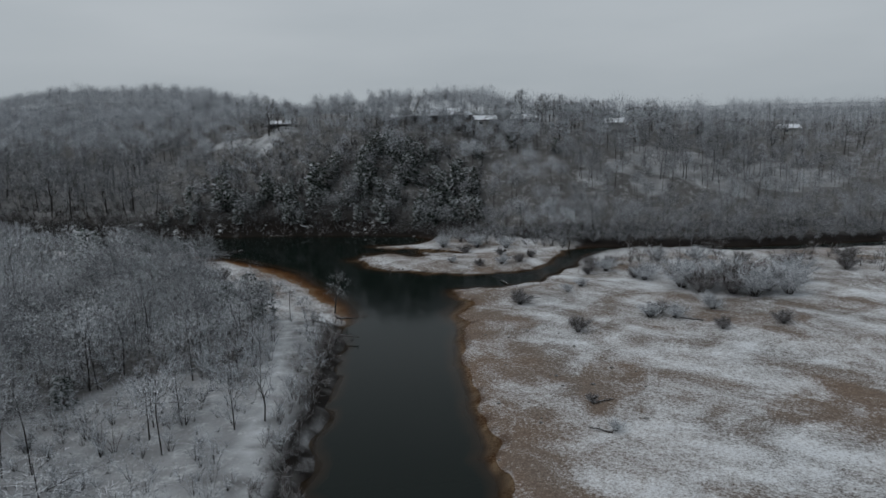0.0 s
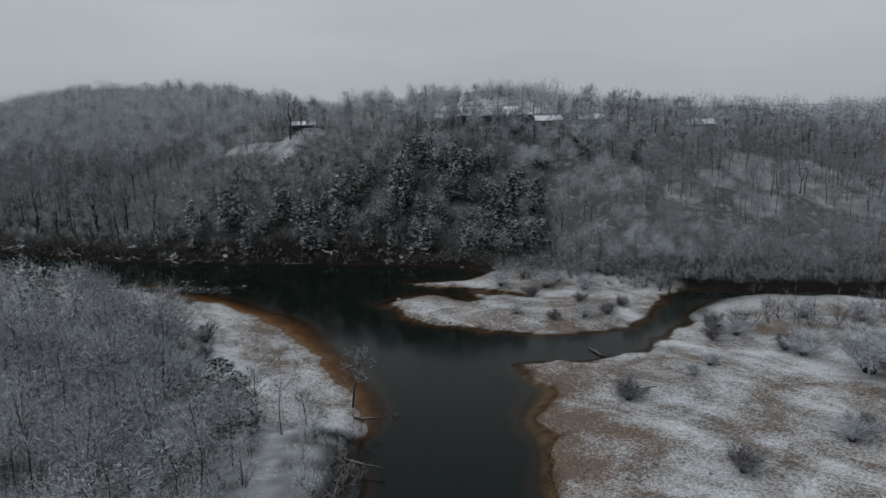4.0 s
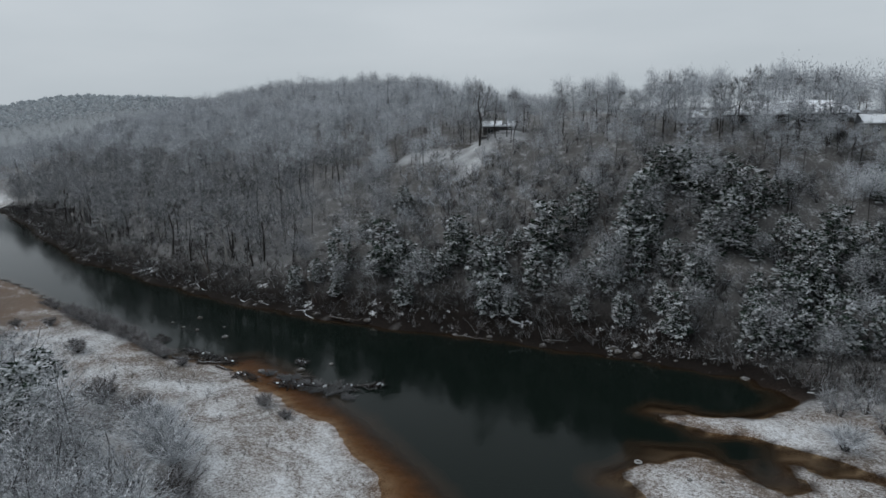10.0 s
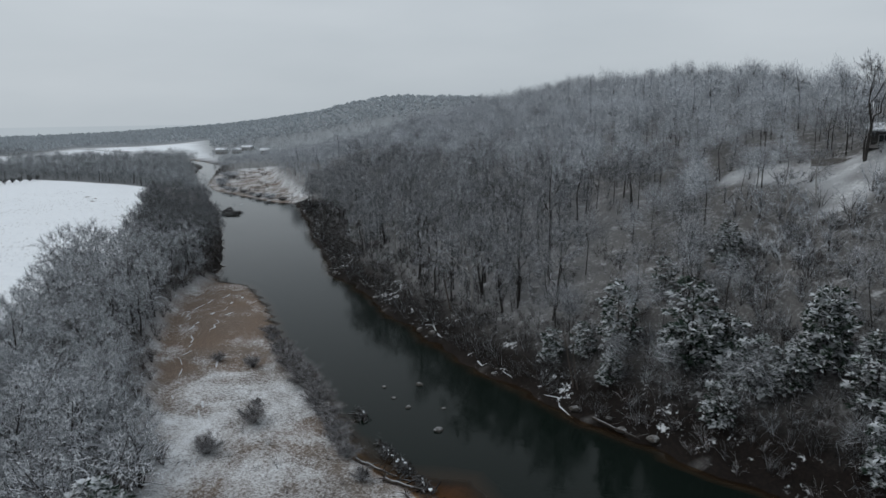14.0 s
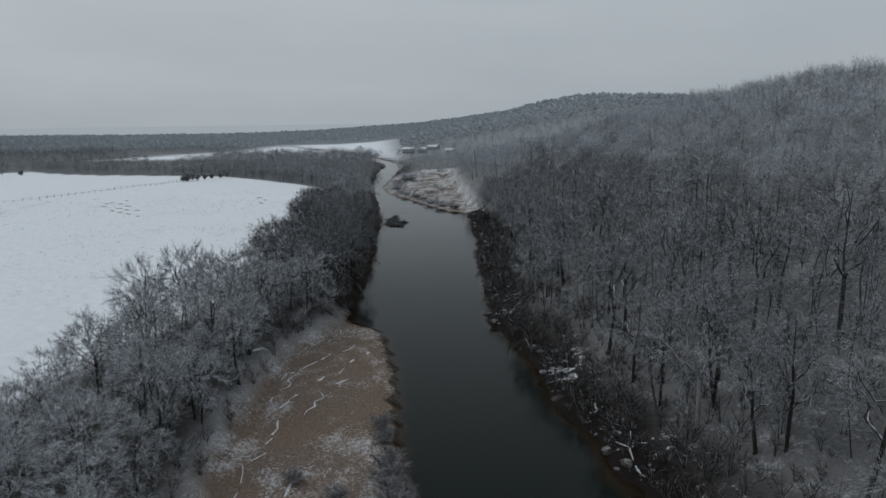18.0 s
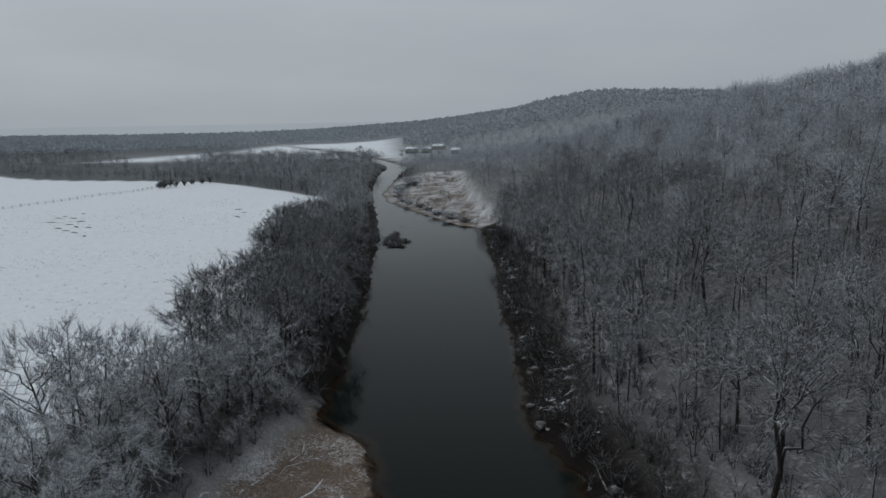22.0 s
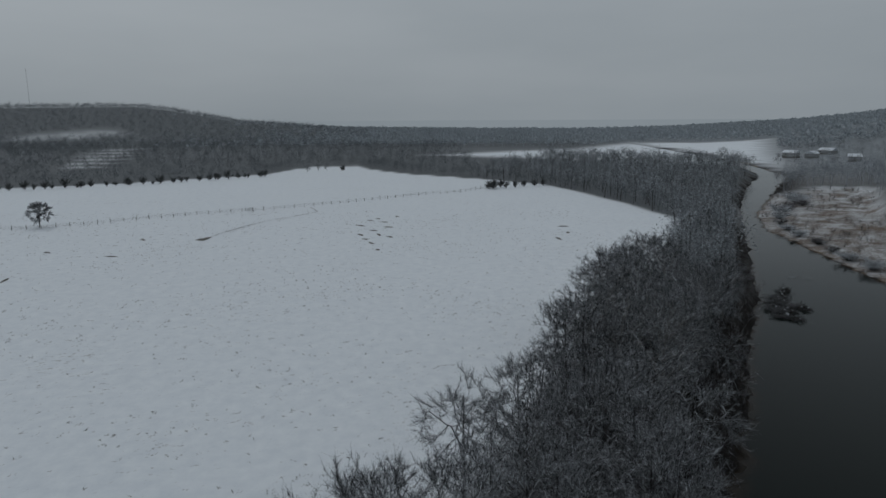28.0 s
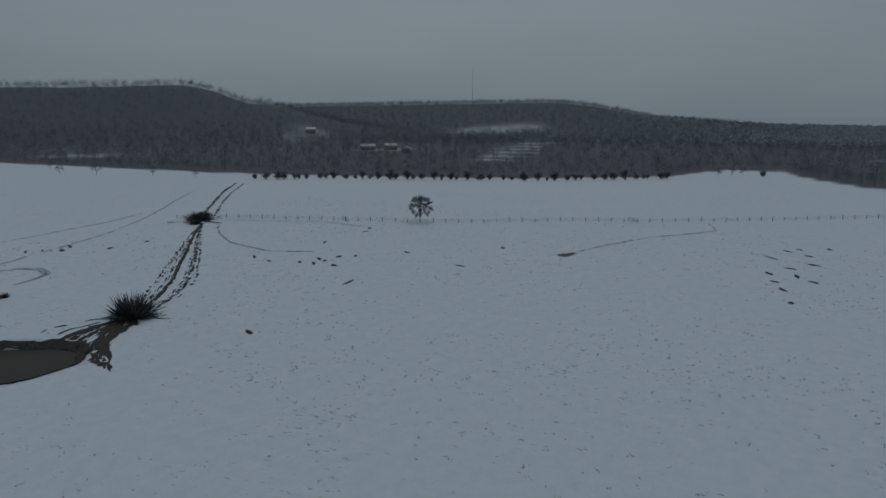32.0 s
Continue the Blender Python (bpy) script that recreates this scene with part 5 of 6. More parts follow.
for k, (hx, hy, s) in enumerate(((-102, 195, 0.75), (-124, 215.5, 0.7), (-105.4, 203.6, 0.8), (-128, 223.5, 0.9), (-124.7, 222, 0.9), (-121, 220.5, 1.0), (-117.8, 219, 1.0), (-114, 217.5, 1.1), (-111, 216.2, 1.0), (-107.5, 215, 0.9), (-104, 213, 0.9), (-99, 211, 1.0), (-95.5, 209, 0.8),
                                 (-92.5, 207.5, 0.8), (-89.5, 206, 0.7), (-134, 226, 0.7), (-138, 228, 0.6), (-84, 203.5, 0.6), (-130, 213, 0.5), (-110, 207, 0.4), (-62, 193, 0.6), (-57, 190, 0.5))):
    c = tagged(copy_thing(bushes[k % 2], spot(hx, hy, hx)), LAB_EDGE, "bush", "bushes at the water's edge")
    c.scale = (s, s, s * 0.9)
for k, (hx, hy, s) in enumerate(((-314, 322, 0.6), (-318, 327, 0.7), (-322, 331, 0.7), (-326, 335, 0.7), (-312, 330, 0.5), (-330, 338, 0.6), (-392, 371, 0.7), (-380, 368, 0.7), (-366, 366, 0.8), (-354, 363, 0.8), (-342, 360, 0.8), (-330, 358.5, 0.8), (-318, 358, 0.7),
                                 (-482, 426, 1.2), (-472, 420, 1.2), (-462, 416, 1.2), (-452, 412, 1.0), (-405, 376, 0.8), (-418, 383, 0.9), (-430, 390, 1.0), (-440, 398, 1.1), (-448, 404, 1.1))):
    c = tagged(copy_thing(bushes[k % 4], spot(hx, hy, hx)), "low brown brush on the far gravel bar", "bush", "brush on the far bar")
    c.scale = (s * 1.4, s * 1.4, s * 0.8)


# ---------------------------------------------------------------- houses on the hill
MAT_WALL = plain("dark_board_wall", (0.055, 0.050, 0.047), 0.8, scale=2.0)
MAT_PALE = plain("pale_board_wall", (0.34, 0.34, 0.33), 0.75, scale=2.0)
MAT_ROOF = plain("snow_on_roof", (0.78, 0.81, 0.85), 0.9, vary=0.06, scale=0.8)
MAT_FASCIA = plain("dark_fascia", (0.045, 0.042, 0.040), 0.7)
MAT_TRIM = plain("window_trim", (0.30, 0.30, 0.29), 0.6)
MAT_STONE = plain("grey_stone", (0.17, 0.16, 0.15), 0.9, vary=0.4, scale=3.0)
MAT_GLASS, _n, _l, _b = material("dark_window_glass", 0.08, 0, 0.6)
_b.inputs["Base Color"].default_value = (0.012, 0.014, 0.016, 1)


def box(bm, x0, x1, y0, y1, z0, z1, bevel=0.0):
    m = Matrix.Translation(((x0 + x1) / 2, (y0 + y1) / 2, (z0 + z1) / 2)) @ Matrix.Diagonal((x1 - x0, y1 - y0, z1 - z0, 1))
    r = bmesh.ops.create_cube(bm, size=1, matrix=m)
    if bevel:
        es = {e for v in r["verts"] for e in v.link_edges}
        bmesh.ops.bevel(bm, geom=list(es), offset=bevel, segments=1, affect="EDGES")
    return bm


def box_part(name, dims, mat, parent, label="", bevel=0.0):
    return part(name, box(bmesh.new(), *dims, bevel), mat, parent, label)


def roof_mesh(length, depth, z, rise, hip, over, thick=0.28):
    """A gable or hip roof slab with an overhang; hip: how far the ridge's ends stand in."""
    a, b = length / 2 + over, depth / 2 + over
    v = [(-a, -b, z), (a, -b, z), (a, b, z), (-a, b, z), (-a + hip, 0, z + rise), (a - hip, 0, z + rise)]
    v += [(p[0], p[1], p[2] - thick) for p in v]
    bm = bmesh.new()
    vs = [bm.verts.new(p) for p in v]
    for f in ((0, 1, 5, 4), (2, 3, 4, 5), (1, 2, 5), (3, 0, 4), (7, 6, 10, 11), (9, 8, 11, 10), (8, 7, 11), (6, 9, 10), (0, 6, 7, 1), (1, 7, 8, 2), (2, 8, 9, 3), (3, 9, 6, 0)):
        bm.faces.new([vs[i] for i in f])
    return bm


def window(parent, x, y, z, w, h):
    """A window in a wall that faces -y."""
    frame_ob = box_part("window", (x - w / 2 - 0.08, x + w / 2 + 0.08, y - 0.06, y + 0.02, z - 0.08, z + h + 0.08), MAT_TRIM, parent)
    box_part("pane", (x - w / 2, x - 0.03, y - 0.075, y - 0.05, z, z + h), MAT_GLASS, frame_ob)
    box_part("pane", (x + 0.03, x + w / 2, y - 0.075, y - 0.05, z, z + h), MAT_GLASS, frame_ob)
    box_part("sill", (x - w / 2 - 0.12, x + w / 2 + 0.12, y - 0.16, y - 0.055, z - 0.15, z - 0.085), MAT_TRIM, frame_ob)


def house(name, x, y, turn, length, depth, eave, rise, hip, wall_mat, label, group, over=0.7, deck=False, chimney=False):
    """eave: the height of the eaves above the sea of the scene's zero."""
    ob = thing(name, x, y, turn=radians(turn), label=label, category="house", group=group)
    g = ob.location.z
    h = eave - g
    wall = box_part("wall", (-length / 2, length / 2, -depth / 2, depth / 2, -1.5, h - 0.15), wall_mat, ob)
    roof = part("roof", roof_mesh(length, depth, h, rise, hip, over), MAT_ROOF, ob, "low roof under smooth snow")
    box_part("fascia", (-length / 2 - over + 0.02, length / 2 + over - 0.02, -depth / 2 - over + 0.02, -depth / 2 - over + 0.10, h - 0.48, h - 0.285), MAT_FASCIA, ob)
    box_part("foundation", (-length / 2 - 0.06, length / 2 + 0.06, -depth / 2 - 0.06, depth / 2 + 0.06, -1.6, max(0.3, h - 2.9)), MAT_FASCIA if deck else MAT_STONE, ob)
    n = max(2, int(length / 4.5))
    for k in range(n):
        wx = -length / 2 + (k + 0.5) * length / n
        if k == n // 2:
            door = box_part("door", (wx - 0.48, wx + 0.48, -depth / 2 - 0.10, -depth / 2 - 0.03, max(0.3, h - 2.9), max(0.3, h - 2.9) + 2.05), MAT_TRIM, ob, "plain painted door")
            box_part("handle", (wx + 0.34, wx + 0.42, -depth / 2 - 0.16, -depth / 2 - 0.10, max(0.3, h - 2.9) + 0.95, max(0.3, h - 2.9) + 1.05), MAT_FASCIA, door)
        else:
            window(ob, wx, -depth / 2 - 0.01, h - 2.05, 1.5, 1.15)
    if chimney:
        c = box_part("chimney", (length * 0.22, length * 0.22 + 0.9, 0.2, 0.95, h - 0.2, h + rise + 0.8), MAT_STONE, ob, "grey stone chimney", 0.04)
        box_part("cap", (length * 0.22 - 0.08, length * 0.22 + 0.98, 0.12, 1.03, h + rise + 0.805, h + rise + 0.95), MAT_ROOF, c)
    if deck:
        d = box_part("deck", (-length / 2 - 1, length / 2 + 0.5, -depth / 2 - 3.2, -depth / 2 - 0.12, h - 3.05, h - 2.9), MAT_FASCIA, ob, "wooden deck on posts")
        for k in range(5):
            px_ = -length / 2 - 0.8 + k * (length + 1.1) / 4
            box_part("post", (px_, px_ + 0.18, -depth / 2 - 3.1, -depth / 2 - 2.92, -2.0, h - 3.055), MAT_FASCIA, d)
            box_part("rail_post", (px_, px_ + 0.1, -depth / 2 - 3.18, -depth / 2 - 3.08, h - 2.895, h - 1.95), MAT_FASCIA, d)
        box_part("rail", (-length / 2 - 1, length / 2 + 0.5, -depth / 2 - 3.2, -depth / 2 - 3.06, h - 1.945, h - 1.85), MAT_FASCIA, d)
    return ob


house("hillside_cabin", -50.2, 293, 6, 7.2, 5.5, 36.8, 1.1, 0, MAT_WALL, "dark wooden cabin with a snow-covered low roof on the slope", "houses on the hill", 0.9, True)
house("long_house", 17, 283, 3, 24, 9, 38.8, 2.6, 4, MAT_WALL, "long dark ranch house under a snowy hipped roof", "houses on the hill", 0.8, False, True)
house("garage", 35, 281, 3, 8.5, 6.5, 36.6, 1.6, 0, MAT_PALE, "small pale garage with a snow-covered gable roof", "houses on the hill", 0.5)
house("shed", -1.0, 285, 0, 5, 4.5, 38.2, 1.5, 0, MAT_PALE, "pale shed with snow on its roof beside bare trees", "houses on the hill", 0.4)
house("bungalow", 55.5, 310, -4, 14, 8, 36.2, 1.8, 3, MAT_WALL, "low bungalow with a snowy roof among bare trees", "houses on the hill", 0.7)
house("bungalow", 98, 311, -8, 9, 7.5, 33.4, 1.9, 0, MAT_PALE, "pale small house with a snowy gable roof at the wood's edge", "houses on the hill", 0.6, False, True)
house("bungalow", 180, 309, -10, 8, 7, 28.9, 1.6, 0, MAT_PALE, "distant small house with a snowy roof on the plateau", "houses on the hill", 0.6)
for hx, hy, t, ln, e in ((-768, 590, 30, 12, 7.2), (-757, 603, 120, 9, 7.0), (-786, 636, 20, 14, 8.2), (-693, 599, 60, 9, 7.8), (-762, -176, -55, 14, 8.5), (-785, -164, -50, 12, 8.6), (-748, -121, 30, 10, 8.3), (-876, -350, -40, 11, 21.5)):
    house("farmhouse", hx, hy, t, ln, 8, e, 2.2, 0, MAT_PALE, "far pale farmhouse with a snow-white roof", "houses in the valley", 0.5)
# retaining wall and bench below the cabin
ob = thing("garden_wall", -57.5, 287.5, turn=radians(8), label="low dark stone retaining wall below the cabin", category="wall")
for k in range(9):
    part("stone", box(bmesh.new(), -4 + k * 0.9, -4 + k * 0.9 + 0.86, -0.3, 0.3, -0.6, 0.75 + 0.08 * math.sin(k * 2.3), 0.05), MAT_STONE, ob)


# ---------------------------------------------------------------- driftwood, rocks, tyre
MAT_LOG = bark_material("driftwood", (0.026, 0.021, 0.018), (0.080, 0.068, 0.060), 0.75, 1.0, 0.45)
MAT_WETLOG = bark_material("wet_driftwood", (0.012, 0.009, 0.008), (0.040, 0.030, 0.025), 0.85, 1.0, 0.4)
MAT_ROCK = bark_material("river_rock", (0.035, 0.032, 0.029), (0.12, 0.11, 0.10), 0.75, 1.0, 0.3)
MAT_RUBBER = plain("old_rubber", (0.30, 0.30, 0.30), 0.9)


def log_thing(k, x, y, length, radius, turn, tilt, label, branches=4, z=None, name="driftwood_log", roots=False):
    rng = np.random.RandomState(k)
    ob = thing(name, x, y, z, turn, label=label, category="log")
    ct, st = math.cos(tilt), math.sin(tilt)
    s = np.linspace(0, 1, 7)
    p = np.stack([length * s * ct, rng.normal(0, 0.05, 7) * length * 0.12, radius * 0.8 + length * s * st + rng.normal(0, 0.01, 7) * length], 1)
    part("trunk", fast_mesh("trunk", *tube(p, radius * (1 - 0.65 * s), 7), MAT_LOG, True), None, ob)
    for b in range(branches):
        f = rng.uniform(0.3, 0.95)
        at = np.array([np.interp(f, s, p[:, c]) for c in range(3)])
        way = unit(np.array([0.7, rng.normal(0, 0.8), abs(rng.normal(0, 0.6)) + 0.1]))
        q = at + way * length * rng.uniform(0.12, 0.3) * np.linspace(0, 1, 4)[:, None] + rng.normal(0, 0.04, (4, 3)) * np.linspace(0, 1, 4)[:, None] * length * 0.4
        part("branch", fast_mesh("branch", *tube(q, radius * 0.35 * (1 - 0.8 * np.linspace(0, 1, 4)), 4), MAT_LOG, True), None, ob)
    for b in range(7 if roots else 0):
        a = b * 0.9
        q = p[0] + np.array([[0, 0, 0], [-0.25, math.cos(a) * 0.5, math.sin(a) * 0.5], [-0.35, math.cos(a) * 1.1, math.sin(a) * 0.9]]) * radius * 4
        part("root", fast_mesh("root", *tube(q, [radius * 0.4, radius * 0.25, radius * 0.06], 4), MAT_LOG, True), None, ob)
    return ob


for k, (x, y, ln, r, turn, tilt, br, rt, lab) in enumerate((
        (24.6, 152.6, 4.2, 0.22, 1.9, 0.02, 3, True, "dark waterlogged log with roots lying in the side channel"),
        (25.5, 84, 3.4, 0.16, 0.3, 0.03, 4, True, "dark driftwood snag lying on the gravel"),
        (25.4, 75.5, 3.0, 0.15, 2.6, 0.04, 5, True, "snow-edged driftwood snag with roots on the gravel"),
        (26, 137, 3.2, 0.14, 0.2, 0.02, 4, False, "driftwood branch under a bush on the bar"),
        (55, 116, 4, 0.14, 2.7, 0.02, 3, False, "grey driftwood log on the snowy gravel"),
        (-13, 118, 5, 0.18, -0.3, -0.10, 6, True, "fallen snowy tree leaning from the bank into the water"),
        (-13.5, 131, 6, 0.2, 0.15, -0.08, 7, True, "fallen tree with snow leaning over the water"),
        (-88, 206.2, 6.5, 0.24, 0.05, 0.01, 5, False, "snow-covered log stranded at the bar's edge"),
        (-82, 205.2, 5.5, 0.26, 0.2, 0.02, 6, True, "snow-covered log jam timber at the water's edge"),
        (-78, 204.6, 4.5, 0.22, -0.4, 0.05, 6, True, "snow-covered driftwood root wad at the water's edge"),
        (-58, 200, 8, 0.2, 0.5, 0.01, 9, True, "dark sunken brush and logs in the shallow"),
        (-66, 203.5, 6, 0.18, 0.2, 0.02, 9, True, "dark sunken brush and logs in the shallow"),
        (-72, 233.4, 8, 0.2, -0.3, 0.03, 6, False, "fallen tree lying along the north bank"),
        (-44, 229.4, 7, 0.18, -0.2, 0.02, 6, False, "fallen pale tree lying along the north bank"),
        (-28, 228.5, 9, 0.2, 0.0, 0.02, 7, False, "fallen pale tree at the foot of the evergreens"),
        (-150, 262.8, 6, 0.18, 2.6, 0.05, 5, False, "fallen tree at the foot of the wooded bank"))):
    log_thing(600 + k, x, y, ln, r, turn, tilt, lab, br, roots=rt, z=max(-0.05, float(ground_z(np.array([x]), np.array([y]))[0])))
log_thing(640, -17.2, 243, 7.5, 0.24, 2.2, 0.9, "thick pale broken trunk leaning on the slope", 1, name="leaning_trunk")
log_thing(641, -77.3, 237.2, 9.5, 0.14, 2.35, 0.75, "thin bare fallen pole leaning up the bank", 1, name="leaning_trunk")
log_thing(642, -76.6, 237.0, 9.0, 0.12, 2.25, 0.8, "thin bare fallen pole leaning up the bank", 1, name="leaning_trunk")
log_thing(643, -113.5, 252.5, 8.5, 0.22, 2.5, 0.7, "pale leaning trunk with snow along its top", 2, name="leaning_trunk")
log_thing(644, 48, 190.2, 3.2, 0.2, 0.4, 1.35, "pale broken stump standing in the channel", 4, z=-0.3, name="broken_stump")
lean = tree_thing(360, -14.3, 135, 9.5, 2.2, 700, "slender bare tree leaning over the river edge", "trees on the river flat")
lean.rotation_euler = (0.05, 0.12, 0.4)


def debris_heap(k, x, y, length, wide, high, turn):
    """Flood debris: crossed sticks in a dark tangle, with lumps of snow on top."""
    rng = np.random.RandomState(k)
    ob = thing("debris_heap", x, y, -0.12, turn, label="dark heap of flood debris flecked with snow in shallow water", category="driftwood", group="debris heaps in the shallows")
    for b in range(9):
        c = np.array([rng.uniform(-0.5, 0.5) * length, rng.uniform(-0.5, 0.5) * wide, rng.uniform(0.1, 0.6) * high])
        a, e, r = rng.normal(0, 0.8), rng.normal(0.1, 0.4) if b else 1.2, rng.uniform(0.05, 0.13)
        w = np.array([math.cos(a) * math.cos(e), math.sin(a) * math.cos(e), math.sin(e)]) * rng.uniform(0.6, 1.5)
        part("stick", fast_mesh("stick", *tube([c - w, c + rng.normal(0, 0.08, 3), c + w], [r, r * 0.9, r * 0.5], 5), MAT_WETLOG, True), None, ob)
    n = 520
    base = rng.normal(0, 0.27, (n, 3)) * np.array([length, wide, 0]) + np.array([0, 0, 0.1])
    base[:, 2] += high * rng.uniform(0, 0.8, n) * np.exp(-(2.2 * base[:, 1] / wide) ** 2)
    way = unit(rng.normal(0, 1, (n, 3)) * np.array([1, 1, 0.6]) + np.array([0, 0, 0.3]))
    part("tangle", fast_mesh("tangle", *slivers(base, way, rng.uniform(0.3, 0.9, n), rng.uniform(0.04, 0.10, n), rng), MAT_TANGLE), None, ob, "dark reddish twigs")["kind"] = "stuff"
    for b in range(5):
        q = Matrix.Translation((rng.uniform(-0.4, 0.4) * length, rng.uniform(-0.3, 0.3) * wide, high * rng.uniform(0.5, 0.8))) @ Matrix.Diagonal((rng.uniform(0.12, 0.34), rng.uniform(0.08, 0.2), 0.07, 1))
        bm = bmesh.new()
        bmesh.ops.create_icosphere(bm, subdivisions=2, radius=1, matrix=q)
        for v in bm.verts:
            v.co += noise.noise_vector(v.co * 4) * 0.07
        part("snow_lump", bm, MAT_ROOF, ob, "lump of snow")


for k, (x, y, ln, wd, hh, tn) in enumerate(((-62.5, 200.6, 5.0, 1.8, 1.0, 0.1), (-58, 200.5, 5.5, 2.0, 1.2, 0.15), (-54, 201.4, 4.5, 1.7, 1.0, 0.4), (-49.6, 203.6, 2.8, 1.5, 0.9, 0.5), (-82, 208.2, 5.0, 1.8, 1.1, -0.5), (-77.6, 206.8, 4.5, 1.7, 1.1, -0.4),
                                               (-87, 210.0, 4.5, 1.6, 0.9, -0.5), (-65.3, 209.8, 1.8, 1.2, 0.8, 0.0), (-71, 201.8, 5.0, 2.2, 1.3, -0.2), (-97, 214.8, 3.5, 1.4, 0.9, -0.5),
                                               (-301, 317, 7.0, 3.4, 1.5, -0.6), (-296, 316, 6.0, 3.0, 1.2, 0.3), (-306, 320.5, 7.0, 3.0, 1.3, -0.5), (-291, 314.5, 5.0, 2.4, 0.9, 0.2), (-311, 324, 6.0, 2.6, 1.2, -0.5), (-298, 320.5, 5.0, 2.4, 0.9, 0.1))):
    debris_heap(660 + k, x, y, ln, wd, hh, tn)


def ribbon(pts, width, seed, gap=0.0, lift=0.05, wander=0.16):
    """Verts and quads of an uneven strip laid on the ground."""
    rng = np.random.RandomState(seed)
    p = np.array(pts, dtype=float)
    s = np.concatenate([[0], np.cumsum(np.hypot(*np.diff(p, axis=0).T))])
    n = max(4, int(s[-1] / 1.3))
    t = np.linspace(0, s[-1], n)
    x, y = np.interp(t, s, p[:, 0]) + rng.normal(0, wander, n), np.interp(t, s, p[:, 1]) + rng.normal(0, wander, n)
    dx, dy = np.gradient(x), np.gradient(y)
    ln = np.hypot(dx, dy) + 1e-6
    w = width * np.clip(rng.normal(0.55, 0.35, n), 0.08, 1.2) / 2
    l_, r_ = (x - dy / ln * w, y + dx / ln * w), (x + dy / ln * w, y - dx / ln * w)
    v = np.concatenate([np.stack([*l_, ground_z(*l_) + lift], 1), np.stack([*r_, ground_z(*r_) + lift], 1)])
    i = np.arange(n - 1)
    if gap:
        i = i[rng.uniform(size=n - 1) > gap]
    return v, np.stack([i, i + 1, i + 1 + n, i + n], 1)


def rock_mesh(seed, squash=0.5):
    bm = bmesh.new()
    bmesh.ops.create_icosphere(bm, subdivisions=2, radius=1)
    for v in bm.verts:
        k = 1 + 0.32 * noise.noise(v.co * 1.6 + Vector((seed * 3.1, 0, 0)))
        v.co = Vector((v.co.x * k * 1.25, v.co.y * k, v.co.z * k * squash))
    return bm


rock_meshes = []
for k in range(5):
    me = bpy.data.meshes.new("rock")
    b_ = rock_mesh(k, 0.42 + 0.1 * (k % 3))
    b_.to_mesh(me)
    b_.free()
    me.materials.append(MAT_ROCK)
    rock_meshes.append(me)


def rock(x, y, size, k, label, group, z=None):
    ob = new("rock", rock_meshes[k % 5])
    z = float(ground_z(np.array([x]), np.array([y]))[0]) if z is None else z
    ob.matrix_basis = Matrix.LocRotScale((x, y, z + 0.1 * size), Euler((0, 0, k * 1.7)), (size, size, size))
    tagged(ob, label, "rock", group)


rng = np.random.RandomState(77)
path = np.array(NORTH_BANK[10:23], dtype=float)
seg = np.concatenate([[0], np.cumsum(np.hypot(*np.diff(path, axis=0).T))])
for k in range(44):
    s = rng.uniform(0, seg[-1])
    bx, by = np.interp(s, seg, path[:, 0]), np.interp(s, seg, path[:, 1])
    rock(bx + rng.normal(0, 0.8) + 0.4, by + abs(rng.normal(0.9, 0.9)), rng.uniform(0.2, 0.85), k, "grey ledge rock capped with snow at the bank", "rocks along the north bank")
MAT_LEDGE = plain("snow_on_ledge", (0.52, 0.535, 0.56), 0.9, vary=0.35, scale=2.5)


def ledge(pts, width, k):
    v, q = ribbon(pts, width, k, 0.38, 0.06, 0.42)
    ob = new("snow_ledge", fast_mesh("snow_ledge", v, q, MAT_LEDGE, True))
    tagged(ob, "thin uneven streak of snow lying on dark ground", "snow ledge", "snow ledges on the banks", "structure")


for k in range(12):
    s = rng.uniform(0, seg[-1] - 12)
    u = np.linspace(s, s + rng.uniform(2, 9), 5)
    off = rng.uniform(0.9, 4.8) + np.linspace(0, rng.normal(0, 0.8), 5)
    ledge(list(zip(np.interp(u, seg, path[:, 0]) + 0.3 * off, np.interp(u, seg, path[:, 1]) + off)), rng.uniform(0.15, 0.45), 800 + k)
STREAKS = [[(-166, 220), (-171, 228), (-174, 236), (-175, 243)], [(-160, 222), (-165, 230), (-169, 239)], [(-156, 226), (-162, 234), (-166, 241)], [(-150, 216), (-156, 221), (-162, 226)], [(-146, 220), (-152, 226), (-157, 233)],
           [(-140, 213), (-147, 217), (-153, 221)], [(-120, 200), (-130, 206), (-139, 212)], [(-116, 205), (-126, 210), (-134, 216)], [(-98, 192), (-108, 197), (-117, 203)], [(-172, 232), (-176, 238), (-181, 243)]]
for k, pts in enumerate(STREAKS):
    ledge(pts, 0.28 + 0.14 * (k % 3), 840 + k)
for k, (x, y, s) in enumerate(((-65.7, 210.5, 0.7), (-86, 218.5, 0.6), (-98.5, 228, 0.5), (-70, 205, 0.6), (-64, 207, 0.6), (-60.4, 210.7, 0.4), (-302, 318, 0.9), (-300, 315, 0.7), (-296, 316, 0.8), (-293, 314, 0.6), (-98, 222, 0.35), (-102, 224, 0.35), (-94, 221, 0.4), (-90, 224, 0.3))):
    rock(x, y, s, k, "dark snow-flecked rock standing out of the water", "rocks in the river", z=0.0)
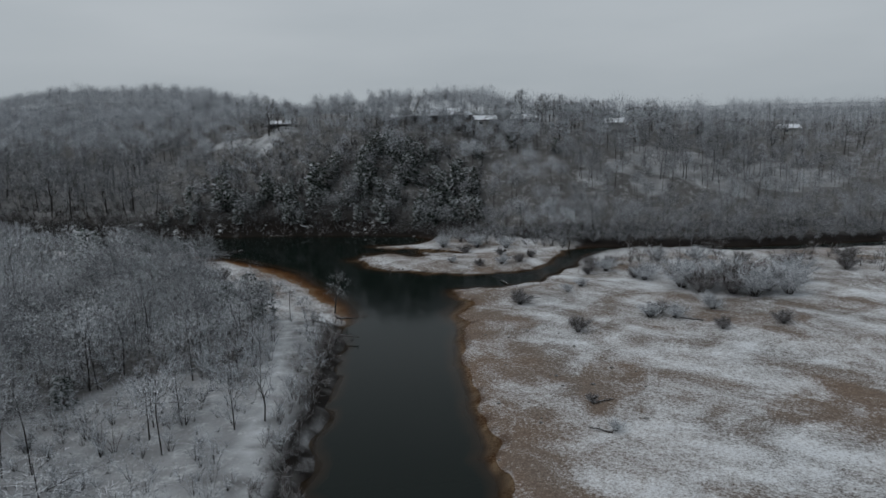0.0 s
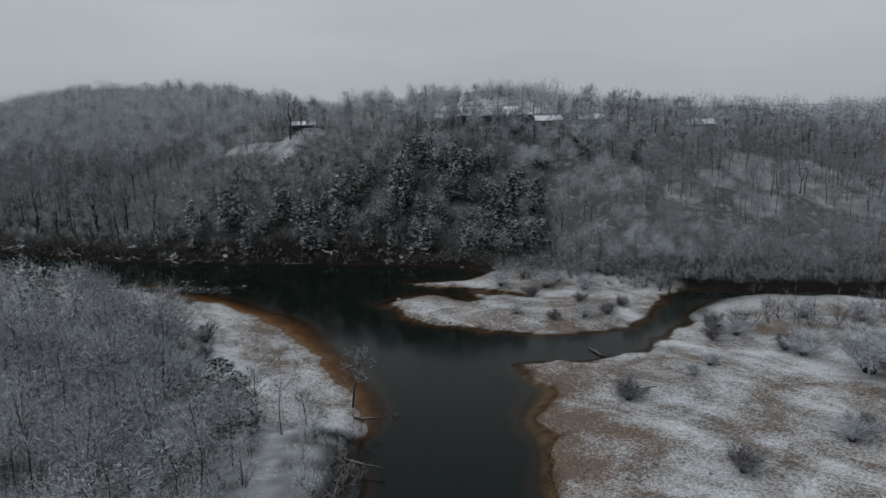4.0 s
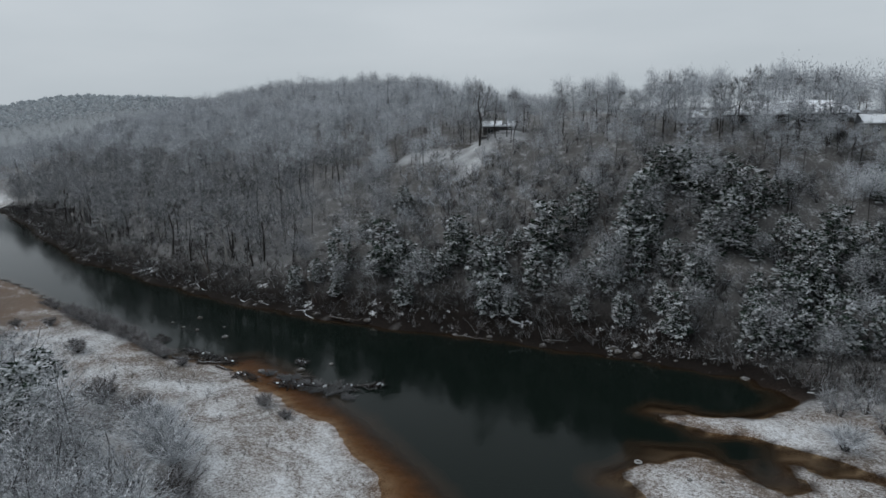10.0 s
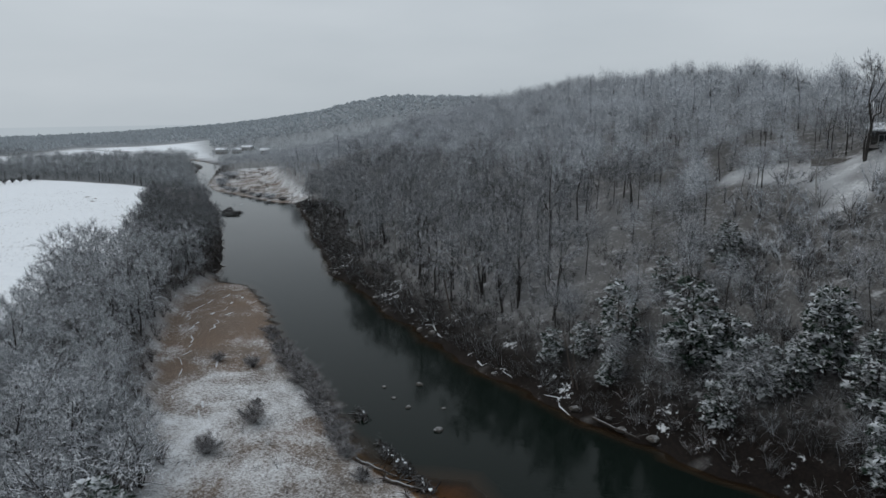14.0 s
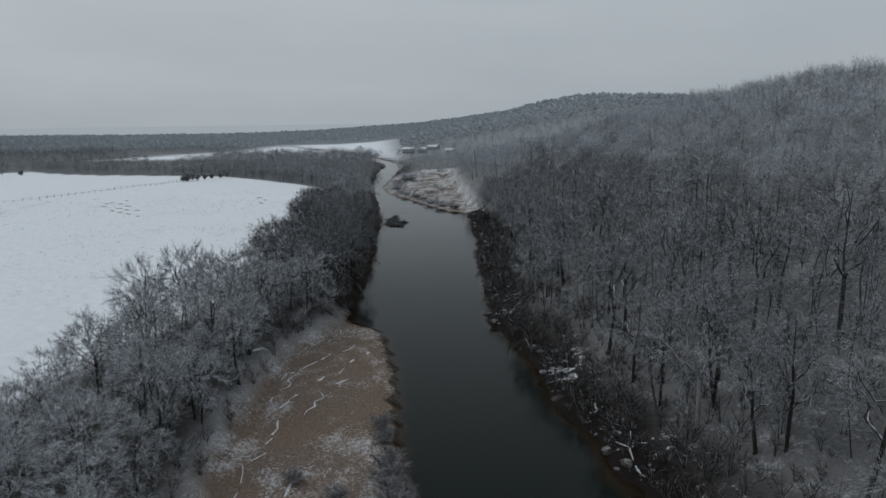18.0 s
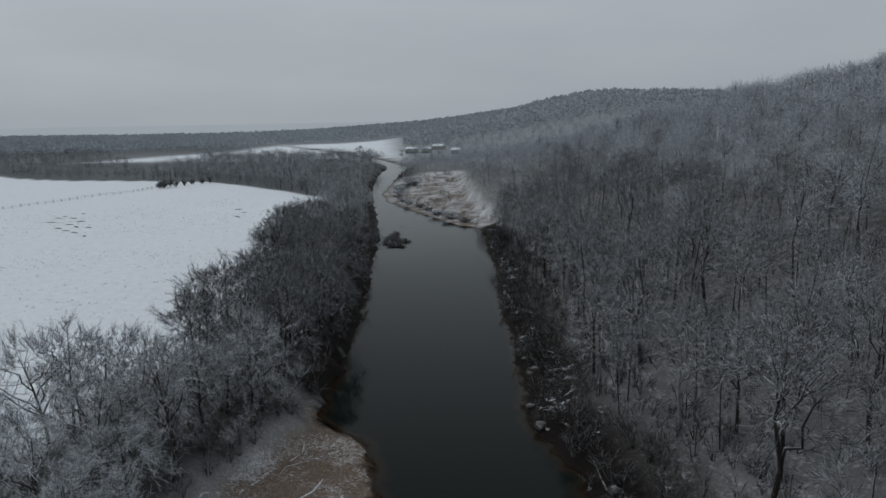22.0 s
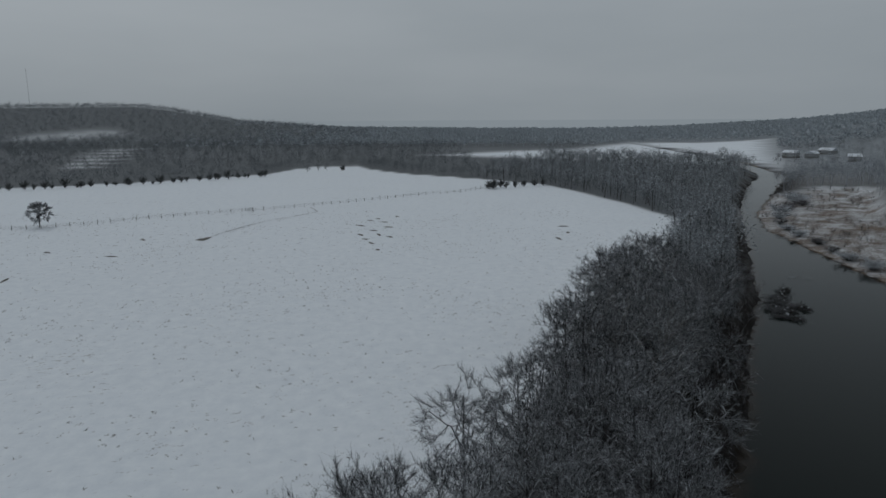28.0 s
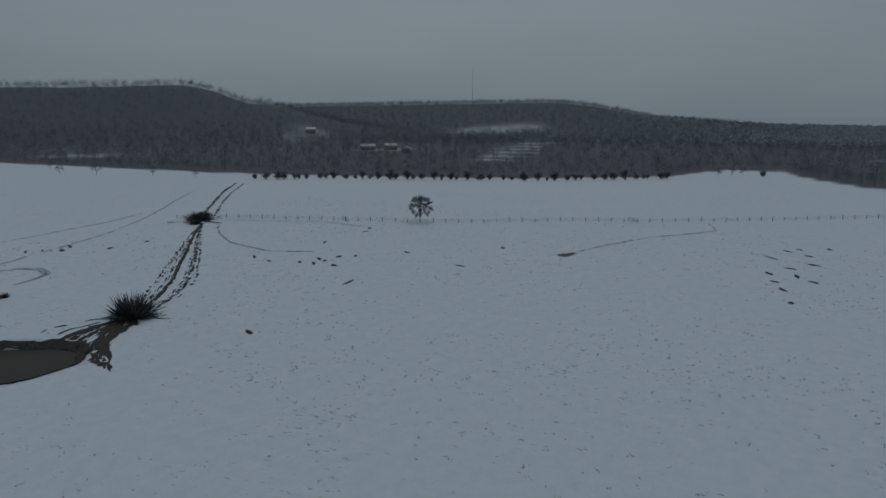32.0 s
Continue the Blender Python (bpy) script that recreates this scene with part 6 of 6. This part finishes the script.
for k in range(60):
    t = rng.uniform(0, 1)
    x, y = (9.6 + rng.uniform(0.5, 28), rng.uniform(66, 150)) if k < 34 else (-13 + rng.uniform(1, 40), rng.uniform(166, 188))
    if land(np.array([x]), np.array([y]))[1][0] > 0.4:
        rock(x, y, rng.uniform(0.12, 0.34), k, "small snow-dusted stone on the gravel bar", "stones on the bars")
bm = bmesh.new()
ring = [(0.34 + 0.14 * math.cos(a), 0.10 + 0.10 * math.sin(a)) for a in np.arange(10) * 0.6283]
vs = [[bm.verts.new((r * math.cos(t), r * math.sin(t), z)) for r, z in ring] for t in np.arange(20) * 0.31416]
for i in range(20):
    for j in range(10):
        bm.faces.new((vs[i][j], vs[(i + 1) % 20][j], vs[(i + 1) % 20][(j + 1) % 10], vs[i][(j + 1) % 10]))
tyre = tagged(part("tyre", bm, MAT_RUBBER), "old tyre whitened by snow lying on the island shore", "tyre")
tyre.location = (-11.2, 190.2, 0.10)

# ---------------------------------------------------------------- the field
MAT_POST = plain("fence_wood", (0.07, 0.062, 0.055), 0.9)
MAT_WIRE = plain("fence_wire", (0.10, 0.10, 0.10), 0.5, 0.6)
MAT_HAY = plain("trampled_hay", (0.075, 0.058, 0.042), 0.95, vary=0.5, scale=3)
MAT_MUD = plain("wet_mud", (0.050, 0.042, 0.036), 0.8, vary=0.5, scale=2)
MAT_POND, _n, _l, _b = material("pond_water", 0.35, 0, 0.1)
_l.new(mix(_n, _l, noise_node(_n, _l, 0.2, 3), (0.036, 0.028, 0.019), (0.055, 0.043, 0.030)), _b.inputs["Base Color"])
MAT_DARKBUSH = twig_material("dark_bush", (0.075, 0.08, 0.08), (0.15, 0.155, 0.15), 0.15, 0.2)

fence = thing("wire_fence", -372, 60, 0.0, label="old wire fence on dark wooden posts across the field", category="fence")
fence.location.z = 0
F_LINE = [(-360, 42), (-372, 62), (-393.5, 117), (-421, 160), (-443, 200), (-467, 230), (-490, 264), (-508, 280)]
post_me = bpy.data.meshes.new("post")
b_ = bmesh.new()
bmesh.ops.create_cone(b_, cap_ends=True, segments=7, radius1=0.10, radius2=0.08, depth=1.9, matrix=Matrix.Translation((0, 0, 0.65)))
b_.to_mesh(post_me)
b_.free()
post_me.materials.append(MAT_POST)
fl = np.array(F_LINE, dtype=float)
fs = np.concatenate([[0], np.cumsum(np.hypot(*np.diff(fl, axis=0).T))])
ts = np.arange(0, fs[-1], 4.2)
fx, fy = np.interp(ts, fs, fl[:, 0]), np.interp(ts, fs, fl[:, 1])
fz = ground_z(fx, fy)
for k in range(len(ts)):
    p = new("post", post_me)
    p.parent = fence
    p.location = (fx[k] + 372, fy[k] - 60, fz[k])
    p.rotation_euler = (0.05 * math.sin(k * 5.1), 0.05 * math.cos(k * 3.3), k)
    p.scale = (1, 1, 0.85 + 0.25 * ((k * 37) % 10) / 10)
for h in (0.45, 0.8, 1.15):
    part("wire", fast_mesh("wire", *tube(np.stack([fx + 372, fy - 60, fz + h], 1), np.full(len(fx), 0.018), 3), MAT_WIRE), None, fence)
for gx, gy, t in ((-431, 178, 1.05), (-384.5, 95, 1.15)):
    gate = thing("field_gate", gx, gy, turn=t, label="pipe gate panel standing in the field fence", category="gate", group="field gates")
    for z in (0.3, 0.65, 1.0, 1.35):
        part("rail", fast_mesh("rail", *tube([(-2.2, 0.2, z), (2.2, 0.2, z)], [0.04, 0.04], 5), MAT_WIRE), None, gate)
    for xx in (-2.2, 0, 2.2):
        part("upright", fast_mesh("upright", *tube([(xx, 0.2, -0.1), (xx, 0.2, 1.4)], [0.05, 0.05], 5), MAT_POST), None, gate)

tree_thing(370, -397.3, 116.3, 8.4, 4.1, 11000, "round-crowned bare tree standing alone by the field fence", "", MAT_LOWTWIG, name="lone_tree", fork=0.16, width=0.075, limbs=14)
for k, (x, y, s) in enumerate(((-451, -143, 7), (-463, -108, 6), (-460, -205, 7), (-470, -80, 4), (-445, -170, 5), (-628, 174, 5), (-632, 181, 5), (-636, 186, 5), (-700, 540, 9), (-800, 541, 11), (-738, 430, 7))):
    tree_thing(700 + k, x, y, s, s * 0.46, 900, "small bare tree at the far edge of the field", "trees round the field", MAT_LOWTWIG, fork=0.2, width=0.13)
blob = []
for k in range(4):
    st, tw = shrub(720 + k, 4.0, 14, 420, 0.20)
    ob = thing("field_edge_bush", (-506, -514, -597, -633)[k], (281, 288, 152, 197)[k], turn=k, label="dense dark bush at the edge of the snowy field", category="bush", group="bushes round the field")
    part("stem", fast_mesh("stem", *st, MAT_BARK), None, ob)
    part("crown", fast_mesh("crown", *tw, MAT_DARKBUSH), None, ob)
    blob.append(ob)
for k, (x, y, s) in enumerate(((-510, 284, 1.1), (-509, 290, 0.9), (-512, 295, 0.9), (-514, 300, 0.8), (-516, 306, 0.9), (-518, 311, 0.8), (-506, 283, 1.2))):
    c = copy_thing(blob[k % 4], spot(x, y, k * 1.3))
    c.scale = (s, s, s)
row = [(-478, -47), (-503.6, -4), (-526, 41), (-542, 81), (-557, 107), (-595, 152)]
rs = np.concatenate([[0], np.cumsum(np.hypot(*np.diff(np.array(row, dtype=float), axis=0).T))])
rng = np.random.RandomState(9)
for k in range(48):
    s = (k + rng.uniform(-0.4, 0.4)) / 48 * rs[-1]
    x, y = np.interp(s, rs, [p[0] for p in row]), np.interp(s, rs, [p[1] for p in row])
    c = tagged(copy_thing(blob[k % 4], spot(x + rng.normal(0, 1.0), y + rng.normal(0, 1.0), k)), "small dark tree in the row along the field edge", "tree", "row along the field edge")
    z = rng.uniform(0.6, 1.25)
    c.scale = (z * rng.uniform(0.8, 1.3), z * rng.uniform(0.8, 1.3), z * rng.uniform(0.8, 1.15))


trail = thing("mud_trail", -280, 130, 0.0, label="dark trampled mud trails across the snowy field", category="trail")
trail.location = (0, 0, 0)
trail["kind"] = "structure"
rng = np.random.RandomState(21)
for k in range(15):
    o = rng.normal(0, 2.3)
    pts = [(-279.5 + o * 0.5, 131 - o * 0.5), (-289 + o * 0.8, 124 - o * 0.8), (-300 + o * 0.9, 114.5 - o), (-313 + o * 0.8, 101.5 - o * 0.8), (-326 + o * 0.6, 88.5 - o * 0.6), (-343 + o * 0.3, 71 - o * 0.3), (-357, 58)]
    part("rut", fast_mesh("rut", *ribbon(pts[rng.randint(0, 2):], rng.uniform(0.35, 0.85), k, 0.35 if k > 4 else 0.06), MAT_MUD), None, trail)
for k in range(40):
    o = rng.normal(0, 4.6)
    part("rut", fast_mesh("rut", *ribbon([(-277.5, 132.5 + o * 0.3), (-272 + o * 0.3, 134 + o * 0.6), (-267 + o * 0.2, 136.5 + o), (-263.5 + o * 0.2, 139.5 + o * 1.2)], rng.uniform(0.4, 1.2), 240 + k, 0.3), MAT_MUD), None, trail)
for k in range(22):
    a, r0, r1 = rng.uniform(0, 6.283), 2.0, rng.uniform(3.5, 8)
    part("spoke", fast_mesh("spoke", *ribbon([(-278.8 + math.cos(a) * r0, 132.2 + math.sin(a) * r0), (-278.8 + math.cos(a + 0.1) * r1, 132.2 + math.sin(a + 0.1) * r1)], rng.uniform(0.4, 1.0), 60 + k), MAT_MUD), None, trail)
for k in range(16):
    a, r0, r1 = rng.uniform(0, 6.283), 1.5, rng.uniform(4, 11)
    part("spoke", fast_mesh("spoke", *ribbon([(-360 + math.cos(a) * r0, 53 + math.sin(a) * r0), (-360 + math.cos(a) * r1, 53 + math.sin(a) * r1)], rng.uniform(0.6, 1.4), 90 + k, 0.1, 0.12), MAT_MUD), None, trail)
for k in range(3):
    part("rim", fast_mesh("rim", *ribbon([(cx + (cx + 254) * 0.04 * k, cy + (cy - 134) * 0.04 * k) for cx, cy in POND], 1.6, 300 + k, 0.05, 0.16), MAT_MUD), None, trail)
part("rut", fast_mesh("rut", *ribbon([(-366, 47), (-400, 15), (-430, -12), (-456, -33)], 1.6, 120, 0.15, 0.15), MAT_MUD), None, trail)
part("rut", fast_mesh("rut", *ribbon([(-369, 50), (-403, 17), (-433, -9), (-459, -30)], 1.2, 121, 0.3, 0.15), MAT_MUD), None, trail)
MAT_TRACK = plain("wheel_track", (0.36, 0.36, 0.37), 0.95, vary=0.3)
for k in range(3):
    part("wheel_track", fast_mesh("wheel_track", *ribbon([(-281 - k * 0.5, 90 - k * 0.3), (-285.5 - k * 0.6, 88.2), (-290.4 - k * 0.6, 85), (-292 - k * 0.7, 79.5), (-290 - k * 0.6, 74.8 - k * 0.4), (-286, 73.6 - k * 0.6), (-281, 76 - k * 0.6)], 0.5, 130 + k, 0, 0.07), MAT_TRACK), None, trail)
for k, pts in enumerate(([(-289, 67), (-310, 58), (-333, 47), (-362, 26), (-400, -6), (-418, -20)], [(-305, 37), (-341, 29), (-362, 21)], [(-360, 62), (-348, 76), (-338, 92), (-335, 108), (-340, 120)], [(-366, 60), (-380, 90), (-378, 110)], [(-440, 200), (-426, 205), (-405, 190), (-385, 182), (-373, 178)])):
    part("wheel_track", fast_mesh("wheel_track", *ribbon(pts, 0.7, 140 + k, 0.1, 0.10), MAT_TRACK), None, trail)

pond = fast_mesh("pond", [(x, y, 3.72) for x, y in [(-240, 118)] + POND + [(-238, 138)]], [np.array([[0, i, i + 1] for i in range(1, 9)])], MAT_POND)
tagged(new("pond", pond), "brown muddy farm pond with a dark trampled rim", "pond", kind="structure")
ang = np.arange(24) * 6.283 / 24
pr = 1 + 0.18 * np.sin(3 * ang + 1) + 0.1 * np.sin(7 * ang)
px_, py_ = -369.5 + 2.9 * pr * np.cos(ang + 0.6), 177.8 + 1.7 * pr * np.sin(ang + 0.2)
me = fast_mesh("puddle", np.concatenate([[[-369.5, 177.8, 4.62]], np.stack([px_, py_, np.full(24, 4.62)], 1)]), np.array([[0, 1 + k, 1 + (k + 1) % 24] for k in range(24)]), MAT_POND)
me.transform(Matrix.Translation((0, 0, float(ground_z(np.array([-369.5]), np.array([177.8]))[0]) + 0.10 - 4.62)))
tagged(new("puddle", me), "small dark puddle melted through the snow", "puddle", kind="structure")


def hay_mesh(seed):
    rng = np.random.RandomState(seed)
    a = np.arange(18) * 6.283 / 18
    r = 1 + 0.35 * np.sin(2 * a + seed) + rng.normal(0, 0.18, 18)
    v = np.concatenate([[[0, 0, 0.16]], np.stack([0.6 * r * np.cos(a), 0.6 * r * np.sin(a), 0.11 + rng.normal(0, 0.02, 18)], 1), np.stack([r * np.cos(a), r * np.sin(a), np.full(18, -0.05)], 1)])
    f = np.array([[0, 1 + k, 1 + (k + 1) % 18] for k in range(18)])
    q = np.array([[1 + k, 19 + k, 19 + (k + 1) % 18, 1 + (k + 1) % 18] for k in range(18)])
    return fast_mesh("hay_clump", v, [f, q], MAT_HAY)


hays = [hay_mesh(k) for k in range(5)]
rng = np.random.RandomState(31)
for k, (x, y) in enumerate(((-327.8, 111.3), (-328.8, 125.4), (-329.5, 129.2), (-332.8, 129.9), (-338.2, 129.9), (-351.6, 141.3), (-343.6, 161.5), (-369.3, 160.2), (-351.5, 114.1), (-377.3, 110.6), (-301.7, 56.5), (-305, 58.3), (-312.2, 58.9),
                            (-315.4, 71.5), (-326.4, 71.7), (-283.3, 155.6), (-391, 223.1), (-406.6, 228.5), (-410.8, 235.3), (-387.4, 232.5), (-371.7, 224.3), (-372.1, 229.9), (-368, 233.3), (-357.6, 228.2), (-347.4, 230.4),
                            (-398, 231), (-402, 226), (-380, 228), (-364, 226), (-369.9, 288.3), (-384, 290), (-360, 283), (-334, 127), (-326, 118), (-341, 133), (-308, 62), (-318, 148.8), (-372, 113), (-330, 135))):
    ob = new("hay_clump", hays[k % 5])
    z = float(ground_z(np.array([x]), np.array([y]))[0])
    ob.matrix_basis = Matrix.LocRotScale((x, y, z + 0.04), Euler((0, 0, 0.9 + rng.normal(0, 0.4))), (rng.uniform(0.8, 1.7), rng.uniform(0.35, 0.7), 1))
    tagged(ob, "flattened clump of dark hay lying on the snow", "hay", "hay clumps on the field")


def spiky(seed, n, reach, height, width):
    rng = np.random.RandomState(seed)
    az, el = rng.uniform(0, 6.283, n), rng.uniform(0.05, 1.4, n)
    way = np.stack([np.cos(az) * np.cos(el), np.sin(az) * np.cos(el), np.sin(el)], 1)
    base = np.stack([np.cos(az) * reach * 0.35, np.sin(az) * reach * 0.35, np.zeros(n)], 1) * rng.uniform(0, 1, (n, 1))
    return slivers(base, way, rng.uniform(0.5, 1.0, n) * np.where(el > 0.7, height, reach), np.full(n, width), rng)


for x, y, n, r, h, w, lab in ((-278.8, 132.2, 800, 4.6, 5.2, 0.30, "dark green brushy thicket trampled round by cattle"), (-361, 52, 700, 5.0, 3.6, 0.36, "dark heap of cut brush in the field"), (-355, 57, 260, 3.0, 2.2, 0.3, "low dark brush heap beside the track"),
                              (-368, 46, 260, 3.4, 2.0, 0.3, "low dark brush heap beside the track"), (-274.5, 99, 160, 1.6, 1.2, 0.25, "small dark shrub in the snow")):
    ob = thing("brush_heap", x, y, label=lab, category="brush", group="brush heaps in the field")
    part("stem", fast_mesh("stem", *tube([(0, 0, -0.2), (0.1, 0, h * 0.4)], [0.25, 0.05], 6), MAT_BARK), None, ob)
    part("crown", fast_mesh("crown", *spiky(int(abs(x)), n, r, h, w), MAT_DARKBUSH), None, ob)


# grass tips that stick out of the snow
rng = np.random.RandomState(51)
gx, gy = rng.uniform(-430, -215, 24000), rng.uniform(40, 300, 24000)
ok = inside(gx, gy, FIELD) & (waves(gx, gy, 60, 8) + 0.8 * waves(gx, gy, 13, 9) + 0.6 * waves(gx, gy, 5, 10) > rng.uniform(-0.6, 2.2, 24000)) & ~inside(gx, gy, POND)
gx, gy = gx[ok], gy[ok]
gz = ground_z(gx, gy)
base = np.repeat(np.stack([gx, gy, gz], 1), 4, 0) + rng.normal(0, 0.10, (len(gx) * 4, 3)) * np.array([1.4, 1.4, 0])
way = unit(rng.normal(0, 1, base.shape) * np.array([1, 1, 0.25]) + np.array([0, 0, 0.35]))
me = fast_mesh("grass_tufts", *slivers(base, way, rng.uniform(0.14, 0.50, len(base)), rng.uniform(0.03, 0.10, len(base)), rng), plain("dead_grass", (0.11, 0.09, 0.07), 0.95, vary=0.5))
tagged(new("grass_tufts", me), "dead brown grass tips poking through the snow", "grass", kind="stuff")
# mast on the far ridge
ob = thing("radio_mast", -1480, -440, label="thin lattice radio mast on the far ridge", category="mast")
part("mast", fast_mesh("mast", *tube([(0, 0, -1), (0, 0, 72)], [0.3, 0.2], 4), MAT_WIRE), None, ob)
